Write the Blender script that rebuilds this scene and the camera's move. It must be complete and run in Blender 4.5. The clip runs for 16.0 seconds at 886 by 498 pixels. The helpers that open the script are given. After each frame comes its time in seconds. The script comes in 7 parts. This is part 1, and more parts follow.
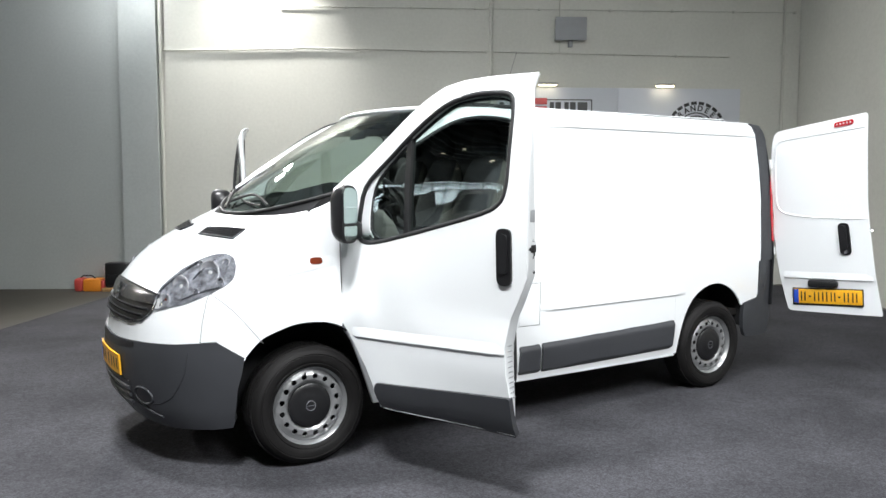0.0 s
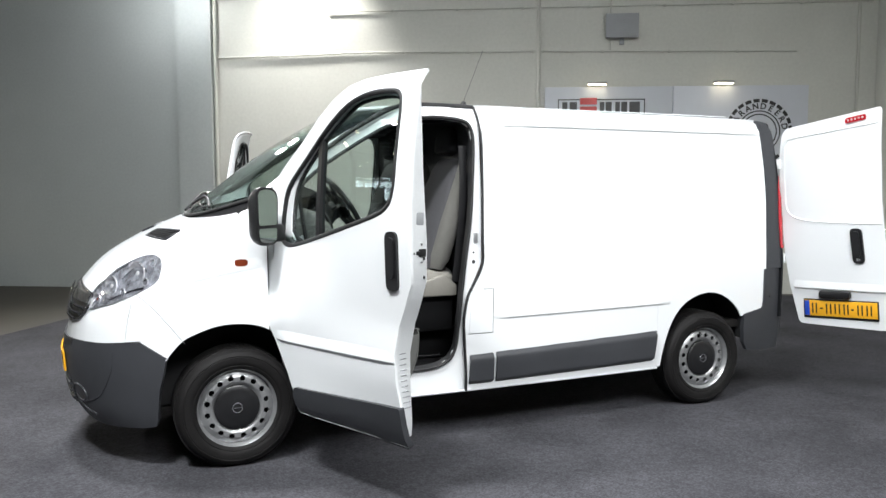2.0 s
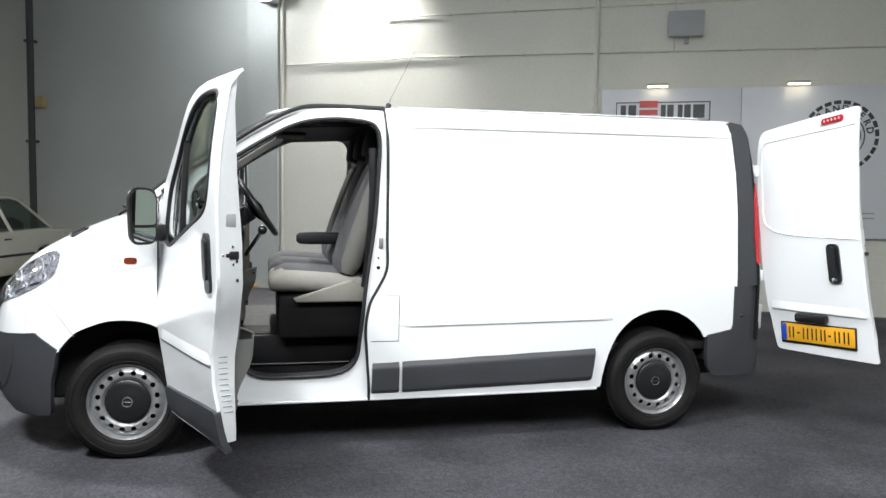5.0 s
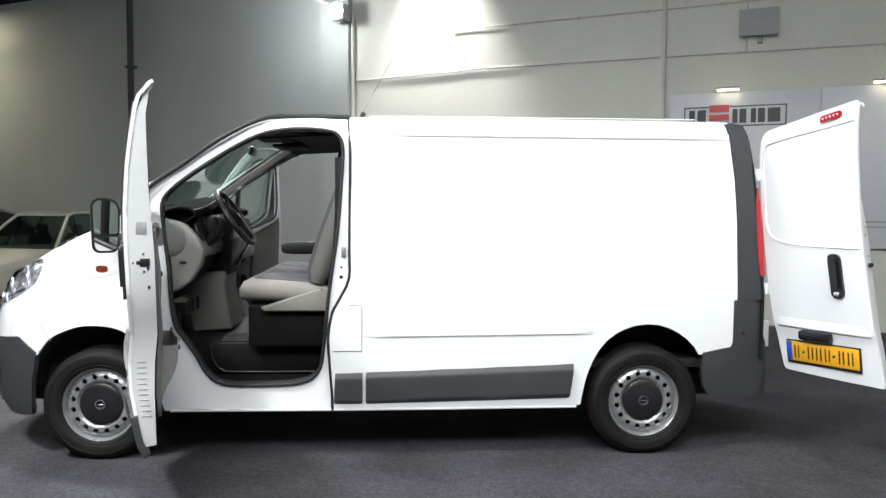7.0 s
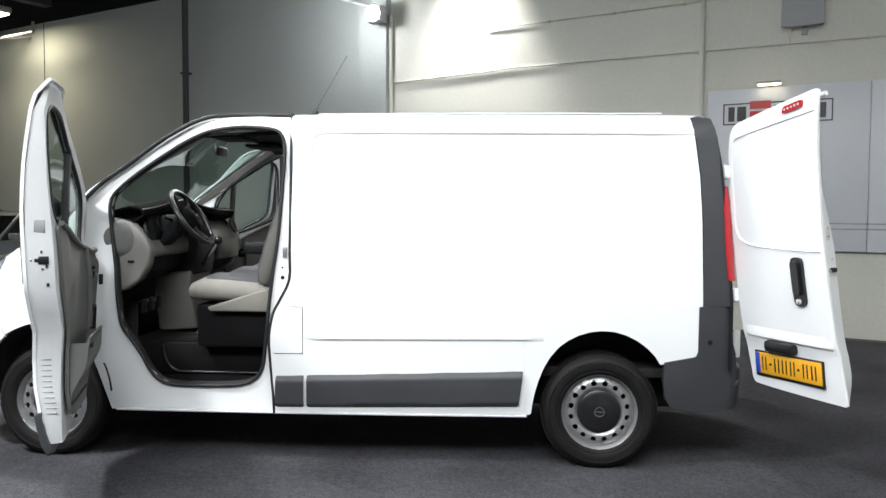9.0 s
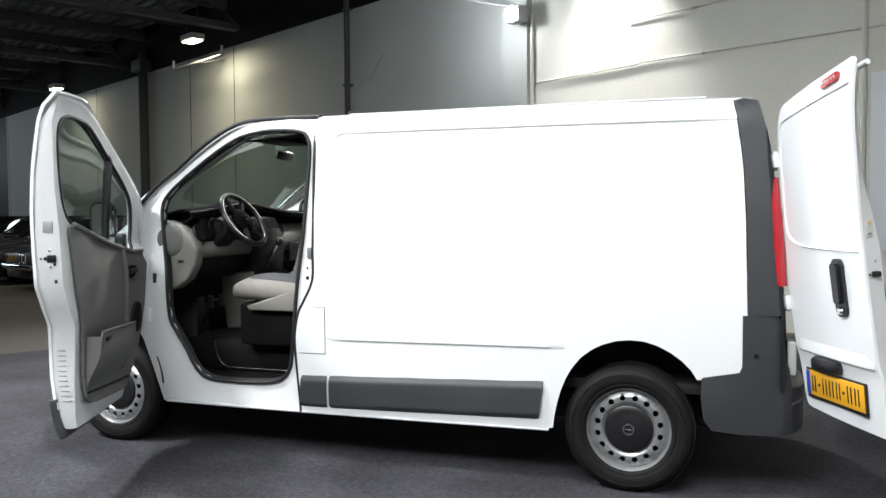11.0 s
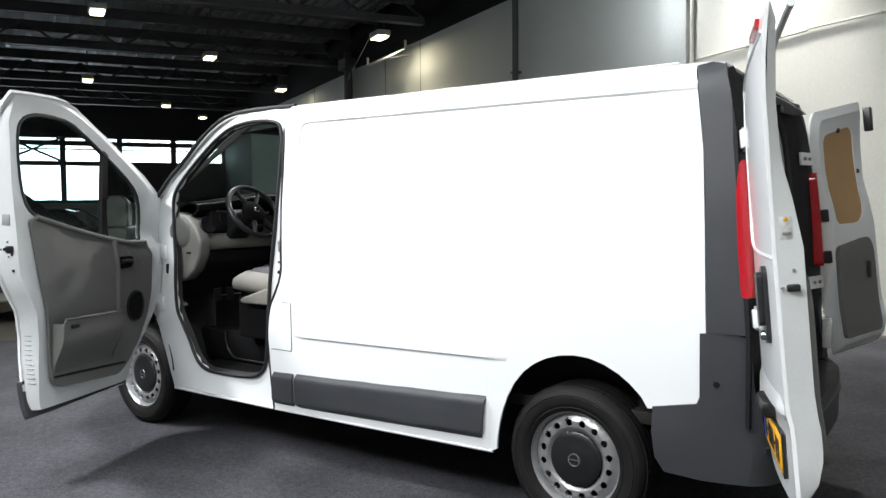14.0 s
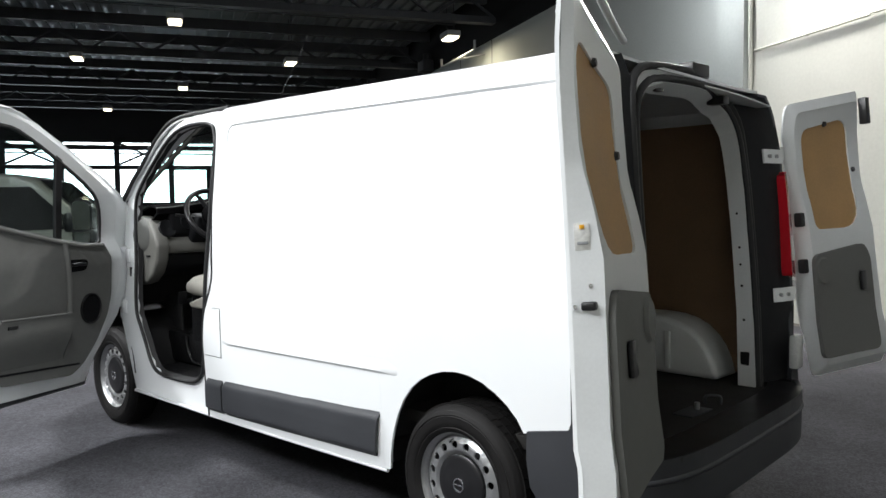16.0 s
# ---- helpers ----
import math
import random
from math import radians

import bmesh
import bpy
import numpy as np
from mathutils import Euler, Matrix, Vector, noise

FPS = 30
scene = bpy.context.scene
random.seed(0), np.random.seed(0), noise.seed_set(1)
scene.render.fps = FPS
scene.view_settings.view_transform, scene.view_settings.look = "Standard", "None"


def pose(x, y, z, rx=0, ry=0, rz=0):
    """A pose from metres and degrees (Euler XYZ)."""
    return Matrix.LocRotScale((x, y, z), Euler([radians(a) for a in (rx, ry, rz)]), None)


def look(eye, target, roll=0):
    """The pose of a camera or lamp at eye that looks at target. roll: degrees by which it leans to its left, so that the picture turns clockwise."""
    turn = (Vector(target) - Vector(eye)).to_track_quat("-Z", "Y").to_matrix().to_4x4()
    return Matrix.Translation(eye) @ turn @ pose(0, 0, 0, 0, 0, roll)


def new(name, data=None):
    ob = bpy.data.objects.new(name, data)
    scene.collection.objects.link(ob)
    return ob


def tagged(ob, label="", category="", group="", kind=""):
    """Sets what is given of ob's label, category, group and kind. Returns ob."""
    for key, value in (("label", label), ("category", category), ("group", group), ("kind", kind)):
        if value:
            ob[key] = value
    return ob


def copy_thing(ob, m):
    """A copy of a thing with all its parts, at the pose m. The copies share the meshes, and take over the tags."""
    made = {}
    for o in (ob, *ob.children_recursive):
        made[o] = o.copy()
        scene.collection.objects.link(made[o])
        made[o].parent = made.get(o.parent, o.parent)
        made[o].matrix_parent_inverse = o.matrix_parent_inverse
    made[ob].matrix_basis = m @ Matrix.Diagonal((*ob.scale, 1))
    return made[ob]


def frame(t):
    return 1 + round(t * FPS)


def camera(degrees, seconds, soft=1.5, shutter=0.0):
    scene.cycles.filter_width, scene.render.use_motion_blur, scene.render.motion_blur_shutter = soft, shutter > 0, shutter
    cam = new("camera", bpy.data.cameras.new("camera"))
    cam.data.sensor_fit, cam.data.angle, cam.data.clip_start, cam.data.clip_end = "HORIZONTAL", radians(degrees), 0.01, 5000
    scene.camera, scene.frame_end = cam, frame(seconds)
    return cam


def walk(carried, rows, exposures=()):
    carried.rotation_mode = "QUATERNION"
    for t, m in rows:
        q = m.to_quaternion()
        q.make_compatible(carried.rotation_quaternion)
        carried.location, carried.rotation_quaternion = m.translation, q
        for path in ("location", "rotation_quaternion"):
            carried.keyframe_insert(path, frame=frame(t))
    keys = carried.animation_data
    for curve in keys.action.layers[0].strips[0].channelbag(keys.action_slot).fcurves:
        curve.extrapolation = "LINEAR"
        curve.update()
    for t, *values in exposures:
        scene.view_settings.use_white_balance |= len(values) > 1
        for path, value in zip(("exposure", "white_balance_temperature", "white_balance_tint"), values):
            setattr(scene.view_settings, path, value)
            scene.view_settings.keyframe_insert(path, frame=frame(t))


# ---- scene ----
cam = camera(57.9, 16.0)
PATH = [
    (0, (-1.57, -4.762, 1.492), (-0.528, -3.063, 1.327), 0.1),
    (0.5, (-1.342, -4.845, 1.489), (-0.357, -3.112, 1.321), 0.3),
    (1, (-1.106, -4.949, 1.489), (-0.179, -3.185, 1.326), 0.1),
    (1.5, (-0.868, -5.029, 1.485), (-0.029, -3.22, 1.329), 0.1),
    (2, (-0.646, -5.098, 1.482), (0.144, -3.267, 1.326), 0.0),
    (2.5, (-0.405, -5.164, 1.485), (0.339, -3.314, 1.336), 0.3),
    (3, (-0.164, -5.218, 1.485), (0.564, -3.363, 1.322), 0.1),
    (3.5, (0.052, -5.27, 1.486), (0.726, -3.394, 1.326), 0.3),
    (6, (1.224, -5.415, 1.462), (1.475, -3.436, 1.319), 0.1),
    (6.5, (1.464, -5.405, 1.454), (1.636, -3.418, 1.313), -0.3),
    (7, (1.686, -5.414, 1.454), (1.791, -3.42, 1.343), 0.3),
    (7.5, (1.902, -5.403, 1.446), (1.88, -3.405, 1.346), 0.1),
    (8, (2.112, -5.358, 1.443), (2.018, -3.363, 1.339), 0.0),
    (8.5, (2.326, -5.309, 1.441), (2.225, -3.314, 1.347), 0.5),
    (9, (2.51, -5.254, 1.434), (2.385, -3.26, 1.331), 0.3),
    (9.2, (2.589, -5.233, 1.433), (2.391, -3.246, 1.328), 0.3),
    (11.3, (3.601, -4.803, 1.398), (2.891, -2.936, 1.303), -0.3),
    (11.5, (3.671, -4.742, 1.402), (2.907, -2.897, 1.299), -0.2),
    (12, (3.876, -4.575, 1.398), (3.06, -2.752, 1.289), -0.4),
    (12.5, (4.051, -4.413, 1.404), (3.165, -2.625, 1.284), -0.3),
    (13, (4.245, -4.244, 1.399), (3.278, -2.497, 1.275), -0.5),
    (13.5, (4.428, -4.072, 1.404), (3.365, -2.382, 1.285), -0.5),
    (14, (4.616, -3.884, 1.401), (3.44, -2.27, 1.291), -0.5),
    (14.5, (4.77, -3.705, 1.405), (3.515, -2.152, 1.297), -0.3),
    (15, (4.926, -3.522, 1.404), (3.555, -2.069, 1.303), -0.3),
    (15.5, (5.056, -3.314, 1.401), (3.636, -1.91, 1.299), -0.5),
    (16, (5.194, -3.115, 1.403), (3.805, -1.679, 1.299), -0.6),
]
walk(cam, [(t, look(eye, target, roll)) for t, eye, target, roll in PATH])

# ---- light and air ----
world = bpy.data.worlds.new("world")
world.use_nodes = True
world.node_tree.nodes["Background"].inputs[0].default_value = (0.75, 0.85, 1.0, 1)
world.node_tree.nodes["Background"].inputs[1].default_value = 0.06
scene.world = world


def area_lamp(name, eye, target, size, watts, colour=(1, 0.97, 0.93), spread=180):
    d = bpy.data.lights.new(name, "AREA")
    d.shape, d.size, d.size_y, d.energy, d.color = "RECTANGLE", size[0], size[1], watts, colour
    d.spread = radians(spread)
    ob = new(name, d)
    ob.matrix_world = look(eye, target)
    return ob


def spot_lamp(name, eye, target, watts, cone, blend=0.4, radius=0.1, colour=(1, 0.98, 0.95)):
    d = bpy.data.lights.new(name, "SPOT")
    d.energy, d.spot_size, d.spot_blend, d.shadow_soft_size, d.color = watts, radians(cone), blend, radius, colour
    ob = new(name, d)
    ob.matrix_world = look(eye, target)
    return ob


# ---- materials ----
def mat(name, colour, rough=0.5, metal=0.0, vary=0.12, scale=8.0, fine=120.0, bump=0.05, coat=0.0, spec=0.5, obvary=0.0):
    m = bpy.data.materials.new(name)
    m.use_nodes = True
    nt = m.node_tree
    b = nt.nodes["Principled BSDF"]
    b.inputs["Roughness"].default_value, b.inputs["Metallic"].default_value = rough, metal
    b.inputs["Coat Weight"].default_value, b.inputs["Specular IOR Level"].default_value = coat, spec
    b.inputs["Coat Roughness"].default_value = 0.06
    tc = nt.nodes.new("ShaderNodeTexCoord")
    n1, n2 = nt.nodes.new("ShaderNodeTexNoise"), nt.nodes.new("ShaderNodeTexNoise")
    n1.inputs["Scale"].default_value, n2.inputs["Scale"].default_value = scale, fine
    n1.inputs["Detail"].default_value = 6
    for n in (n1, n2):
        nt.links.new(tc.outputs["Object"], n.inputs["Vector"])
    mixn = nt.nodes.new("ShaderNodeMix")
    mixn.inputs[0].default_value = 0.4
    nt.links.new(n1.outputs[0], mixn.inputs[2])
    nt.links.new(n2.outputs[0], mixn.inputs[3])
    hsv = nt.nodes.new("ShaderNodeHueSaturation")
    hsv.inputs["Color"].default_value = (*colour, 1)
    ramp = nt.nodes.new("ShaderNodeMapRange")
    ramp.inputs[1].default_value, ramp.inputs[2].default_value = 0.3, 0.7
    ramp.inputs[3].default_value, ramp.inputs[4].default_value = 1 - vary, 1 + vary
    nt.links.new(mixn.outputs[0], ramp.inputs[0])
    nt.links.new(ramp.outputs[0], hsv.inputs["Value"])
    nt.links.new(hsv.outputs[0], b.inputs["Base Color"])
    if obvary:
        oi = nt.nodes.new("ShaderNodeObjectInfo")
        r2 = nt.nodes.new("ShaderNodeMapRange")
        r2.inputs[3].default_value, r2.inputs[4].default_value = 1 - obvary, 1 + obvary
        nt.links.new(oi.outputs["Random"], r2.inputs[0])
        mul = nt.nodes.new("ShaderNodeMath")
        mul.operation = "MULTIPLY"
        nt.links.new(ramp.outputs[0], mul.inputs[0])
        nt.links.new(r2.outputs[0], mul.inputs[1])
        nt.links.new(mul.outputs[0], hsv.inputs["Value"])
    rr = nt.nodes.new("ShaderNodeMapRange")
    rr.inputs[3].default_value, rr.inputs[4].default_value = max(0.02, rough * 0.8), min(1, rough * 1.2)
    nt.links.new(n1.outputs[0], rr.inputs[0])
    nt.links.new(rr.outputs[0], b.inputs["Roughness"])
    if bump:
        bp = nt.nodes.new("ShaderNodeBump")
        bp.inputs["Strength"].default_value, bp.inputs["Distance"].default_value = bump, 0.004
        nt.links.new(n2.outputs[0], bp.inputs["Height"])
        nt.links.new(bp.outputs[0], b.inputs["Normal"])
    return m


def glass(name, tint=(0.8, 0.88, 0.86), reflect=0.1, rough=0.0):
    """Thin automotive glass: clear with a Fresnel gloss."""
    m = bpy.data.materials.new(name)
    m.use_nodes = True
    nt = m.node_tree
    nt.nodes.remove(nt.nodes["Principled BSDF"])
    tr, gl = (nt.nodes.new("ShaderNodeBsdf" + k) for k in ("Transparent", "Glossy"))
    mx = nt.nodes.new("ShaderNodeMixShader")
    tr.inputs[0].default_value = (*tint, 1)
    gl.inputs["Roughness"].default_value = rough
    lw = nt.nodes.new("ShaderNodeLayerWeight")
    lw.inputs[0].default_value = 0.5
    pw, ad = nt.nodes.new("ShaderNodeMath"), nt.nodes.new("ShaderNodeMath")
    pw.operation, pw.inputs[1].default_value = "POWER", 5.0
    ad.operation, ad.inputs[1].default_value, ad.inputs[2].default_value = "MULTIPLY_ADD", 0.9, reflect
    nt.links.new(lw.outputs["Facing"], pw.inputs[0])
    nt.links.new(pw.outputs[0], ad.inputs[0])
    nt.links.new(ad.outputs[0], mx.inputs[0])
    nt.links.new(tr.outputs[0], mx.inputs[1])
    nt.links.new(gl.outputs[0], mx.inputs[2])
    nt.links.new(mx.outputs[0], nt.nodes["Material Output"].inputs[0])
    return m


def glow(name, colour, strength):
    m = bpy.data.materials.new(name)
    m.use_nodes = True
    b = m.node_tree.nodes["Principled BSDF"]
    b.inputs["Base Color"].default_value = (*colour, 1)
    b.inputs["Emission Color"].default_value = (*colour, 1)
    b.inputs["Emission Strength"].default_value = strength
    return m


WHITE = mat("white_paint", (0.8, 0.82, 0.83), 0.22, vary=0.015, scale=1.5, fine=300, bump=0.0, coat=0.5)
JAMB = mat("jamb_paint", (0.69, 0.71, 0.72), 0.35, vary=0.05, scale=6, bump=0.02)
PLASTIC = mat("grey_bumper_plastic", (0.034, 0.036, 0.041), 0.52, vary=0.18, scale=4, fine=500, bump=0.2)
RUBBER = mat("black_rubber", (0.012, 0.012, 0.013), 0.6, vary=0.2)
TYRE = mat("tyre_rubber", (0.0085, 0.008, 0.008), 0.66, vary=0.45, scale=9, fine=220, bump=0.2, spec=0.2)
BLACK = mat("black_plastic", (0.01, 0.01, 0.011), 0.35, vary=0.2, bump=0.05)
DARK = mat("dark_underbody", (0.012, 0.012, 0.013), 0.85, vary=0.3)
STEEL = mat("silver_wheel_paint", (0.32, 0.325, 0.33), 0.34, metal=0.6, vary=0.12, scale=20, bump=0.05)
CHROME = mat("chrome", (0.75, 0.76, 0.78), 0.08, metal=1.0, vary=0.02, bump=0.0)
REDLENS = mat("red_lens", (0.4, 0.01, 0.018), 0.12, vary=0.1, scale=60, bump=0.1, coat=0.6)
AMBER = mat("amber_lens", (0.16, 0.03, 0.012), 0.15, vary=0.15, scale=60, coat=0.6)
SMOKE = mat("smoked_chrome", (0.1, 0.1, 0.105), 0.2, metal=0.7, vary=0.1, bump=0.0, coat=0.3)
CLEARLENS = mat("clear_lens", (0.55, 0.56, 0.55), 0.15, vary=0.1, scale=60, coat=0.6)
YELLOW = mat("plate_yellow", (0.85, 0.42, 0.02), 0.35, vary=0.04, bump=0.0)
LAMPBOWL = mat("bowl_chrome", (0.85, 0.86, 0.89), 0.14, metal=0.7, vary=0.3, scale=50, fine=45, bump=0.7)
HEADGLASS = glass("headlamp_glass", (0.96, 0.965, 0.98), 0.07)
# The strong noise tone puts highlights and dark reflections into the reflector's colour.
LAMPGLINTS = mat("lamp_reflector_glints", (0.42, 0.43, 0.46), 0.12, metal=0.6, vary=0.95, scale=30, fine=26, bump=1.0, coat=0.6)
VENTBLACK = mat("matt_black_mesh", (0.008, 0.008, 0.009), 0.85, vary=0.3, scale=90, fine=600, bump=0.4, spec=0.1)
STICKER = mat("printed_sticker", (0.64, 0.64, 0.62), 0.5, vary=0.15, scale=60, bump=0.0)
BLUE = mat("plate_blue", (0.02, 0.07, 0.45), 0.35, vary=0.05, bump=0.0)
INK = mat("black_ink", (0.015, 0.015, 0.015), 0.4, vary=0.05, bump=0.0)
TRIM = mat("grey_door_trim", (0.125, 0.127, 0.12), 0.65, vary=0.1, scale=30, fine=400, bump=0.2)
DASHLIGHT = mat("light_grey_dash", (0.165, 0.163, 0.15), 0.6, vary=0.08, scale=20, fine=500, bump=0.15)
DASHDARK = mat("dark_dash", (0.010, 0.0105, 0.012), 0.6, vary=0.15, scale=20, fine=500, bump=0.15, spec=0.22)
FABRIC = mat("grey_seat_cloth", (0.055, 0.055, 0.06), 0.9, vary=0.25, scale=60, fine=700, bump=0.35)
DASHTOP = mat("black_dash_top", (0.006, 0.006, 0.0065), 0.95, vary=0.15, scale=20, fine=500, bump=0.15, spec=0.03)
BOLSTER = mat("grey_beige_bolster", (0.11, 0.107, 0.098), 0.85, vary=0.12, scale=30, fine=600, bump=0.3)
BEIGE = mat("beige_seat_bolster", (0.185, 0.177, 0.156), 0.85, vary=0.1, scale=30, fine=600, bump=0.3)
CARGOFLOOR = mat("cargo_floor", (0.018, 0.017, 0.016), 0.8, vary=0.35, scale=10, bump=0.15, spec=0.25)
LINING = mat("brown_faced_plywood", (0.23, 0.15, 0.09), 0.55, vary=0.15, scale=4, fine=90, bump=0.06)
PLY = mat("plywood_lining", (0.42, 0.25, 0.1), 0.6, vary=0.12, scale=5, fine=90, bump=0.06)
GLASS = glass("window_glass", (0.80, 0.87, 0.85), 0.07)
SCREEN = glass("windscreen_glass", (0.74, 0.84, 0.80), 0.08)
MIRROR = mat("mirror_glass", (0.85, 0.87, 0.87), 0.01, metal=1.0, vary=0.0, bump=0.0)


# ---- building helpers ----
def finish(name, verts, faces, material, parent=None, label="", sharp=35.0, loc=None):
    me = bpy.data.meshes.new(name)
    me.from_pydata(verts, [], faces)
    bm = bmesh.new()
    bm.from_mesh(me)
    bmesh.ops.remove_doubles(bm, verts=bm.verts, dist=1e-5)
    bmesh.ops.delete(bm, geom=[v for v in bm.verts if not v.link_faces], context="VERTS")
    bmesh.ops.recalc_face_normals(bm, faces=bm.faces)
    bm.to_mesh(me)
    bm.free()
    return link_mesh(name, me, material, parent, label, sharp, loc)


def link_mesh(name, me, material, parent=None, label="", sharp=35.0, loc=None):
    me.polygons.foreach_set("use_smooth", [True] * len(me.polygons))
    me.set_sharp_from_angle(angle=radians(sharp))
    me.materials.append(material)
    ob = new(name, me)
    if parent is not None:
        ob.parent = parent
    if loc is not None:
        ob.matrix_basis = loc
    if label:
        tagged(ob, label)
    return ob


def part(name, bm, material, parent, label="", loc=None):
    me = bpy.data.meshes.new(name)
    bmesh.ops.recalc_face_normals(bm, faces=bm.faces)
    bm.to_mesh(me)
    bm.free()
    return link_mesh(name, me, material, parent, label, 35.0, loc)


def thing(name, label, category, m=Matrix(), group="", kind=""):
    ob = new(name)
    ob.empty_display_size = 0.1
    ob.matrix_world = m
    return tagged(ob, label, category, group, kind)


def box_bm(bm, lo, hi, bevel=0.0, m=None, seg=2):
    c = [(a + b) / 2 for a, b in zip(lo, hi)]
    d = [max(abs(b - a), 1e-4) for a, b in zip(lo, hi)]
    r = bmesh.ops.create_cube(bm, size=1, matrix=Matrix.Translation(c) @ Matrix.Diagonal((*d, 1)))
    vs = r["verts"]
    if bevel:
        es = list({e for v in vs for e in v.link_edges})
        r = bmesh.ops.bevel(bm, geom=es, offset=min(bevel, min(d) * 0.45), segments=seg, profile=0.5, affect="EDGES")
        vs = list({v for f in r["faces"] for v in f.verts} | {v for v in vs if v.is_valid})
    if m is not None:
        bmesh.ops.transform(bm, matrix=m, verts=[v for v in vs if v.is_valid])


def box(name, lo, hi, material, parent=None, bevel=0.004, label="", m=None, loc=None):
    bm = bmesh.new()
    box_bm(bm, lo, hi, bevel, m)
    return part(name, bm, material, parent, label, loc)


def rod_bm(bm, a, b, r, seg=10, r2=None):
    a, b = Vector(a), Vector(b)
    q = (b - a).to_track_quat("Z", "Y").to_matrix().to_4x4()
    bmesh.ops.create_cone(bm, cap_ends=True, segments=seg, radius1=r, radius2=r if r2 is None else r2, depth=(b - a).length,
                          matrix=Matrix.Translation((a + b) / 2) @ q)


def rod(name, a, b, r, material, parent=None, label="", seg=10, r2=None, loc=None):
    bm = bmesh.new()
    rod_bm(bm, a, b, r, seg, r2)
    return part(name, bm, material, parent, label, loc)


def tube(name, pts, r, material, parent=None, label="", closed=False, seg=8, loc=None, flat=1.0):
    """A round tube along points."""
    pts = [Vector(p) for p in pts]
    n = len(pts)
    verts, faces = [], []
    up = Vector((0.13, 0.97, 0.2)).normalized()
    for i, p in enumerate(pts):
        a = pts[i - 1] if (i or closed) else p
        b = pts[(i + 1) % n] if (i < n - 1 or closed) else p
        t = (b - a).normalized()
        s = t.cross(up)
        s = s.normalized() if s.length > 1e-3 else t.orthogonal().normalized()
        u = s.cross(t)
        for k in range(seg):
            w = 2 * math.pi * k / seg
            verts.append(p + r * (math.cos(w) * s + flat * math.sin(w) * u))
    for i in range(n if closed else n - 1):
        j = (i + 1) % n
        for k in range(seg):
            l = (k + 1) % seg
            faces.append((i * seg + k, i * seg + l, j * seg + l, j * seg + k))
    if not closed:
        faces += [tuple(range(seg)), tuple((n - 1) * seg + k for k in range(seg))]
    return finish(name, verts, faces, material, parent, label, 60, loc)


def smooth_path(pts, n=4, closed=False):
    """Catmull-Rom points between the given ones."""
    pts = [Vector(p) for p in pts]
    out, k = [], len(pts)
    for i in range(k if closed else k - 1):
        if closed:
            p0, p1, p2, p3 = pts[i - 1], pts[i], pts[(i + 1) % k], pts[(i + 2) % k]
        else:
            p0, p1, p2, p3 = pts[max(i - 1, 0)], pts[i], pts[i + 1], pts[min(i + 2, k - 1)]
        for j in range(n):
            t = j / n
            out.append(0.5 * (2 * p1 + (p2 - p0) * t + (2 * p0 - 5 * p1 + 4 * p2 - p3) * t * t + (3 * p1 - p0 - 3 * p2 + p3) * t ** 3))
    if not closed:
        out.append(pts[-1])
    return out


def rounded(pts, r, n=4):
    """A polygon with its corners rounded; r is one radius or one for each corner."""
    out, k = [], len(pts)
    for i in range(k):
        p = Vector(pts[i])
        a, b = Vector(pts[i - 1]) - p, Vector(pts[(i + 1) % k]) - p
        rr = min(r[i] if isinstance(r, (list, tuple)) else r, a.length * 0.45, b.length * 0.45)
        if rr < 1e-4:
            out.append(p)
            continue
        s, e = p + a.normalized() * rr, p + b.normalized() * rr
        for j in range(n + 1):
            t = j / n
            out.append((1 - t) ** 2 * s + 2 * t * (1 - t) * p + t * t * e)
    return [(v[0], v[1]) for v in out]


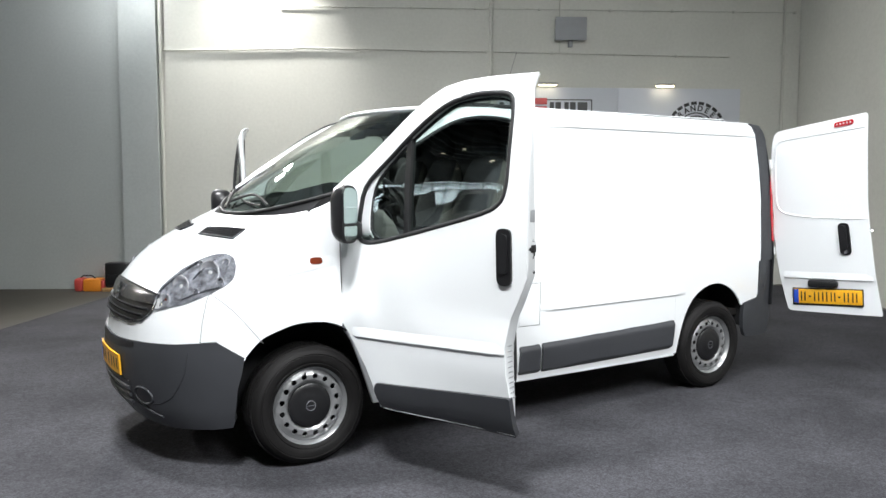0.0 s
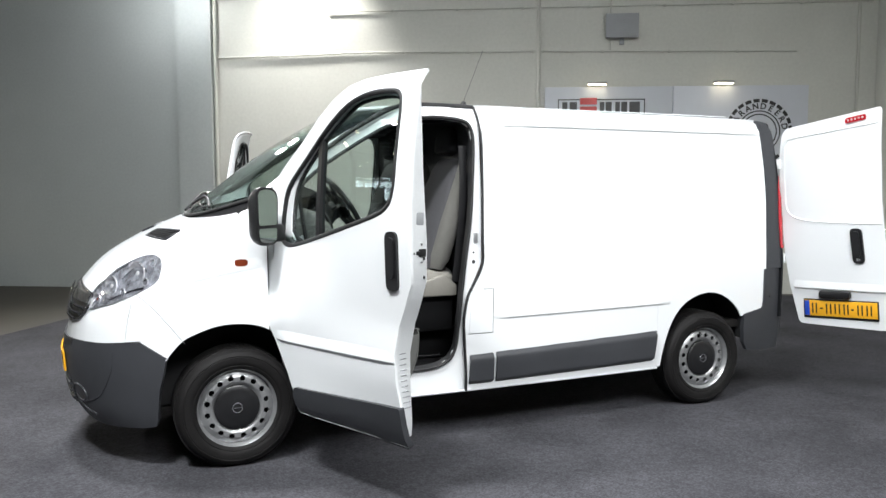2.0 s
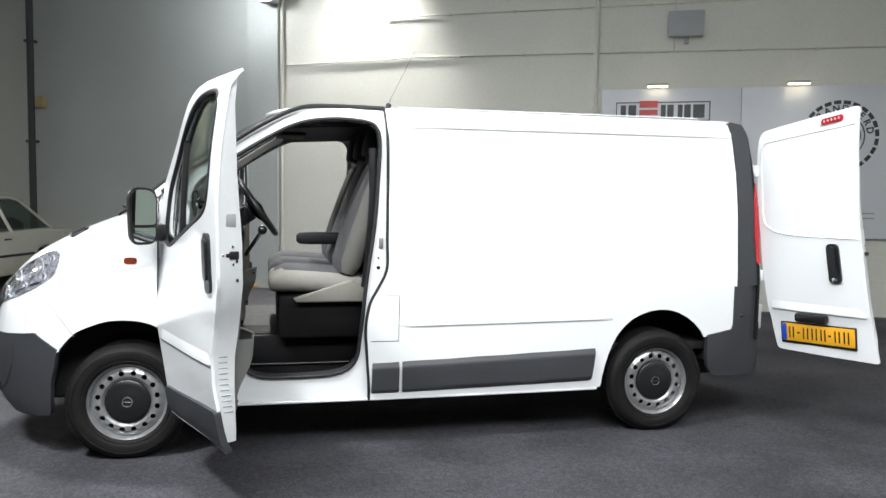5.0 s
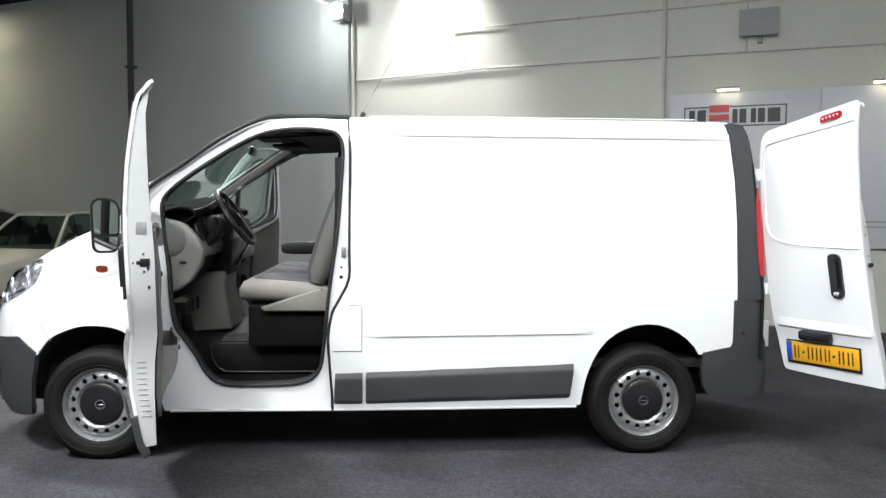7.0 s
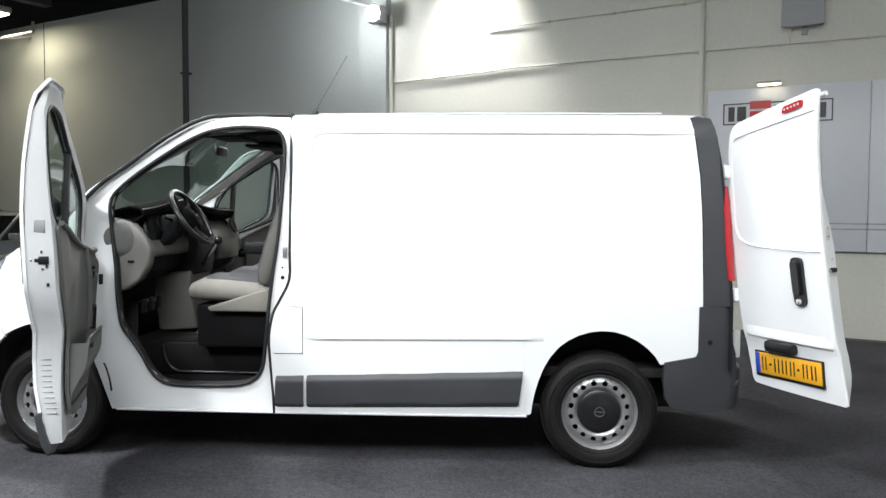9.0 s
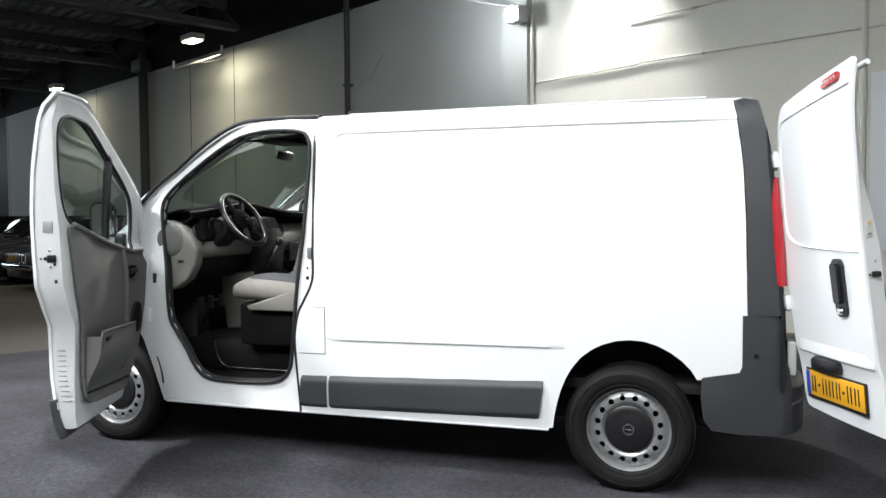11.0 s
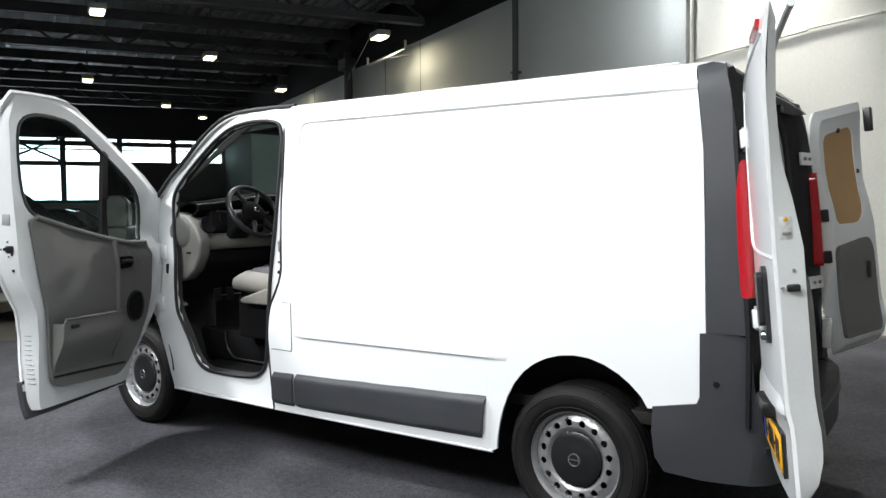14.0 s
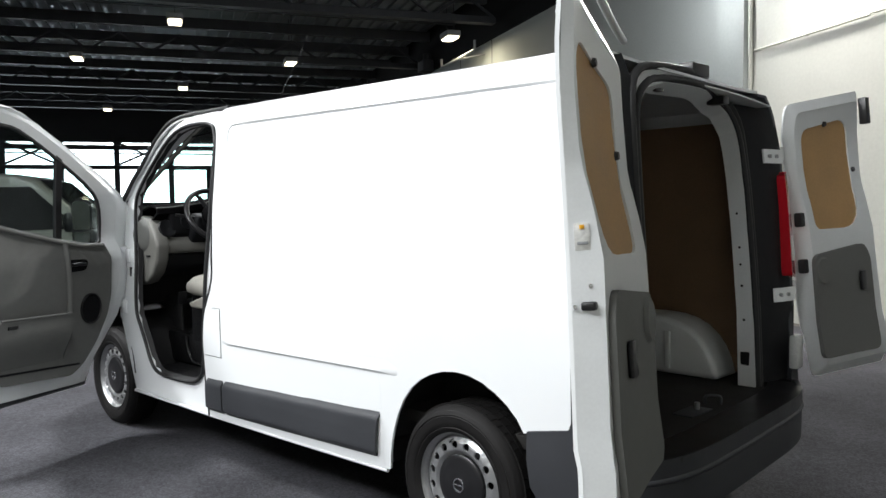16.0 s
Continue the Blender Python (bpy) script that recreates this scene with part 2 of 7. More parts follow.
def patch(name, outline, holes, mapf, material, parent=None, label="", thick=0.02, outward=None, du=0.1, dv=0.1, sharp=35.0, loc=None):
    """A curved sheet: a flat outline with holes, cut into a grid, laid on mapf(u, v) and given a thickness behind it."""
    bm = bmesh.new()
    edges = []
    for loop in [outline, *holes]:
        vs = [bm.verts.new((p[0], p[1], 0)) for p in loop]
        edges += [bm.edges.new((vs[i], vs[(i + 1) % len(vs)])) for i in range(len(vs))]
    bmesh.ops.triangle_fill(bm, edges=edges, use_beauty=True, use_dissolve=False)
    us, vs = [p[0] for p in outline], [p[1] for p in outline]
    for lo, hi, d, ax in ((min(us), max(us), du, 0), (min(vs), max(vs), dv, 1)):
        for k in range(1, int((hi - lo) / d) + 1):
            co, no = [0, 0, 0], [0, 0, 0]
            co[ax], no[ax] = lo + k * d, 1
            bmesh.ops.bisect_plane(bm, geom=bm.verts[:] + bm.edges[:] + bm.faces[:], plane_co=co, plane_no=no, dist=1e-6)
    bmesh.ops.remove_doubles(bm, verts=bm.verts, dist=1e-5)
    for v in bm.verts:
        v.co = mapf(v.co.x, v.co.y)
    bmesh.ops.recalc_face_normals(bm, faces=bm.faces)
    bm.normal_update()
    if outward is not None and sum((f.normal.dot(Vector(outward)) * f.calc_area() for f in bm.faces)) < 0:
        bmesh.ops.reverse_faces(bm, faces=bm.faces)
        bm.normal_update()
    bm.verts.index_update()
    n = len(bm.verts)
    verts = [v.co.copy() for v in bm.verts]
    faces = [tuple(v.index for v in f.verts) for f in bm.faces]
    if thick:
        verts += [v.co - v.normal * thick for v in bm.verts]
        back = [tuple(i + n for i in reversed(f)) for f in faces]
        side = []
        for e in bm.edges:
            if len(e.link_faces) == 1:
                l = e.link_loops[0]
                a, b = l.vert.index, l.link_loop_next.vert.index
                side.append((b, a, a + n, b + n))
        faces = faces + back + side
    bm.free()
    me = bpy.data.meshes.new(name)
    me.from_pydata(verts, [], faces)
    return link_mesh(name, me, material, parent, label, sharp, loc)


def grid_sheet(name, f, nu, nv, material, parent=None, label="", thick=0.0, sharp=35.0, outward=(0, 0, 1)):
    """A sheet f(s, t) with s, t from 0 to 1."""
    verts = [Vector(f(i / nu, j / nv)) for j in range(nv + 1) for i in range(nu + 1)]
    w = nu + 1
    faces = [(j * w + i, j * w + i + 1, (j + 1) * w + i + 1, (j + 1) * w + i) for j in range(nv) for i in range(nu)]
    bm = bmesh.new()
    bv = [bm.verts.new(v) for v in verts]
    for q in faces:
        bm.faces.new([bv[i] for i in q])
    bm.normal_update()
    if sum(q.normal.dot(Vector(outward)) * q.calc_area() for q in bm.faces) < 0:
        bmesh.ops.reverse_faces(bm, faces=bm.faces)
        bm.normal_update()
    if thick:
        n = len(verts)
        bm.verts.index_update()
        fs = [tuple(v.index for v in q.verts) for q in bm.faces]
        vv = [v.co.copy() for v in bm.verts] + [v.co - v.normal * thick for v in bm.verts]
        side = []
        for e in bm.edges:
            if len(e.link_faces) == 1:
                l = e.link_loops[0]
                a, b = l.vert.index, l.link_loop_next.vert.index
                side.append((b, a, a + n, b + n))
        fs = fs + [tuple(i + n for i in reversed(q)) for q in fs] + side
    else:
        bm.verts.index_update()
        fs = [tuple(v.index for v in q.verts) for q in bm.faces]
        vv = [v.co.copy() for v in bm.verts]
    bm.free()
    me = bpy.data.meshes.new(name)
    me.from_pydata(vv, [], fs)
    return link_mesh(name, me, material, parent, label, sharp)


def lathe(name, profile, material, parent=None, label="", seg=40, loc=None, sharp=35.0):
    """Turns (radius, y) about the y axis."""
    verts, faces, k = [], [], len(profile)
    for i in range(seg):
        w = 2 * math.pi * i / seg
        for r, y in profile:
            verts.append((r * math.cos(w), y, r * math.sin(w)))
    for i in range(seg):
        j = (i + 1) % seg
        for a in range(k - 1):
            faces.append((i * k + a, i * k + a + 1, j * k + a + 1, j * k + a))
    return finish(name, verts, faces, material, parent, label, sharp, loc)


def lerp(a, b, t):
    return a + (b - a) * t


def table(x, xs, ys):
    return float(np.interp(x, xs, ys))


def smoothstep(t):
    t = min(1, max(0, t))
    return t * t * (3 - 2 * t)


def ledge(name, f, pts, material, parent, out=0.007, above=0.045, below=0.01):
    """A pressed body line: the skin swells gently above the line and turns back under it; f(u, v, proud)."""
    verts, faces = [], []
    n = len(pts)
    for k, (u, v) in enumerate(pts):
        e = smoothstep(min(k, n - 1 - k) / max(1, n * 0.06))
        verts += [f(u, v + above, -0.0008), f(u, v + above * 0.4, out * 0.75 * e), f(u, v, out * e), f(u, v - below, -0.0008)]
    for k in range(n - 1):
        faces += [(4 * k + j, 4 * k + j + 1, 4 * k + j + 5, 4 * k + j + 4) for j in range(3)]
    return finish(name, verts, faces, material, parent, sharp=25)


def words(name, text, size, material, parent, m, label="", bold=0.0):
    c = bpy.data.curves.new(name, "FONT")
    c.body, c.size, c.align_x, c.align_y, c.extrude, c.offset = text, size, "CENTER", "CENTER", 0.001, bold
    tmp = bpy.data.objects.new(name, c)
    scene.collection.objects.link(tmp)
    me = bpy.data.meshes.new_from_object(tmp.evaluated_get(bpy.context.evaluated_depsgraph_get()))
    bpy.data.objects.remove(tmp)
    return link_mesh(name, me, material, parent, label, 35.0, m)

# ---- the hall ----
WALL_ANGLE = math.atan2(-0.4675, 0.884)
HALL = Matrix.Translation((0.95, 6.85, 0)) @ Matrix.Rotation(WALL_ANGLE, 4, "Z")  # x along the long wall, y behind it


def hp(x, y, z):
    return HALL @ Vector((x, y, z))


def carpet_material(name, colour):
    """Needle felt: flecks about a centimetre across, finer fibre, and broad trodden, dusty areas."""
    m = bpy.data.materials.new(name)
    m.use_nodes = True
    nt = m.node_tree
    b = nt.nodes["Principled BSDF"]
    b.inputs["Roughness"].default_value, b.inputs["Specular IOR Level"].default_value = 0.92, 0.15
    tc = nt.nodes.new("ShaderNodeTexCoord")
    value = None
    for scale, detail, lo, hi in ((95, 2, 0.72, 1.35), (24, 3, 0.88, 1.12), (1.3, 7, 0.76, 1.26)):
        n, r = nt.nodes.new("ShaderNodeTexNoise"), nt.nodes.new("ShaderNodeMapRange")
        n.inputs["Scale"].default_value, n.inputs["Detail"].default_value = scale, detail
        nt.links.new(tc.outputs["Object"], n.inputs["Vector"])
        r.inputs[1].default_value, r.inputs[2].default_value, r.inputs[3].default_value, r.inputs[4].default_value = 0.33, 0.67, lo, hi
        nt.links.new(n.outputs[0], r.inputs[0])
        if value is None:
            value, grain = r, n
        else:
            mul = nt.nodes.new("ShaderNodeMath")
            mul.operation = "MULTIPLY"
            nt.links.new(value.outputs[0], mul.inputs[0])
            nt.links.new(r.outputs[0], mul.inputs[1])
            value = mul
    hsv = nt.nodes.new("ShaderNodeHueSaturation")
    hsv.inputs["Color"].default_value = (*colour, 1)
    nt.links.new(value.outputs[0], hsv.inputs["Value"])
    nt.links.new(hsv.outputs[0], b.inputs["Base Color"])
    bp = nt.nodes.new("ShaderNodeBump")
    bp.inputs["Strength"].default_value, bp.inputs["Distance"].default_value = 0.6, 0.004
    nt.links.new(grain.outputs[0], bp.inputs["Height"])
    nt.links.new(bp.outputs[0], b.inputs["Normal"])
    return m


CARPET = carpet_material("dark_carpet", (0.050, 0.050, 0.056))
CONCRETE = mat("hall_concrete_floor", (0.062, 0.057, 0.046), 0.75, vary=0.2, scale=1.5, fine=60, bump=0.1)
WALLPAINT = mat("painted_blockwork", (0.57, 0.57, 0.52), 0.8, vary=0.08, scale=0.9, fine=25, bump=0.3)
WALLGREY = mat("grey_concrete_panel", (0.40, 0.425, 0.415), 0.85, vary=0.08, scale=0.9, fine=30, bump=0.2)
CEILDARK = mat("dark_ceiling_steel", (0.04, 0.041, 0.046), 0.7, vary=0.2, scale=2)
DECK = mat("roof_deck_steel", (0.30, 0.33, 0.37), 0.5, metal=0.2, vary=0.15, scale=2)
GREYBOX = mat("grey_box", (0.3, 0.31, 0.32), 0.6, vary=0.06)
SIGNMAT = mat("white_sign_board", (0.55, 0.57, 0.61), 0.4, vary=0.02, bump=0.0)


def slab(name, x0, x1, y0, y1, z0, z1, material, label="", category="", kind="structure", bevel=0.0, parent=None):
    bm = bmesh.new()
    box_bm(bm, (x0, y0, z0), (x1, y1, z1), bevel)
    ob = part(name, bm, material, parent)
    if parent is None:
        ob.matrix_world = HALL
        tagged(ob, label, category, kind=kind)
    return ob



# ---- the van: shape functions ----
# x to the rear from the front axle, y across, z up; the near flank has y < 0
XS = 0.17
SKEW = 2.6


def half_width(x, z):
    back = table(z, (0.2, 0.45, 0.72, 1.0, 1.4, 1.84, 1.89, 1.92, 1.94, 1.95), (0.915, 0.935, 0.942, 0.946, 0.935, 0.898, 0.885, 0.865, 0.83, 0.79))
    front = table(z, (0.2, 0.6, 0.8, 1.08, 1.25, 1.42, 1.6, 1.84, 1.92, 1.95), (0.915, 0.925, 0.922, 0.895, 0.885, 0.87, 0.86, 0.85, 0.825, 0.78))
    w = lerp(front, back, smoothstep((x - XS) / 0.9))
    return w - table(x, (1.4, 2.0, 2.67, 3.2, 3.69, 3.85), (0, 0.01, 0.03, 0.05, 0.08, 0.095))


def skew(p):
    """The rear stands slightly out of square."""
    p = Vector(p)
    p.x -= 0.05 * (p.y + 0.86) * smoothstep((p.x - 2.9) / 0.6)
    return p


def flank(side, inset=0.0):
    def f(u, v):
        return skew((u, side * (half_width(u, v) - inset), v))
    return f


def flank_line(side):
    return lambda u, v, proud: flank(side, -proud)(u, v)


def nose_front(z):
    return table(z, (0.2, 0.3, 0.45, 0.6, 0.7, 0.8, 0.9, 0.96, 1.05, 1.12, 1.2, 1.245, 1.28, 1.32, 1.36, 1.42, 1.46),
                 (-0.72, -0.79, -0.825, -0.835, -0.82, -0.80, -0.765, -0.725, -0.645, -0.55, -0.40, -0.30, -0.215, -0.11, 0.0, 0.1, 0.14))


def nose(offset=0.0):
    """Degrees round the nose (0 in the middle, -90 at the near flank) and height."""
    def f(u, v):
        a = math.radians(u)
        w, x0 = half_width(XS, v) + offset, nose_front(v) - offset
        c, s = max(0, math.cos(a)), math.sin(a)
        return Vector((XS - (XS - x0) * c ** (2 / SKEW), math.copysign(w * abs(s) ** (2 / SKEW), s), v))
    return f


def nose_u(x, z):
    """Degrees (positive) at which the nose has that x."""
    q = min(1, max(0, (XS - x) / (XS - nose_front(z))))
    return math.degrees(math.acos(q ** (SKEW / 2)))


def nose_uy(y, z):
    q = min(1, max(-1, y / half_width(XS, z)))
    return math.copysign(math.degrees(math.asin(abs(q) ** (SKEW / 2))), y)


CUT_REAR = [(1.394, 1.94), (1.404, 1.79), (1.405, 1.5), (1.402, 1.19), (1.40, 1.036), (1.348, 0.925), (1.307, 0.845), (1.284, 0.717), (1.289, 0.588), (1.303, 0.394), (1.305, 0.29)]
CUT_TOP = [(0.19, 1.45), (0.316, 1.565), (0.474, 1.667), (0.632, 1.778), (0.788, 1.868), (0.879, 1.912), (0.975, 1.938), (1.1, 1.946), (1.26, 1.945), (1.394, 1.94)]
CUT_FRONT = [(0.33, 0.371), (0.284, 0.501), (0.229, 0.644), (0.172, 0.731), (0.168, 0.85), (0.166, 0.963), (0.17, 1.204), (0.172, 1.4), (0.19, 1.45)]
APERTURE = [(0.356, 1.36), (0.35, 1.43), (0.372, 1.498), (0.47, 1.585), (0.63, 1.692), (0.79, 1.788), (0.918, 1.845), (1.046, 1.869), (1.173, 1.873), (1.30, 1.858),
            (1.345, 1.82), (1.36, 1.735), (1.35, 1.541), (1.33, 1.286), (1.298, 1.062), (1.278, 0.90), (1.262, 0.74), (1.25, 0.643), (1.238, 0.55), (1.203, 0.487),
            (1.137, 0.452), (1.035, 0.438), (0.841, 0.434), (0.715, 0.438), (0.64, 0.466), (0.588, 0.525), (0.545, 0.605), (0.478, 0.70), (0.432, 0.77), (0.412, 0.866), (0.40, 0.963), (0.39, 1.092), (0.374, 1.22)]
ARCH_REAR = [(2.724, 0.308), (2.732, 0.37), (2.746, 0.435), (2.764, 0.497), (2.788, 0.558), (2.823, 0.621), (2.868, 0.675), (2.92, 0.716), (2.976, 0.744), (3.04, 0.764), (3.108, 0.771), (3.172, 0.766), (3.236, 0.747), (3.296, 0.716), (3.348, 0.678), (3.393, 0.632), (3.42, 0.588)]
QUARTER = [(3.58, 0.608), (3.615, 0.618), (3.635, 0.645), (3.643, 0.711), (3.645, 0.905), (3.64, 1.1), (3.634, 1.354), (3.622, 1.605), (3.598, 1.80), (3.578, 1.93)]
ARCH_FRONT = [(-0.40, 0.47), (-0.351, 0.6), (-0.275, 0.689), (-0.209, 0.728), (-0.092, 0.768), (0.027, 0.772), (0.11, 0.757), (0.168, 0.733)]

van = thing("van", "white short-wheelbase panel van with grey bumpers, all doors standing open", "van")


def build_side(s):
    out = (0, s, 0)
    # cargo side panel
    loop = CUT_REAR + [(2.716, 0.303)] + ARCH_REAR + QUARTER + [(3.0, 1.942), (2.2, 1.948), (1.7, 1.948)]
    patch("side_panel", loop, [], flank(s), WHITE, van, thick=0.012, outward=out, du=0.12, dv=0.06)
    # cab door frame, set back from the skin
    ring = CUT_TOP[:-1] + CUT_REAR + [(0.8, 0.287), (0.36, 0.287)] + CUT_FRONT[:-1]
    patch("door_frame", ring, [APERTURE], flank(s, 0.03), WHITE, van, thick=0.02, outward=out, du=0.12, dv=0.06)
    ap = smooth_path([(*a, 0) for a in APERTURE], 2, True)
    na = len(ap)
    verts = [flank(s, 0.035)(p.x, p.y) for p in ap] + [flank(s, 0.065)(lerp(p.x, 0.85, 0.012), lerp(p.y, 1.2, 0.02)) for p in ap]
    finish("aperture_trim", verts, [(i, (i + 1) % na, (i + 1) % na + na, i + na) for i in range(na)], RUBBER, van)
    path = [flank(s, 0.022)(x, z) for x, z in APERTURE]
    tube("door_seal", smooth_path(path, 3, True), 0.0105, RUBBER, van, closed=True)
    path = [flank(s, 0.003)(x - 0.003, z) for x, z in CUT_REAR]
    tube("pillar_seal", smooth_path(path, 3), 0.0085, RUBBER, van)
    path = [flank(s, 0.004)(x, z + 0.004) for x, z in CUT_TOP]
    tube("roof_seal", smooth_path(path, 3), 0.013, RUBBER, van)
    # sill lip
    path = [flank(s, 0.006)(x, 0.293) for x in (0.40, 0.9, 1.3, 1.9, 2.70)]
    tube("sill_lip", path, 0.009, JAMB, van)
    # pressed lines in the panel
    groove = [(1.515, 1.72), (1.517, 1.775), (1.525, 1.808), (1.545, 1.828), (1.584, 1.838), (1.8, 1.839), (2.4, 1.839), (3.0, 1.84), (3.592, 1.841)]
    tube("pressed_line", [flank(s, 0.0005)(p.x, p.y) for p in smooth_path([(*g, 0) for g in groove[:6]], 4)], 0.005, WHITE, van)
    ledge("pressed_line", flank_line(s), [(x, 1.840) for x in np.linspace(1.56, 3.592, 24)], WHITE, van, 0.008, 0.03, 0.011)
    ledge("pressed_line", flank_line(s), [(x, 0.712 + 0.008 * (x - 1.46)) for x in np.linspace(1.47, 2.79, 24)], WHITE, van, 0.008, 0.05, 0.012)
    tube("panel_seam", [flank(s, 0.0004)(2.69 - 0.012 * (z - 0.3), z) for z in np.linspace(0.31, 0.74, 6)], 0.001, JAMB, van, seg=5)
    # fuel flap
    if s < 0:
        flap = rounded([(1.312, 0.63), (1.465, 0.63), (1.467, 0.884), (1.33, 0.884)], 0.012, 3)
        patch("fuel_flap", flap, [], flank(s, -0.003), WHITE, van, thick=0.006, outward=out)
        path = [flank(s, -0.0005)(x, z) for x, z in [(1.40, 0.887), (1.469, 0.887), (1.4695, 0.76), (1.468, 0.627), (1.31, 0.627)]]
        tube("flap_gap", path, 0.0016, RUBBER, van, seg=5)
    # rubbing strips
    a = rounded([(1.312, 0.328), (1.472, 0.328), (1.473, 0.511), (1.32, 0.508)], 0.012, 3)
    b = rounded([(1.49, 0.328), (2.654, 0.347), (2.68, 0.550), (1.491, 0.513)], 0.015, 3)
    for loop in (a, b):
        def strip(u, v):
            lo, hi = table(u, (1.31, 1.49, 2.68), (0.328, 0.328, 0.347)), table(u, (1.31, 1.49, 2.68), (0.508, 0.513, 0.55))
            t = (v - lo) / (hi - lo)
            return flank(s, -0.004 - 0.020 * smoothstep(min(t / 0.12, (1 - t) / 0.2)) + 0.006 * t)(u, v)
        patch("rubbing_strip", loop, [], strip, PLASTIC, van, "grey plastic rubbing strip", thick=0.01, outward=out, du=0.1, dv=0.011)
    # wings
    zs = [1.42, 1.36, 1.3, 1.2, 1.1, 1.0, 0.9, 0.8, 0.733]
    loop = [(s * 89.9, z) for z in zs] + [(s * nose_u(x, z), z) for x, z in reversed([(p.x, p.y) for p in smooth_path([(*q, 0) for q in ARCH_FRONT[1:]], 4)][:-2])]
    loop += [(s * nose_u(-0.343, 0.600), 0.600), (s * nose_u(-0.43, 0.64), 0.64), (s * nose_u(-0.486, 0.675), 0.675), (s * 55, 0.68), (s * 50, 0.675), (s * 50, 0.9), (s * 50, 1.05), (s * 50, 1.2), (s * 50, 1.33)]
    loop += [(s * 60, 1.35), (s * 75, 1.39)]
    patch("wing", loop, [], nose(), WHITE, van, thick=0.012, outward=(-0.3, s, 0.2), du=5, dv=0.05)
    tube("wing_gap", [flank(s, 0.002)(0.168, z) for z in np.linspace(0.735, 1.41, 12)], 0.0022, RUBBER, van, seg=5)
    ledge("wing_crease", lambda u, v, proud: nose(proud)(u, v), [(s * nose_u(x, z), z) for x, z in [(lerp(-0.33, 0.14, k / 14), lerp(0.965, 1.075, (k / 14) ** 0.8)) for k in range(15)]], WHITE, van, 0.006, 0.05, 0.02)
    # side repeater lamp
    lens = [(0.031 + 0.033 * math.copysign(abs(math.cos(t)) ** 0.6, math.cos(t)), 1.088 + 0.018 * math.copysign(abs(math.sin(t)) ** 0.6, math.sin(t))) for t in np.linspace(0, 2 * math.pi, 20, endpoint=False)]
    lens = [(s * nose_u(x, z), z) for x, z in lens]
    patch("side_repeater", lens, [], nose(0.008), AMBER, van, "smoked amber side repeater", thick=0.012, outward=(0, s, 0), du=40, dv=1)
    # headlamp
    head = [(28, 0.835), (26.5, 0.865), (26, 0.90), (27, 0.964), (29.5, 1.02), (32, 1.062), (36.5, 1.107), (42.5, 1.128), (49.5, 1.114), (54.5, 1.07), (56.5, 1.018), (55, 0.977), (50, 0.93), (43, 0.888), (35.5, 0.86)]
    head = [(p.x, p.y) for p in smooth_path([(*q, 0) for q in head], 3, True)]
    loop = [(s * u, z) for u, z in head]
    hl = patch("headlamp", loop, [], nose(0.006), LAMPGLINTS, van, "clear headlamp with chromed reflectors", thick=0.01, outward=(-1, s * 0.5, 0.3), du=3, dv=0.03)
    for u, z, r in ((45.5, 1.035, 0.062), (36.5, 0.965, 0.056), (32.5, 0.895, 0.034), (49, 1.085, 0.022), (38.5, 1.07, 0.02), (52, 0.995, 0.022), (44.5, 0.94, 0.02)):
        c = nose(0.009)(s * u, z)
        n = (nose(0.03)(s * u, z) - nose(0.0)(s * u, z)).normalized()
        n = (n + Vector((-0.3, 0, 0.15))).normalized()
        at = Matrix.Translation(c) @ n.to_track_quat("Y", "Z").to_matrix().to_4x4()
        lathe("reflector", [(r, 0.0), (r * 0.98, 0.006), (r * 0.9, 0.005), (r * 0.75, -0.006), (r * 0.5, -0.014), (r * 0.2, -0.017), (0.001, -0.017)], LAMPBOWL, hl, loc=at, seg=22)
        if r > 0.03:
            lathe("bulb", [(0.001, 0.004), (r * 0.16, 0.001), (r * 0.2, -0.016)], CLEARLENS if r > 0.04 else AMBER, hl, loc=at, seg=12)
    for u0, z0, u1, z1, w in ((27.5, 0.93, 36, 1.08, 0.011), (40, 0.90, 53, 0.965, 0.01), (40, 1.0, 43, 1.10, 0.008), (30.5, 0.86, 34, 0.93, 0.009)):
        pts = [(s * lerp(u0, u1, k / 6), lerp(z0, z1, k / 6) + 0.008 * math.sin(math.pi * k / 6)) for k in range(7)]
        tube("lamp_rib", [nose(0.009)(u, z) for u, z in pts], w * 0.5, CHROME, hl, seg=6)
    loop2 = [(s * (29.2 + 2.2 * math.cos(t)), 0.872 + 0.026 * math.sin(t)) for t in np.linspace(0, 2 * math.pi, 14, endpoint=False)]
    patch("indicator", loop2, [], nose(0.0095), CLEARLENS, hl, "clear indicator section", thick=0.004, outward=(-1, s * 0.5, 0), du=20, dv=1)
    patch("lamp_glass", loop, [], nose(0.016), HEADGLASS, hl, "clear curved lamp cover", thick=0.003, outward=(-1, s * 0.5, 0.3), du=3, dv=0.03).visible_shadow = False
    # grey rear pillar cover and tail lamp
    pil = [(3.649, 0.908), (3.645, 1.1), (3.639, 1.354), (3.627, 1.605), (3.603, 1.80), (3.583, 1.93), (3.63, 1.945), (3.69, 1.925), (3.715, 1.826), (3.742, 1.668), (3.778, 1.3), (3.807, 0.908)]
    patch("pillar_cover", pil, [], flank(s, -0.004), PLASTIC, van, "dark grey plastic rear pillar cover", thick=0.02, outward=out, du=0.04, dv=0.08)
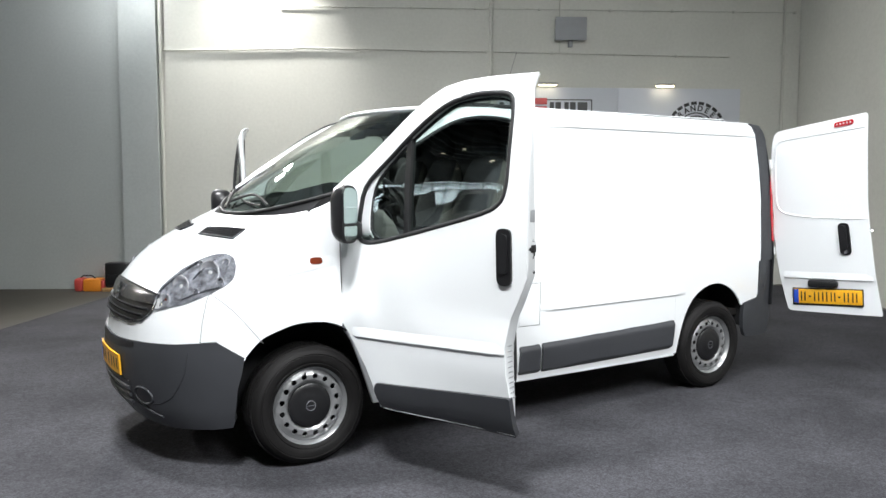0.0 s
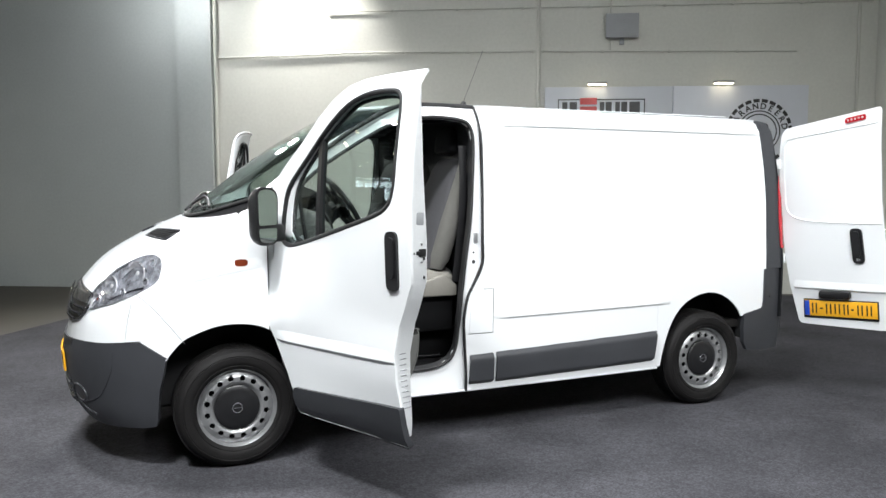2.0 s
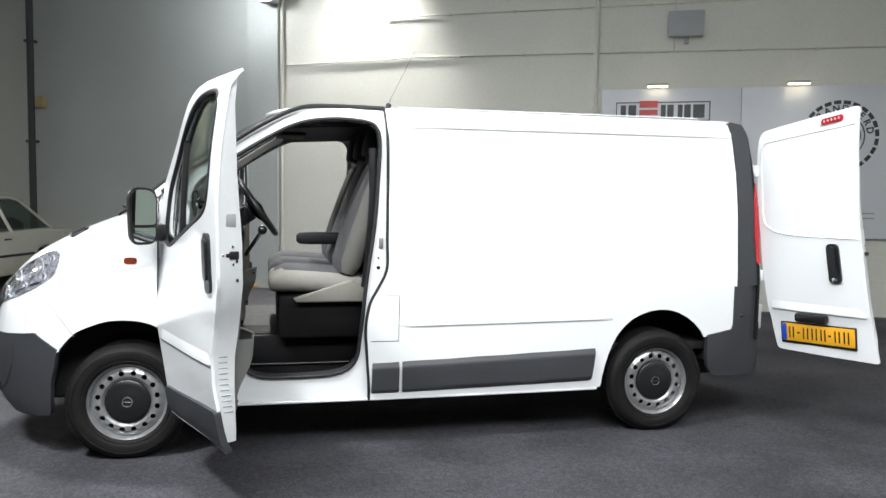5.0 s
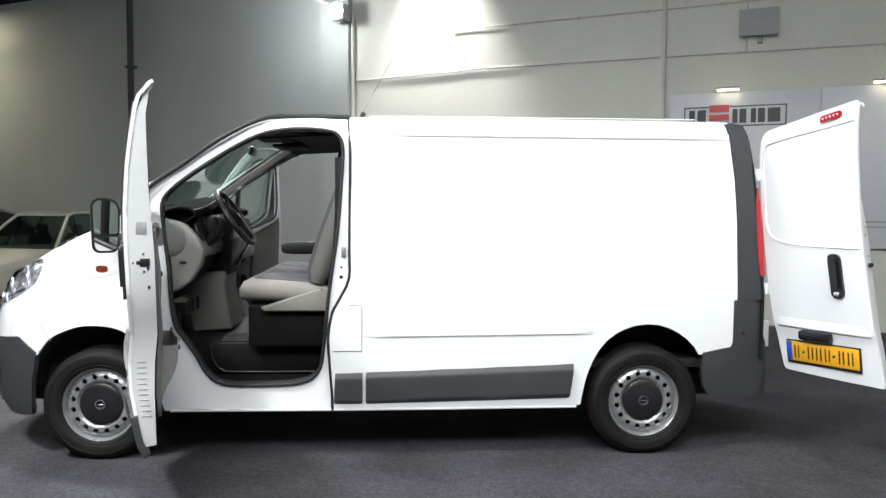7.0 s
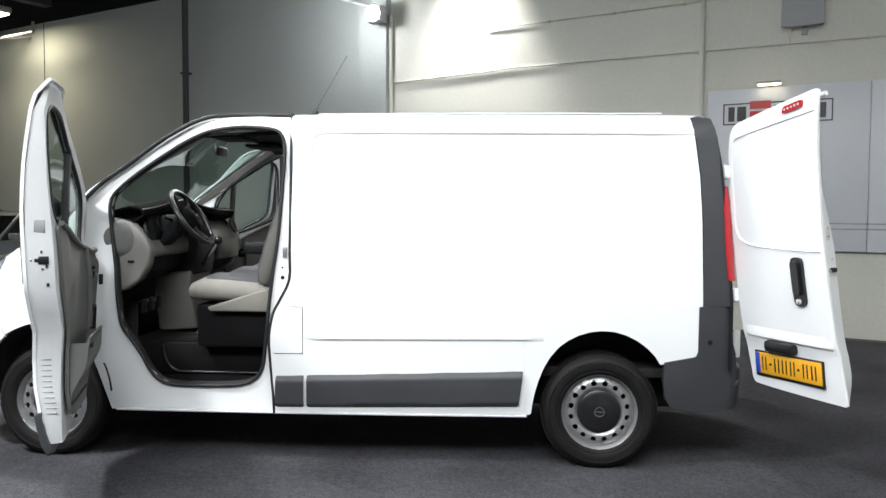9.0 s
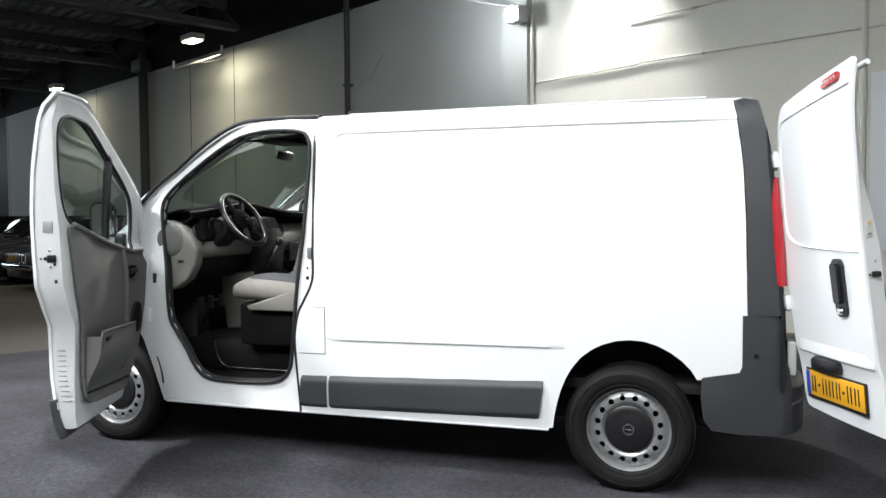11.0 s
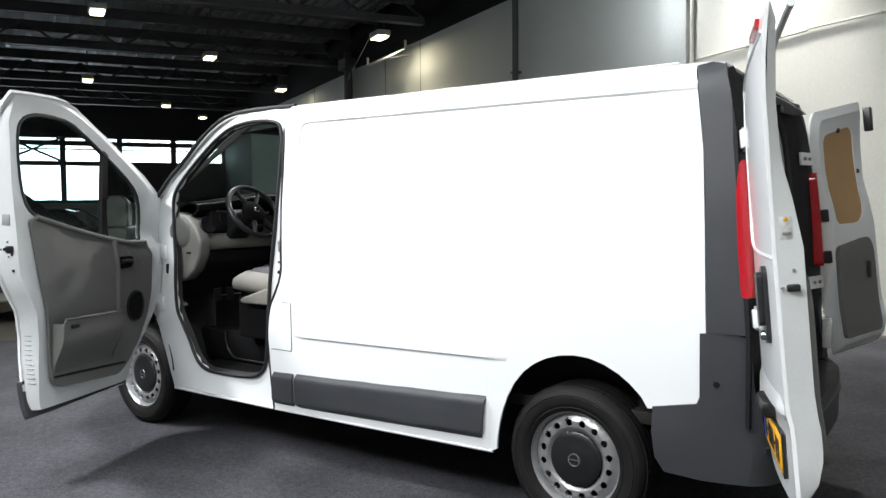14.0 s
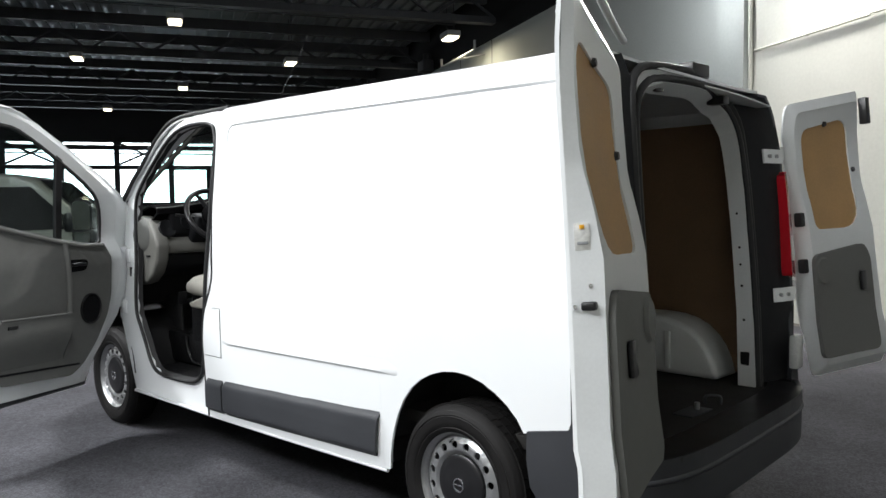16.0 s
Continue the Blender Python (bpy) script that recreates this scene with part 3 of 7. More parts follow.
    def pillar_return(a, b, proud=0.0):
        z = lerp(0.56, 1.94, b)
        side_x = table(z, (0.9, 1.3, 1.67, 1.83, 1.94), (3.807, 3.778, 3.742, 3.715, 3.65))
        jamb_x = table(z, (0.9, 1.3, 1.67, 1.83, 1.94), (3.822, 3.794, 3.757, 3.732, 3.678)) - (0.095 if s > 0 else 0)
        k = smoothstep((b - 0.78) / 0.22)
        inner = lerp(0.585, 0.53, k) if s > 0 else lerp(0.685, 0.62, k)
        return skew((lerp(side_x, jamb_x, a ** 1.5 if s > 0 else a) + proud, s * lerp(half_width(3.7, z) + 0.002, inner, a), z))
    # Blacker than the side cover: this rear face's shade is put into its colour.
    grid_sheet("pillar_return", pillar_return, 4, 16, DASHDARK, van, "rear pillar face, coloured black for its shade", thick=0.015, outward=(1, 0, 0))
    if s > 0:
        for b in (0.297, 0.775):
            grid_sheet("hinge_plate", lambda p, q: pillar_return(lerp(0.05, 0.62, p), b + lerp(-0.024, 0.024, q), 0.014), 4, 2, WHITE, van, "white hinge plate on the rear pillar", thick=0.012, outward=(1, 0, 0))
            for p in (0.3, 0.5):
                c = Vector(pillar_return(p, b, 0.02))
                rod("hinge_bolt", c - Vector((0.012, 0, 0)), c + Vector((0.006, 0, 0)), 0.009, STEEL, van, seg=8)
    tl = rounded([(3.775, 1.045), (3.895, 1.06), (3.865, 1.3), (3.825, 1.54), (3.758, 1.562), (3.748, 1.45), (3.757, 1.25)], 0.02, 3)
    def lampmap(u, v):
        base = table(v, (0.9, 1.3, 1.67), (3.80, 3.772, 3.736))
        t = max(0, u - base)
        return skew((min(u, base + 0.03) + 0.1 * max(0, t - 0.03), s * (half_width(3.7, v) + 0.004 - 0.3 * min(t, 0.03) - 0.95 * max(0, t - 0.02)), v))
    tlo = patch("tail_lamp", tl, [], lampmap, REDLENS, van, "tall red tail lamp", thick=0.05, outward=(0.4, s, 0), du=0.012, dv=0.05)
    cl = rounded([(3.835, 1.13), (3.875, 1.13), (3.86, 1.25), (3.825, 1.25)], 0.012, 3)
    patch("clear_segment", cl, [], lambda u, v: lampmap(u, v) + Vector((0.004, s * 0.004, 0)), CLEARLENS, tlo, thick=0.01, outward=(0.4, s, 0), du=0.012, dv=0.05)


for s in (-1, 1):
    build_side(s)

# bonnet between the wings
loop = [(u, 1.30 + 0.03 * (u / 50) ** 2) for u in np.linspace(49.7, -49.7, 15)] + [(-49.7, 1.2), (-49.7, 1.05), (-49.7, 0.9), (-49.7, 0.676)]
loop += [(u, 0.625 + 0.05 * abs(u / 50) ** 1.5) for u in np.linspace(-49.7, 49.7, 15)] + [(49.7, 0.9), (49.7, 1.05), (49.7, 1.2)]
patch("bonnet", loop, [], nose(), WHITE, van, thick=0.012, outward=(-1, 0, 1), du=5, dv=0.04)
# grille
GR = [(0, 0.942), (-14, 0.935), (-22, 0.924), (-28, 0.912), (-28.3, 0.864), (-26.3, 0.82), (-22.5, 0.78), (-14, 0.756), (0, 0.742)]
loop = GR + [(-u, z) for u, z in reversed(GR[1:-1])]
grille = patch("grille", loop, [], nose(0.004), BLACK, van, "black slatted radiator grille with grey frame", thick=0.01, outward=(-1, 0, 0.3), du=4, dv=0.04)
tube("grille_frame", [nose(0.006)(u, z) for u, z in loop], 0.007, SMOKE, grille, closed=True)
for z, w in ((0.772, 18), (0.805, 22.5), (0.838, 25)):
    tube("slat", [nose(0.012)(u, z) for u in np.linspace(-w, w, 15)], 0.009, DASHDARK, grille, flat=0.7)
loop = [(u, 0.93 - 0.0006 * abs(u)) for u in np.linspace(-26.5, 26.5, 11)] + [(u, 0.868) for u in np.linspace(26.5, -26.5, 11)]
patch("badge_bar", loop, [], nose(0.014), SMOKE, grille, "smoked chrome upper bar of the grille", thick=0.01, outward=(-1, 0, 0.3), du=4, dv=0.04)
lathe("badge", [(0.001, 0.012), (0.03, 0.012), (0.045, 0.006), (0.05, 0)], CHROME, grille, "round chromed badge", loc=Matrix.Translation(nose(0.02)(0, 0.895)) @ Vector((-1, 0, 0.3)).to_track_quat("Y", "Z").to_matrix().to_4x4(), seg=24)
# front bumper
BUMP_TOP = [(0, 0.655), (20, 0.67), (40, 0.678), (48, 0.687), (56, 0.692)]
top = BUMP_TOP + [(nose_u(-0.41, 0.656), 0.656), (nose_u(-0.343, 0.612), 0.612), (64.3, 0.53), (62.7, 0.45), (61.6, 0.37), (60.2, 0.285), (58.5, 0.252), (52, 0.24), (42, 0.232), (30, 0.225), (17, 0.232)]
loop = top + [(0, 0.245)] + [(-u, z) for u, z in reversed(top[1:])]
bumper = patch("front_bumper", loop, [], nose(0.012), PLASTIC, van, "dark grey textured plastic front bumper", thick=0.03, outward=(-1, 0, 0), du=5, dv=0.05)
grid_sheet("bumper_shelf", lambda a, b: nose(lerp(0.012, -0.03, b))(lerp(-56, 56, a), table(abs(lerp(-56, 56, a)), (0, 20, 40, 52, 58), (0.645, 0.645, 0.672, 0.692, 0.70))), 24, 2, PLASTIC, bumper, outward=(0, 0, 1))
loop = [(u, 0.645 + 0.0009 * abs(u)) for u in np.linspace(-20.5, 20.5, 9)] + [(u, 0.612 + 0.0012 * abs(u)) for u in np.linspace(20, -20, 9)]
patch("bumper_slot", loop, [], nose(0.014), BLACK, bumper, thick=0.006, outward=(-1, 0, 0), du=5, dv=0.05)
loop = [(u, 0.445) for u in np.linspace(-16, 16, 9)] + [(u, 0.30) for u in np.linspace(14, -14, 9)]
patch("lower_intake", loop, [], nose(0.015), BLACK, bumper, thick=0.006, outward=(-1, 0, 0), du=5, dv=0.05)
for z in (0.33, 0.37, 0.41):
    tube("intake_slat", [nose(0.02)(u, z) for u in np.linspace(-15.5, 15.5, 13)], 0.009, PLASTIC, bumper)
for s in (-1, 1):
    ring = [nose(0.014)(s * (23.5 + 5.2 * math.cos(w)), 0.386 + 0.044 * math.sin(w)) for w in np.linspace(0, 2 * math.pi, 20, endpoint=False)]
    tube("fog_lamp_ring", ring, 0.007, PLASTIC, bumper, closed=True)
    patch("fog_lamp_blank", [(s * (23.5 + 4.9 * math.cos(w)), 0.386 + 0.041 * math.sin(w)) for w in np.linspace(0, 2 * math.pi, 16, endpoint=False)], [], nose(0.014), BLACK, bumper, thick=0.006, outward=(-1, 0, 0), du=20, dv=1)
    tube("bumper_crease", [nose(0.012)(s * u, z) for u, z in ((19, 0.335), (23, 0.322), (27, 0.30), (31.5, 0.285))], 0.006, PLASTIC, bumper)
    tube("bumper_crease", [nose(0.013)(s * u, z) for u, z in ((28, 0.35), (33, 0.365), (38, 0.40), (42, 0.46), (45, 0.54), (46, 0.64))], 0.0025, PLASTIC, bumper)
plate = patch("number_plate", [(u, 0.575) for u in np.linspace(-11.2, 11.2, 7)] + [(u, 0.465) for u in np.linspace(11.2, -11.2, 7)], [], nose(0.028), YELLOW, van, "yellow number plate", thick=0.01, outward=(-1, 0, 0), du=5, dv=0.2)
for k, u in enumerate((-9, -6.4, -3.8, -0.8, 1.9, 4.5, 7.1)):
    patch("plate_bar", [(u - 0.4, 0.55), (u + 0.4, 0.55), (u + 0.4, 0.49), (u - 0.4, 0.49)], [], nose(0.0285), INK, plate, thick=0.002, outward=(-1, 0, 0), du=5, dv=1)
patch("plate_band", [(9.6, 0.573), (11, 0.573), (11, 0.467), (9.6, 0.467)], [], nose(0.0305), BLUE, plate, thick=0.002, outward=(-1, 0, 0), du=5, dv=1)
# bonnet vents
for s in (-1, 1):
    pts = [(0.215, 1.206), (0.34, 1.206), (0.47, 1.204), (0.60, 1.2), (0.588, 1.225), (0.572, 1.246), (0.43, 1.246), (0.29, 1.242), (0.165, 1.236), (0.188, 1.222)]
    loop = [(s * nose_uy(y, z), z) for y, z in pts]
    v = patch("bonnet_vent", loop, [], nose(0.010), VENTBLACK, van, "dark bonnet vent", thick=0.014, outward=(-1, 0, 1), du=3, dv=0.012)
    for k in range(5):
        z0 = 1.209 + 0.008 * k
        tube("vent_slat", [nose(0.012)(s * nose_uy(y, z0), z0) for y in np.linspace(0.205 - 0.009 * k, 0.59 - 0.005 * k, 7)], 0.0025, VENTBLACK, v, seg=5)
    tube("vent_frame", [nose(0.011)(s * nose_uy(y, z), z) for y, z in pts], 0.005, PLASTIC, v, closed=True, seg=6)
    tube("wing_gap", [nose(0.0008)(s * u, z) for u, z in ((50.5, 0.93), (55.5, 0.895), (60, 0.85), (65, 0.78), (70.5, 0.682))], 0.0022, GREYBOX, van, seg=5)


# windscreen, roof
def screen_pt(s, v, off=0.0):
    """s from -1 to 1 across, v from the base 0 to the top 1."""
    c = Vector((lerp(-0.145, 0.74, v), 0, lerp(1.305, 1.935, v) + 0.05 * math.sin(math.pi * v)))
    e = Vector((lerp(0.155, 0.90, v), lerp(0.842, 0.70, v), lerp(1.43, 1.925, v) + 0.012 * math.sin(math.pi * v)))
    q = abs(s) ** 2.2
    return Vector((lerp(c.x, e.x, q), s * e.y, lerp(c.z, e.z, q) + off))


grid_sheet("windscreen", lambda a, b: screen_pt(2 * a - 1, b), 24, 14, SCREEN, van, "tinted windscreen", thick=0.005, outward=(-1, 0, 1)).visible_shadow = False
edge = [screen_pt(1, 1 - k / 12, 0.004) for k in range(12)] + [screen_pt(1 - 2 * k / 24, 0, 0.004) for k in range(25)] + [screen_pt(-1, k / 12, 0.004) for k in range(1, 13)]
tube("windscreen_seal", edge, 0.012, RUBBER, van)
tube("roof_lip", [screen_pt(-1 + 2 * k / 24, 1, 0.006) for k in range(25)], 0.014, WHITE, van)
for s in (-1, 1):
    ct = smooth_path([(*c, 0) for c in CUT_TOP[:7]], 3)
    def pillar(a, b):
        k = b * (len(ct) - 1)
        i = min(int(k), len(ct) - 2)
        p = ct[i].lerp(ct[i + 1], k - i)
        o = flank(s)(p.x, p.y + 0.004)
        w = screen_pt(s, b)
        m = o.lerp(w, a)
        return m + Vector((-0.02, 0, 0.022)) * math.sin(math.pi * a) * (1 - 0.6 * b)
    grid_sheet("windscreen_pillar", pillar, 5, 18, WHITE, van, thick=0.02, outward=(-0.5, s, 1))


def roof_pt(a, b):
    """a from near to far side, b from the front to the rear."""
    y = 2 * a - 1
    x = lerp(0.0, 1.0, b)
    e = lerp(0.90, 3.67, b)
    c = lerp(0.74, 3.70, b)
    q = abs(y) ** 2.2
    xx = lerp(c, e, q)
    if b < 0.06:
        w, z = lerp(0.70, 0.775, smoothstep(b / 0.06)), lerp(1.925, 1.949, b / 0.06)
    else:
        w, z = table(xx, (1.0, 1.3, 2.0, 2.67, 3.2, 3.69), (0.785, 0.80, 0.79, 0.77, 0.75, 0.72)), 1.949
    crown = lerp(0.012, 0.035, smoothstep(b / 0.12)) * (1 - smoothstep((b - 0.82) / 0.18))
    z -= 0.02 * smoothstep((b - 0.9) / 0.1) * (1 - abs(y) ** 3)
    return skew((xx, y * w, z - (0.006 if b > 0.98 else 0) + crown * (1 - abs(y) ** 2.5)))


grid_sheet("roof", roof_pt, 20, 44, WHITE, van, "white roof skin", thick=0.012)
for y in (-0.62, -0.31, 0, 0.31, 0.62):
    bm = bmesh.new()
    box_bm(bm, (1.5, y - 0.03, 1.968), (3.45, y + 0.03, 1.986 - 0.02 * (y / 0.8) ** 2), 0.006)
    part("roof_rib", bm, WHITE, van)
rod("antenna_base", (1.44, -0.55, 1.95), (1.46, -0.54, 2.0), 0.016, RUBBER, van)
rod("antenna", (1.45, -0.545, 1.99), (1.63, -0.46, 2.34), 0.0012, RUBBER, van, "black whip aerial")


# ---- wheels ----
def wheel(x, s):
    m = Matrix.Translation((x, s * 0.785, 0.3205)) @ Matrix.Rotation(math.pi if s > 0 else 0, 4, "Z")
    w = new("wheel")
    w.parent, w.matrix_basis = van, m
    # outer face towards -y
    half = [(0.207, 0.092), (0.214, 0.1), (0.226, 0.104), (0.229, 0.1015), (0.233, 0.105), (0.252, 0.108), (0.271, 0.108), (0.274, 0.1045), (0.278, 0.107), (0.291, 0.1), (0.297, 0.096), (0.3, 0.0905), (0.306, 0.084), (0.314, 0.066), (0.317, 0.03)]
    prof = half + [(0.3175, 0)] + [(a, -b) for a, b in reversed(half)]
    lathe("tyre", prof, TYRE, w, "worn black tyre", seg=56)
    bm = bmesh.new()
    for k in range(56):
        a = 2 * math.pi * k / 56
        for y in (-0.055, -0.02, 0.02, 0.055):
            mm = Matrix.Rotation(a + (0.02 if y in (-0.02, 0.055) else 0), 4, "Y") @ Matrix.Translation((0, y, 0.317))
            box_bm(bm, (-0.016, -0.0145, -0.004), (0.016, 0.0145, 0.002), 0, mm)
    part("tread", bm, TYRE, w)
    rim = [(0.212, 0.09), (0.20, 0.08), (0.19, 0.02), (0.19, -0.04), (0.196, -0.075), (0.213, -0.094), (0.219, -0.099), (0.222, -0.094)]
    r = lathe("rim", rim, STEEL, w, "silver painted steel rim", seg=56)
    # disc with a ring of holes
    def disc(u, v):
        rr = math.hypot(u, v)
        y = table(rr, (0, 0.06, 0.1, 0.118, 0.135, 0.16, 0.175, 0.185, 0.197), (-0.045, -0.045, -0.05, -0.062, -0.078, -0.079, -0.073, -0.062, -0.055))
        return Vector((u, y, v))
    circ = [(0.196 * math.cos(t), 0.196 * math.sin(t)) for t in np.linspace(0, 2 * math.pi, 64, endpoint=False)]
    holes = []
    for k in range(16):
        a = 2 * math.pi * (k + 0.5) / 16
        holes.append([(0.156 * math.cos(a) + 0.0155 * math.cos(t), 0.156 * math.sin(a) + 0.0155 * math.sin(t)) for t in np.linspace(0, 2 * math.pi, 10, endpoint=False)])
    patch("disc", circ, holes, disc, STEEL, r, thick=0.006, outward=(0, -1, 0), du=0.02, dv=0.02, sharp=50)
    lathe("brake_drum", [(0.001, -0.03), (0.17, -0.03), (0.178, -0.02), (0.178, 0.05), (0.001, 0.05)], DARK, w, seg=32)
    lathe("hub_cap", [(0.118, -0.06), (0.117, -0.076), (0.112, -0.08), (0.09, -0.082), (0.06, -0.086), (0.05, -0.088), (0.03, -0.089), (0.001, -0.089)], BLACK, w, "black plastic hub cap", seg=44)
    lathe("cap_badge", [(0.029, -0.087), (0.028, -0.092), (0.023, -0.092), (0.022, -0.088)], CHROME, w, seg=28)
    rod("cap_badge_bar", (-0.024, -0.0905, 0.0), (0.024, -0.0905, 0.0), 0.003, CHROME, w, seg=6)
    rod("valve", (-0.03, -0.085, 0.178), (-0.032, -0.105, 0.168), 0.004, RUBBER, w, seg=6)
    return w


for x in (0.0, 3.098):
    for s in (-1, 1):
        wheel(x, s)
# wheel arch liners
for x, z, r in ((-0.03, 0.36, 0.42), (3.085, 0.36, 0.425)):
    for s in (-1, 1):
        def liner(a, b):
            w = math.radians(lerp(4, 176, a))
            c, q = math.cos(w), math.sin(w)
            k = 1.0 if x < 1 else 0.74
            px = x + 0.92 * r * math.copysign(abs(c) ** k, c)
            edge = abs(nose()(nose_u(px, 0.7), 0.7).y) if px < XS else half_width(px, 0.7)
            return (px, s * lerp(0.57, edge - 0.03, b), z + r * q ** k * (1 if x < 1 else 1.08))
        grid_sheet("arch_liner", liner, 20, 2, DARK, van, thick=0.01, outward=(0, 0, -1))
        bm = bmesh.new()
        w, h = (0.40, 0.84) if s < 0 else (0.30, 0.72)
        box_bm(bm, (x - w, s * 0.562, 0.3), (x + w, s * 0.572, h))
        part("arch_wall", bm, DARK, van)
# underbody
box("underbody", (-0.6, -0.53, 0.27), (3.7, 0.53, 0.42), DARK, van, 0.02)
box("floor_pan", (0.42, -0.88, 0.30), (2.66, 0.88, 0.40), DARK, van, 0.01)
box("rear_floor_pan", (2.66, -0.54, 0.40), (3.75, 0.54, 0.5), DARK, van, 0.01)

# ---- rear bumper and rear frame ----
def rear_plan(u, z, off=0.0):
    """u from -1 (near corner) to 1 round the rear bumper."""
    s, q = (1 if u > 0 else -1), abs(u)
    if q > 0.72:
        t = (q - 0.72) / 0.28
        return skew((lerp(3.835, 3.42, t), s * (half_width(lerp(3.835, 3.42, t), z) + 0.012 + off - 0.03 * (1 - t) ** 3), z))
    t = q / 0.72
    w = half_width(3.8, z) + 0.012 - 0.03
    return skew((3.955 - 0.12 * t ** 5 + off, s * w * t, z))


def rb_outline():
    top = [(u, 0.55) for u in np.linspace(-0.6, 0.6, 9)] + [(0.70, 0.56), (0.73, 0.7), (0.74, 0.88), (0.76, 0.908), (0.80, 0.912), (0.862, 0.905), (0.862, 0.66), (0.87, 0.632), (0.985, 0.60), (0.988, 0.5), (0.98, 0.40), (0.955, 0.345), (0.86, 0.333), (0.75, 0.335)]
    bot = [(u, 0.335) for u in np.linspace(0.65, -0.65, 9)]
    left = [(-a, b) for a, b in reversed(top[9:])]
    return top + bot + left


rbump = patch("rear_bumper", rb_outline(), [], lambda u, v: rear_plan(u, v), PLASTIC, van, "dark grey plastic rear bumper", thick=0.03, outward=(1, 0, 0), du=0.05, dv=0.08)
grid_sheet("bumper_step", lambda a, b: rear_plan(lerp(-0.66, 0.66, a), 0.552) - Vector((0.16 * b, 0, 0)), 12, 2, BLACK, rbump, thick=0.02)
for s in (-1, 1):
    p = rear_plan(s * 0.82, 0.715, 0.002)
    lathe("sensor", [(0.001, 0.004), (0.009, 0.004), (0.012, 0)], BLACK, rbump, loc=Matrix.Translation(p) @ Vector((0.2, s, 0)).to_track_quat("Y", "Z").to_matrix().to_4x4(), seg=12)
    dx = skew((3.85, s * 0.77, 0)).x - 3.85
    box("rear_lamp_block", (3.83 + dx, s * 0.77 - 0.04, 0.62), (3.872 + dx, s * 0.77 + 0.04, 0.78), CLEARLENS, van, 0.01, "clear reversing lamp block")
tube("bumper_ridge", [rear_plan(u, 0.478, -0.004) for u in np.linspace(-0.7, 0.7, 25)], 0.012, PLASTIC, rbump)
# rear opening frame
FR = [(-0.72, 0.55), (-0.725, 0.9), (-0.72, 1.3), (-0.705, 1.6), (-0.67, 1.78), (-0.56, 1.875), (-0.38, 1.915), (0, 1.93)]
outer = [(y * 0.955, z + (0.01 if z > 1.7 else 0)) for y, z in FR]
outer = outer + [(-y, z) for y, z in reversed(outer[:-1])]
inn = [(y * 0.915, z - (0.05 if z > 1.5 else 0)) for y, z in FR]
inn[0] = (-0.64, 0.55)
hole = inn + [(-y, z) for y, z in reversed(inn[:-1])]


def rear_frame(u, v):
    return skew((table(v, (0.5, 0.9, 1.3, 1.67, 1.83, 1.96), (3.83, 3.81, 3.78, 3.745, 3.72, 3.66)) - 0.09 * smoothstep(u / 0.5), u if u < 0 else 0.85 * u, v))


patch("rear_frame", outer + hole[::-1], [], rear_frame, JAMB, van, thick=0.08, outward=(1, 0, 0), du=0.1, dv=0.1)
tube("rear_seal", smooth_path([rear_frame(y * 0.93, z - (0.035 if z > 1.5 else 0)) + Vector((0.006, 0, 0)) for y, z in FR + [(-a, b) for a, b in reversed(FR[:-1])]], 3), 0.014, RUBBER, van)
tube("rear_outer_seal", smooth_path([rear_frame(y * 0.965, z + (0.012 if z > 1.7 else 0)) + Vector((0.006, 0, 0)) for y, z in FR + [(-a, b) for a, b in reversed(FR[:-1])]], 3), 0.016, RUBBER, van)
# plugs and catch on the far jamb, latch plate on the load floor
for z in (0.86, 1.02, 1.12, 1.2, 1.36):
    p = rear_frame(0.657, z) - Vector((0.045, 0, 0))
    rod("jamb_plug", p, p - Vector((0, 0.004, 0)), 0.006, RUBBER, van, seg=8)
p = rear_frame(0.657, 0.68) - Vector((0.045, 0, 0))
box("door_catch", p - Vector((0.022, 0.012, 0.035)), p + Vector((0.022, 0.004, 0.03)), BLACK, van, 0.005, "black door catch")
box("latch_plate", (3.62, -0.16, 0.551), (3.71, 0.02, 0.557), PLASTIC, van, 0.002, "dark scuffed latch plate on the load floor")
rod("latch_pin", (3.665, -0.03, 0.556), (3.665, -0.03, 0.585), 0.012, STEEL, van, seg=12)
tube("latch_loop", smooth_path([(3.64, 0.10, 0.552), (3.64, 0.10, 0.585), (3.69, 0.13, 0.585), (3.69, 0.13, 0.552)], 3), 0.007, PLASTIC, van)
box("roof_lamp_block", (3.56, -0.05, 1.93), (3.65, 0.10, 1.985), BLACK, van, 0.008)
for y in (-0.3, 0.28):
    box("roof_catch", (3.56, y - 0.03, 1.84), (3.64, y + 0.03, 1.875), BLACK, van, 0.006)
for s in (-1, 1):
    for k, z in enumerate((0.75, 1.0, 1.08, 1.2, 1.35)):
        rod("frame_bolt", rear_frame(s * 0.685, z), rear_frame(s * 0.685, z) + Vector((0.006, 0, 0)), 0.008, BLACK, van, seg=8)
# cargo room
box("cargo_floor", (1.40, -0.80, 0.50), (3.78, 0.80, 0.55), CARGOFLOOR, van, 0.004)
def lining(s):
    def f(u, v):
        return Vector((u, s * (table(v, (0.5, 1.3, 1.8), (0.815, 0.80, 0.74)) - table(u, (1.4, 2.0, 2.67, 3.2, 3.7), (0, 0.01, 0.03, 0.05, 0.09))), v))
    return f


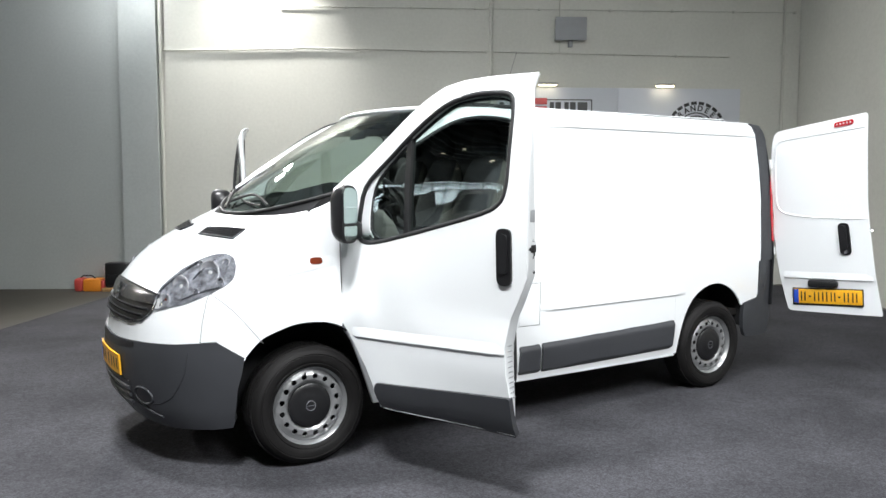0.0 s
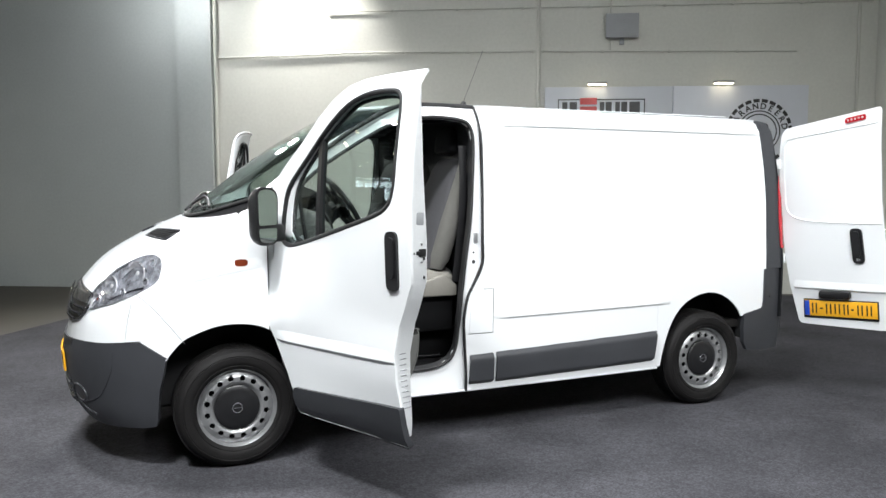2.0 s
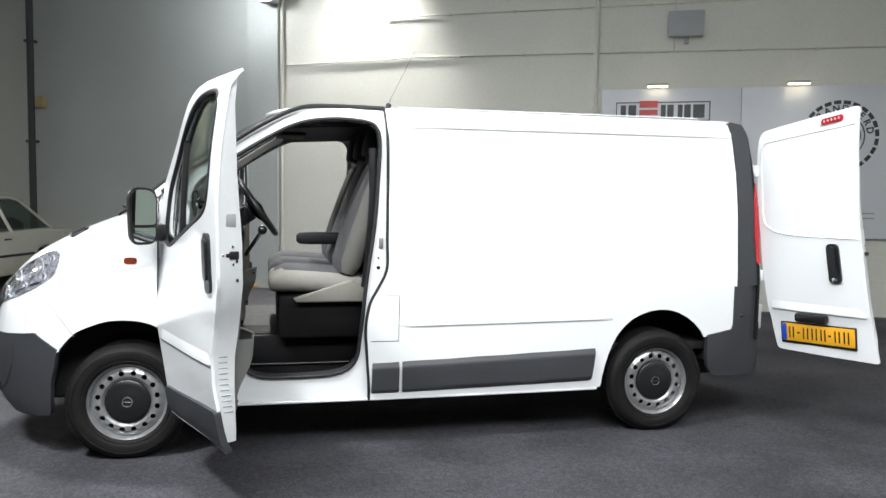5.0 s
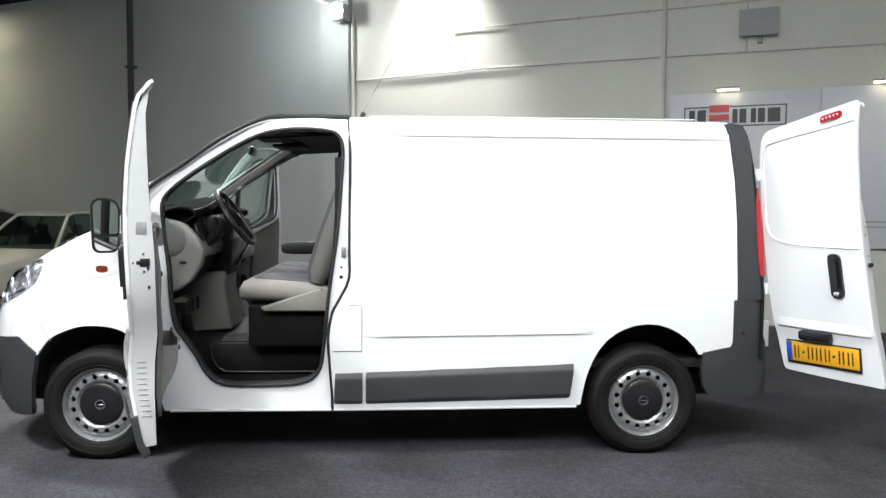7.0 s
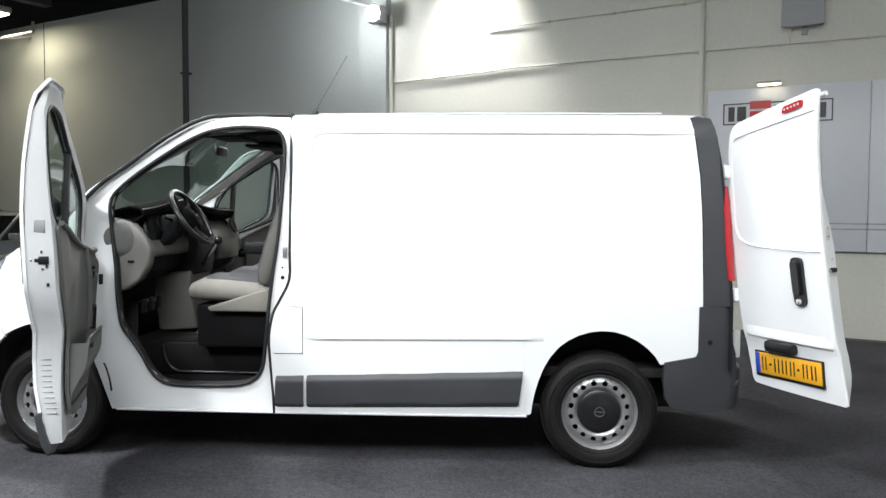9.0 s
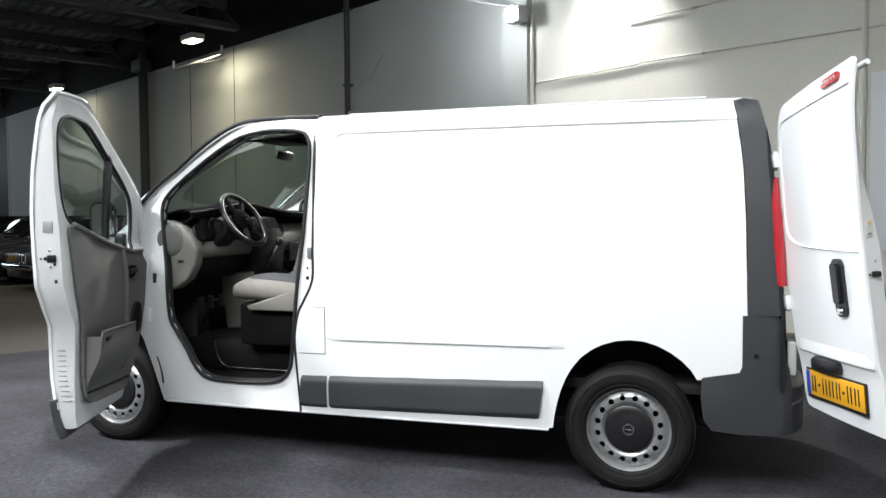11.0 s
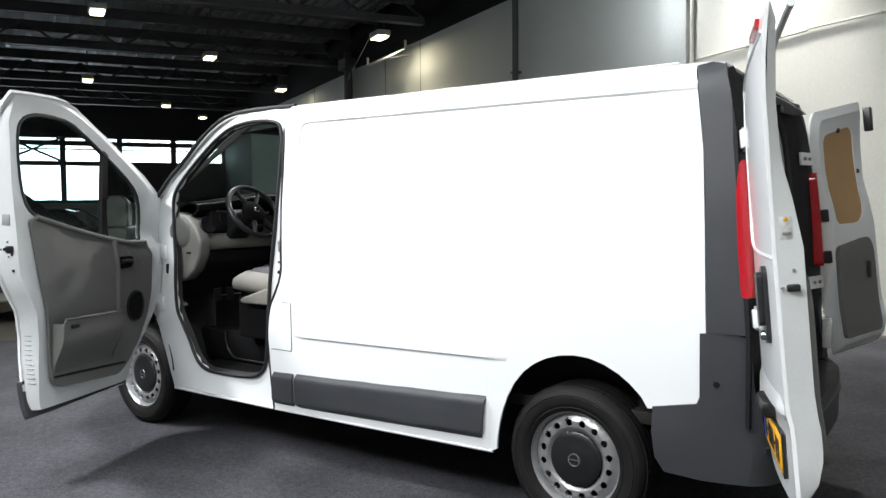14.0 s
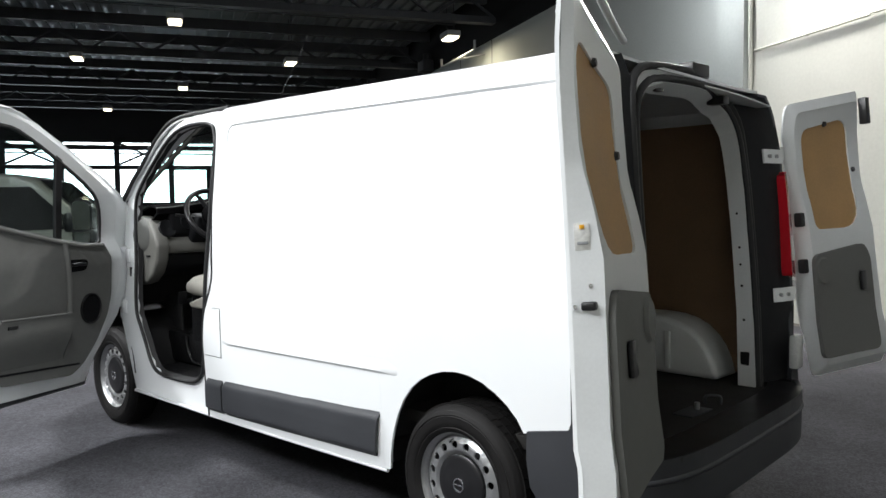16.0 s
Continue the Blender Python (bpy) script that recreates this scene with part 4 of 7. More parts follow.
for s in (-1, 1):
    patch("plywood_lining", [(1.42, 1.80), (1.42, 0.57)] + ([(2.60, 0.57), (2.60, 0.87), (3.56, 0.87), (3.56, 0.57)] if s < 0 else []) + [(3.66, 0.57), (3.62, 1.2), (3.54, 1.80)], [], lining(s), LINING, van, "brown plywood wall lining", thick=0.009, outward=(0, -s, 0), du=0.25, dv=0.2)
grid_sheet("cargo_headlining", lambda a, b: (lerp(1.42, 3.66, b), lerp(-0.70, 0.70, a), 1.86 + 0.03 * (1 - abs(2 * a - 1) ** 2)), 8, 6, JAMB, van, thick=0.006, outward=(0, 0, -1))
box("bulkhead", (1.385, -0.84, 0.42), (1.415, 0.84, 1.9), LINING, van, 0.004, "plywood bulkhead behind the seats")
box("bulkhead_trim", (1.37, -0.84, 0.42), (1.384, 0.84, 1.9), DASHDARK, van, 0.004)


# ---- rear doors ----
def rear_door(s):
    """A rear door folded back; local u across from the hinge, v up, w out of the outer face."""
    door = new("rear_door")
    U, V = Vector((0.335, s * 0.942, 0) if s < 0 else (0.208, 0.978, 0)), Vector((-0.085, -s * 0.024, 1)).normalized()
    W = U.cross(V) if s > 0 else V.cross(U)
    W = -W if W.x > 0 else W
    U = (U - V * U.dot(V)).normalized()
    if s > 0:
        W = V.cross(U)
        W = -W if W.x > 0 else W
    m = Matrix((U, V, W)).transposed().to_4x4()
    door.parent = van
    door.matrix_basis = Matrix.Translation((3.868, -0.855, 0.515) if s < 0 else (3.722, 0.953, 0.53)) @ m
    tagged(door, "white rear door folded back, with a plywood window insert")
    outl = rounded([(0.092, 0.0), (0.045, 0.22), (0.012, 0.5), (0.0, 0.9), (0.012, 1.25), (0.035, 1.365), (0.676, 1.452), (0.668, 1.05), (0.664, 0.76), (0.69, 0.4), (0.712, 0.17), (0.742, -0.02)], [0.03, 0.1, 0.1, 0.1, 0.1, 0.06, 0.03, 0.1, 0.1, 0.1, 0.1, 0.02], 4)
    def depth(v):
        return table(v, (0, 0.12, 0.72, 0.86, 0.98, 1.4), (0.05, 0.085, 0.09, 0.07, 0.045, 0.038))
    k = 0.0 if s < 0 else 0.058
    def skin(u, v):
        return Vector((u, v, 0.012 * math.sin(math.pi * min(1, u / 0.7)) - 0.03 * max(0, (v - 1.15) / 0.3) ** 2 - 0.01 * smoothstep((0.26 - v) / 0.06)))
    win = smooth_path([(0.655, 1.352, 0), (0.35, 1.322, 0), (0.11, 1.298, 0), (0.058, 1.275, 0), (0.042, 1.2, 0), (0.036, 1.0, 0), (0.036, 0.86, 0), (0.055, 0.785, 0), (0.11, 0.745, 0), (0.22, 0.722, 0), (0.45, 0.705, 0), (0.652, 0.695, 0)], 4)
    patch("outer_panel", outl, [], skin, WHITE, door, thick=0.012, outward=(0, 0, 1), du=0.07, dv=0.1)
    tube("panel_pressing", [skin(q.x, q.y) - Vector((0, 0, 0.002)) for q in win], 0.009, WHITE, door, flat=0.6)
    # inner frame with the window hole, seen from behind
    inner = rounded([(0.135, 0.05), (0.088, 0.24), (0.06, 0.5), (0.055, 0.9), (0.062, 1.22), (0.085, 1.32), (0.645, 1.395), (0.638, 1.05), (0.632, 0.77), (0.655, 0.4), (0.676, 0.17), (0.70, 0.04)], [0.03, 0.1, 0.1, 0.1, 0.1, 0.06, 0.03, 0.1, 0.1, 0.1, 0.1, 0.02], 4)
    hole = rounded([(0.175 - k, 0.735), (0.18 - k, 1.235), (0.605 - k, 1.305), (0.60 - k, 0.725)], [0.05, 0.07, 0.09, 0.16], 5)
    patch("inner_frame", inner, [hole], lambda u, v: skin(u, v) - Vector((0, 0, depth(v))), JAMB, door, thick=0.015, outward=(0, 0, -1), du=0.08, dv=0.1)
    rim = list(outl)
    n = len(rim)
    verts = [skin(u, v) + Vector((0, 0, -0.01)) for u, v in outl] + [skin(u, v) - Vector((0, 0, depth(v))) for u, v in inner]
    finish("door_rim", verts, [(i, (i + 1) % n, (i + 1) % n + n, i + n) for i in range(n)], JAMB, door)
    ins = rounded([(0.165 - k, 0.725), (0.17 - k, 1.245), (0.615 - k, 1.315), (0.61 - k, 0.715)], [0.05, 0.07, 0.09, 0.16], 5)
    patch("window_insert", ins, [], lambda u, v: skin(u, v) - Vector((0, 0, depth(v) - 0.008)), PLY, door, "plywood window insert", thick=0.008, outward=(0, 0, -1), du=0.2, dv=0.2)
    for u, v in ((0.40 - k, 1.27), (0.185 if s < 0 else 0.57, 1.03)):
        lathe("insert_clip", [(0.001, 0.014), (0.012, 0.012), (0.015, 0)], BLACK, door, loc=Matrix.Translation(skin(u, v) - Vector((0, 0, depth(v) - 0.002))) @ Matrix.Rotation(-math.pi / 2, 4, "X"), seg=12)
    tp = rounded([(0.10 - k, 0.10), (0.105 - k, 0.61), (0.57 - k, 0.64), (0.62 - k, 0.57), (0.64 - k, 0.08)], 0.05, 5)
    trim = patch("trim_panel", tp, [], lambda u, v: skin(u, v) - Vector((0, 0, 0.108)), TRIM, door, "grey plastic trim panel", thick=0.02, outward=(0, 0, -1), du=0.2, dv=0.2)
    bm = bmesh.new()
    box_bm(bm, (0.44, 0.40, -0.116), (0.49, 0.50, -0.10), 0.006)
    part("inner_handle", bm, BLACK, trim)
    lathe("speaker_cap", [(0.001, 0.014), (0.06, 0.012), (0.07, 0)], TRIM, trim, loc=Matrix.Translation((0.17 - k, 0.53, -0.10)) @ Matrix.Rotation(-math.pi / 2, 4, "X"), seg=24)
    # latch on the free edge
    box("latch", (0.625, 0.594, -0.068), (0.672, 0.616, -0.03), BLACK, door, 0.006, "black door latch")
    for v, w in ((0.56, -0.05), (0.655, -0.05), (0.605, -0.015)):
        c = Vector((0.688 + w * 0.8, v, w))
        rod("latch_screw", c, c + Vector((0.008, 0, -0.005)), 0.0055, CHROME, door, seg=8)
    if s < 0:
        slant = Matrix.Translation((0.654, 0.778, -0.04)) @ Matrix.Rotation(radians(26), 4, "Y")
        stick = box("warning_sticker", (-0.001, -0.034, -0.02), (0.0005, 0.034, 0.02), STICKER, door, 0.0008, "white and yellow warning sticker", loc=slant)
        box("sticker_mark", (0.001, 0.02, -0.006), (0.003, 0.03, 0.006), YELLOW, stick, 0.0005)
        box("sticker_mark", (0.001, -0.02, -0.014), (0.003, -0.012, 0.014), GREYBOX, stick, 0.0005)
        # outside fittings
        hb = rounded([(0.478, 0.432), (0.462, 0.668), (0.537, 0.668), (0.553, 0.432)], 0.036, 5)
        h = patch("door_handle", hb, [], lambda u, v: skin(u, v) + Vector((0, 0, 0.014)), BLACK, door, "black recessed door handle", thick=0.016, outward=(0, 0, 1), du=0.02, dv=0.04)
        grip = rounded([(0.49, 0.485), (0.478, 0.65), (0.521, 0.65), (0.533, 0.485)], 0.02, 4)
        patch("grip", grip, [], lambda u, v: skin(u, v) + Vector((0, 0, 0.03)), BLACK, h, thick=0.016, outward=(0, 0, 1), du=0.02, dv=0.04)
        lathe("lock", [(0.001, 0.012), (0.013, 0.011), (0.016, 0)], CHROME, h, loc=Matrix.Translation((0.514, 0.457, 0.024)) @ Matrix.Rotation(math.pi / 2, 4, "X"), seg=14)
        br = rounded([(0.455, 1.362), (0.459, 1.396), (0.585, 1.413), (0.585, 1.377)], 0.015, 4)
        b = patch("brake_lamp", br, [], lambda u, v: skin(u, v) + Vector((0, 0, 0.012)), REDLENS, door, "red high-level brake lamp", thick=0.02, outward=(0, 0, 1), du=0.05, dv=0.1)
        for k in range(5):
            lathe("lamp_dot", [(0.001, 0.003), (0.006, 0.002), (0.007, 0)], CLEARLENS, b, loc=Matrix.Translation(skin(0.476 + 0.022 * k, 1.381 + 0.003 * k) + Vector((0, 0, 0.013))) @ Matrix.Rotation(math.pi / 2, 4, "X"), seg=10)
        pl = box("number_plate", (0.137, 0.06, 0.0), (0.613, 0.17, 0.012), YELLOW, door, 0.004, "yellow number plate")
        box("plate_frame", (0.13, 0.045, -0.004), (0.62, 0.178, 0.008), BLACK, pl, 0.004)
        box("plate_band", (0.139, 0.063, 0.01), (0.173, 0.167, 0.0135), BLUE, pl, 0.001)
        for u, w in ((0.207, 0.034), (0.254, 0.016), (0.302, 0.038), (0.359, 0.038), (0.416, 0.034), (0.458, 0.016), (0.506, 0.036), (0.563, 0.036)):
            if w < 0.02:
                box("plate_dash", (u - w / 2, 0.109, 0.01), (u + w / 2, 0.121, 0.0137), INK, pl, 0.0005)
            else:
                for du in (-w * 0.36, w * 0.36):
                    box("plate_bar", (u + du - 0.0042, 0.08, 0.01), (u + du + 0.0042, 0.15, 0.0137), INK, pl, 0.0005)
        bm = bmesh.new()
        box_bm(bm, (0.245, 0.186, -0.004), (0.455, 0.243, 0.045), 0.018)
        part("plate_lamp", bm, BLACK, door, "black plate lamp housing")
        ledge("lower_crease", lambda u, v, proud: skin(u, v) + Vector((0, 0, proud)), [(u, 0.262 - 0.02 * (u / 0.7)) for u in np.linspace(0.07, 0.685, 14)], WHITE, door, 0.010, 0.05, 0.014)
    # hinges
    for z in (0.46, 1.125):
        bm = bmesh.new()
        box_bm(bm, (-0.06 if s < 0 else -0.15, z - 0.035, -0.012), (0.012, z + 0.035, 0.02), 0.006)
        h = part("hinge", bm, WHITE, door, "white door hinge")
        rod("hinge_pin", (-0.03, z - 0.045, 0.0), (-0.03, z + 0.045, 0.0), 0.01, JAMB, h, seg=10)
    for z in (0.56, 0.79):
        bm = bmesh.new()
        box_bm(bm, (0.012, z - 0.035, -0.07), (0.05, z + 0.035, -0.03), 0.008)
        part("rubber_stop", bm, RUBBER, door)
    # top edge with its seal and catch
    if s < 0:
        tube("top_seal", [skin(u, 1.35 + 0.13 * (u - 0.04)) + Vector((0, 0.0, -0.075)) for u in np.linspace(0.2, 0.64, 8)], 0.012, JAMB, door)
    if s > 0:
        bm = bmesh.new()
        box_bm(bm, (0.585, 1.26, -0.13), (0.625, 1.40, -0.085), 0.008)
        part("top_catch", bm, BLACK, door, "black top catch")


for s in (-1, 1):
    rear_door(s)


# ---- cab doors ----
DOOR_FRONT = [(0.505, 0.315), (0.475, 0.38), (0.41, 0.50), (0.31, 0.64), (0.215, 0.745), (0.175, 0.83), (0.166, 0.963), (0.17, 1.204), (0.172, 1.4)]

DOOR_TOP = [(0.185, 1.43), (0.335, 1.555), (0.488, 1.655), (0.645, 1.765), (0.80, 1.86), (0.89, 1.905), (0.985, 1.93), (1.1, 1.94), (1.26, 1.94), (1.374, 1.937)]
DOOR_Z = (0.3, 0.47, 0.6, 0.72, 0.84, 0.96, 1.08, 1.2, 1.32, 1.44, 1.56, 1.66, 1.79, 1.93)
DOOR_FULL = (-0.04, -0.022, -0.004, -0.004, -0.014, -0.008, 0.0, 0.008, 0.014, 0.017, 0.02, 0.017, 0.008, -0.008)
DOOR_THICK = (0.06, 0.085, 0.105, 0.112, 0.115, 0.116, 0.118, 0.12, 0.115, 0.102, 0.09, 0.075, 0.055, 0.032)


def thick_at(u, v):
    """How thick the door is: slim in the window frame, slimmest towards the front."""
    return lerp(table(v, DOOR_Z, DOOR_THICK), 0.034, smoothstep((1.2 - u) / 0.55) * smoothstep((v - 1.08) / 0.14))


def cab_door(s):
    """A front door swung out about its hinge, modelled closed."""
    hinge = Vector((0.20, s * 0.87, 0))
    door = new("cab_door")
    door.parent = van
    turn = Matrix.Rotation(s * radians(70.0 if s < 0 else 72.0), 4, "Z")
    door.matrix_basis = Matrix.Translation(hinge + Vector((0, 0, 0.037 if s < 0 else 0.0))) @ turn
    tagged(door, "white front door standing wide open, grey trim inside")
    def F(inset):
        """The door skin, fuller at the waist than the flank; inset runs inwards."""
        def g(u, v):
            full = table(v, DOOR_Z, DOOR_FULL) * smoothstep((u - 0.5) / 0.7)
            return flank(s, inset - full)(u, v) - hinge
        return g
    def deep(k=1.0, more=0.0):
        """A surface as far inside the skin as the door is thick there."""
        return lambda u, v: F(k * thick_at(u, v) + more)(u, v)
    out = (0, s, 0)
    loop = DOOR_FRONT + DOOR_TOP + [(x - 0.008, z) for x, z in CUT_REAR[1:-2]] + [(1.303, 0.394), (1.303, 0.31), (0.53, 0.31)]
    win = [(0.325, 1.20), (0.345, 1.38), (0.40, 1.468), (0.55, 1.58), (0.70, 1.69), (0.85, 1.785), (0.96, 1.832), (1.09, 1.856), (1.225, 1.852), (1.276, 1.834), (1.294, 1.79), (1.296, 1.68), (1.29, 1.49), (1.275, 1.40), (1.235, 1.352), (1.15, 1.315), (0.9, 1.25), (0.6, 1.18), (0.45, 1.15), (0.38, 1.148), (0.34, 1.162)]
    win = [(p.x, p.y) for p in smooth_path([(*w, 0) for w in win], 2, True)]
    patch("outer_panel", loop, [win], F(0.0), WHITE, door, thick=0.014, outward=out, du=0.1, dv=0.06)
    # glass in two lights with a divider bar
    patch("window_glass", win, [], F(0.022), GLASS, door, "tinted side window", thick=0.004, outward=out, du=0.15, dv=0.08).visible_shadow = False
    tube("window_seal", [F(0.006)(u, v) for u, v in win], 0.012, RUBBER, door, closed=True)
    patch("divider_bar", [(0.655, 1.195), (0.69, 1.20), (0.69, 1.69), (0.655, 1.665)], [], F(0.008), BLACK, door, thick=0.03, outward=out, du=0.2, dv=0.1)
    # inner frame, shut faces and the reveal of the window
    inner = [(0.60, 0.345), (0.55, 0.47), (0.46, 0.58), (0.38, 0.72), (0.335, 0.85), (0.315, 1.0), (0.29, 1.2), (0.28, 1.40), (0.35, 1.50), (0.47, 1.59), (0.62, 1.70), (0.75, 1.785), (0.88, 1.853), (0.99, 1.888), (1.1, 1.905), (1.26, 1.908), (1.34, 1.90), (1.362, 1.79), (1.366, 1.5), (1.365, 1.19), (1.36, 1.04), (1.312, 0.925), (1.272, 0.845), (1.252, 0.717), (1.257, 0.588), (1.265, 0.394), (1.258, 0.345)]
    hole = [(0.40, 1.215), (0.405, 1.37), (0.45, 1.475), (0.585, 1.59), (0.74, 1.70), (0.88, 1.785), (0.98, 1.826), (1.15, 1.838), (1.24, 1.825), (1.29, 1.79), (1.312, 1.72), (1.312, 1.51), (1.29, 1.39), (1.245, 1.335), (1.14, 1.302), (0.85, 1.234), (0.56, 1.172), (0.44, 1.165)]
    hole = [(p.x, p.y) for p in smooth_path([(*w, 0) for w in hole], 2, True)]
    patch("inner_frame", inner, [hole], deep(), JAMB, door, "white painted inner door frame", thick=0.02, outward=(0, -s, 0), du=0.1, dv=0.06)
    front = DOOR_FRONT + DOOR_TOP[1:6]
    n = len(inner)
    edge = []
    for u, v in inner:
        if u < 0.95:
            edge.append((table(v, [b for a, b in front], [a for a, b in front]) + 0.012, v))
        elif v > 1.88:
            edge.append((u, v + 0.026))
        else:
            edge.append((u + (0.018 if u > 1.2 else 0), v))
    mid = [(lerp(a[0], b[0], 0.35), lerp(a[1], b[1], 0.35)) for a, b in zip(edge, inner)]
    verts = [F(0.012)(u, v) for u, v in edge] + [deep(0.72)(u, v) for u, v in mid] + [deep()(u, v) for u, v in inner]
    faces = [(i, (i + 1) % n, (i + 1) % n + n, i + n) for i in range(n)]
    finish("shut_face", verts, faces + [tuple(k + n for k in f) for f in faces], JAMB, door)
    wn = len(hole)
    verts = [F(0.024)(lerp(u, 0.9, -0.04), lerp(v, 1.5, -0.02)) for u, v in hole] + [deep()(u, v) for u, v in hole]
    finish("window_reveal", verts, [(i, (i + 1) % wn, (i + 1) % wn + wn, i + wn) for i in range(wn)], BLACK, door)
    tube("inner_window_seal", [deep(1.0, -0.004)(u, v) for u, v in hole], 0.011, RUBBER, door, closed=True)
    # trim
    tp = [(0.59, 0.47), (0.50, 0.59), (0.415, 0.74), (0.39, 0.85), (0.40, 1.10), (0.43, 1.165), (0.53, 1.155), (0.62, 1.16), (0.85, 1.212), (1.14, 1.282), (1.26, 1.318), (1.292, 1.30), (1.262, 1.08), (1.232, 0.90), (1.212, 0.75), (1.208, 0.56), (1.195, 0.47), (1.14, 0.438), (0.68, 0.412)]
    tp = rounded(tp, 0.04, 3)
    swell = lambda u, v: 0.012 * smoothstep((u - 0.40) / 0.15) * smoothstep((1.28 - u) / 0.12) * smoothstep((v - 0.45) / 0.15)
    face = lambda k: (lambda u, v: F(max(thick_at(u, v), 0.1) + 0.012 + swell(u, v) + k)(u, v))
    trim = patch("trim_panel", tp, [], face(0.006), TRIM, door, "grey moulded door trim", thick=0.016, outward=(0, -s, 0), du=0.07, dv=0.07)
    tube("trim_top", smooth_path([face(0.008)(u, v) for u, v in [(0.45, 1.16), (0.55, 1.162), (0.62, 1.165), (0.85, 1.215), (1.14, 1.286), (1.255, 1.32)]], 3), 0.014, TRIM, trim)
    pk = rounded([(0.75, 0.52), (0.735, 0.785), (1.195, 0.795), (1.195, 0.52)], 0.035, 4)
    out_by = lambda v: 0.004 + 0.075 * smoothstep((v - 0.49) / 0.22)
    patch("door_pocket", pk, [], lambda u, v: face(out_by(v))(u, v), TRIM, trim, "grey moulded door pocket", thick=0.006, outward=(0, -s, 0), du=0.06, dv=0.03)
    for a in (0.74, 1.191):
        verts = [face(0.004)(a, v) for v in np.linspace(0.52, 0.775, 8)] + [face(out_by(v))(a, v) for v in np.linspace(0.52, 0.775, 8)]
        finish("pocket_end", verts, [(k, k + 1, k + 9, k + 8) for k in range(7)], TRIM, trim)
    tube("pocket_rim", [face(0.077)(u, lerp(0.786, 0.796, (u - 0.74) / 0.455)) for u in np.linspace(0.745, 1.185, 8)], 0.007, TRIM, trim)
    c = face(0.076)(1.12, 0.755)
    box("pocket_tab", c - Vector((0.028, 0.014, 0.01)), c + Vector((0.028, 0.014, 0.01)), BLACK, trim, 0.004)
    tube("trim_crease", [face(0.008)(u, lerp(0.47, 0.50, (u - 0.6) / 0.6)) for u in np.linspace(0.63, 1.19, 8)], 0.006, DASHDARK, trim, seg=6)
    sp = [(0.552 + 0.072 * math.cos(t), 0.79 + 0.088 * math.sin(t)) for t in np.linspace(0, 2 * math.pi, 28, endpoint=False)]
    grille = patch("speaker_grille", sp, [], face(0.014), VENTBLACK, trim, "black oval speaker grille", thick=0.014, outward=(0, -s, 0), du=0.05, dv=0.05)
    tube("speaker_ring", [face(0.014)(u, v) for u, v in sp], 0.006, BLACK, grille, closed=True, seg=6)
    hb = rounded([(0.585, 1.02), (0.575, 1.085), (0.70, 1.085), (0.712, 1.012)], 0.03, 4)
    cup = patch("door_pull", hb, [], face(0.010), VENTBLACK, trim, "black inner door handle", thick=0.01, outward=(0, -s, 0), du=0.05, dv=0.05)
    tube("pull_lever", [face(0.022)(u, v) for u, v in ((0.60, 1.055), (0.64, 1.06), (0.69, 1.055))], 0.011, BLACK, cup)
    tube("trim_rib", smooth_path([face(0.010)(u, v) for u, v in [(0.715, 1.18), (0.708, 1.05), (0.70, 0.9), (0.70, 0.78)]], 3), 0.016, TRIM, trim)
    box("door_check", Vector((0.06, s * 0.0 - 0.02, 0.99)), Vector((0.17, s * 0.0 + 0.02, 1.02)), BLACK, door, 0.005)
    # shut-face fittings
    def on_edge(z, w0, w1, h, t, material, name, label="", parent=door):
        x = table(z, (0.39, 0.588, 0.717, 0.845, 0.925, 1.036, 1.19, 1.94), (1.277, 1.269, 1.264, 1.284, 1.324, 1.372, 1.377, 1.374))
        a, b = F(w0)(x, z), F(w1)(x, z)
        bm = bmesh.new()
        box_bm(bm, (a.x - 0.01, min(a.y, b.y), z - h / 2), (a.x + t, max(a.y, b.y), z + h / 2), 0.003)
        return part(name, bm, material, parent, label)
    on_edge(1.165, 0.06, 0.1, 0.034, 0.006, BLACK, "latch", "black door latch")
    on_edge(1.165, 0.045, 0.062, 0.016, 0.006, BLACK, "latch_slot")
    on_edge(1.31, 0.03, 0.092, 0.055, 0.004, GREYBOX, "sticker", "grey printed label")
    for z, w in ((1.128, 0.07), (1.202, 0.07), (1.165, 0.028)):
        on_edge(z, w, w + 0.01, 0.011, 0.007, CHROME, "screw")
    for k in range(11):
        on_edge(0.48 + 0.024 * k, 0.03, 0.075, 0.006, 0.004, GREYBOX, "vent_slot")
    for z in (1.14, 1.06):
        on_edge(z, 0.086, 0.096, 0.014, 0.004, RUBBER, "rubber_plug")
    # outside fittings
    hd = rounded([(1.24, 1.0), (1.24, 1.255), (1.318, 1.255), (1.318, 1.0)], 0.036, 5)
    h = patch("door_handle", hd, [], F(-0.012), BLACK, door, "black pull-out door handle", thick=0.014, outward=out, du=0.02, dv=0.04)
    gr = rounded([(1.255, 1.055), (1.255, 1.23), (1.302, 1.23), (1.302, 1.055)], 0.02, 4)
    patch("grip", gr, [], F(-0.022), BLACK, h, thick=0.012, outward=out, du=0.02, dv=0.04)
    strip = rounded([(0.515, 0.31), (0.475, 0.40), (0.49, 0.438), (1.298, 0.49), (1.308, 0.30)], 0.012, 3)
    patch("rubbing_strip", strip, [], lambda u, v: F(-0.016 + 0.02 * max(0, (0.36 - v) / 0.06))(u, v), PLASTIC, door, "grey plastic rubbing strip", thick=0.03, outward=out, du=0.15, dv=0.05)
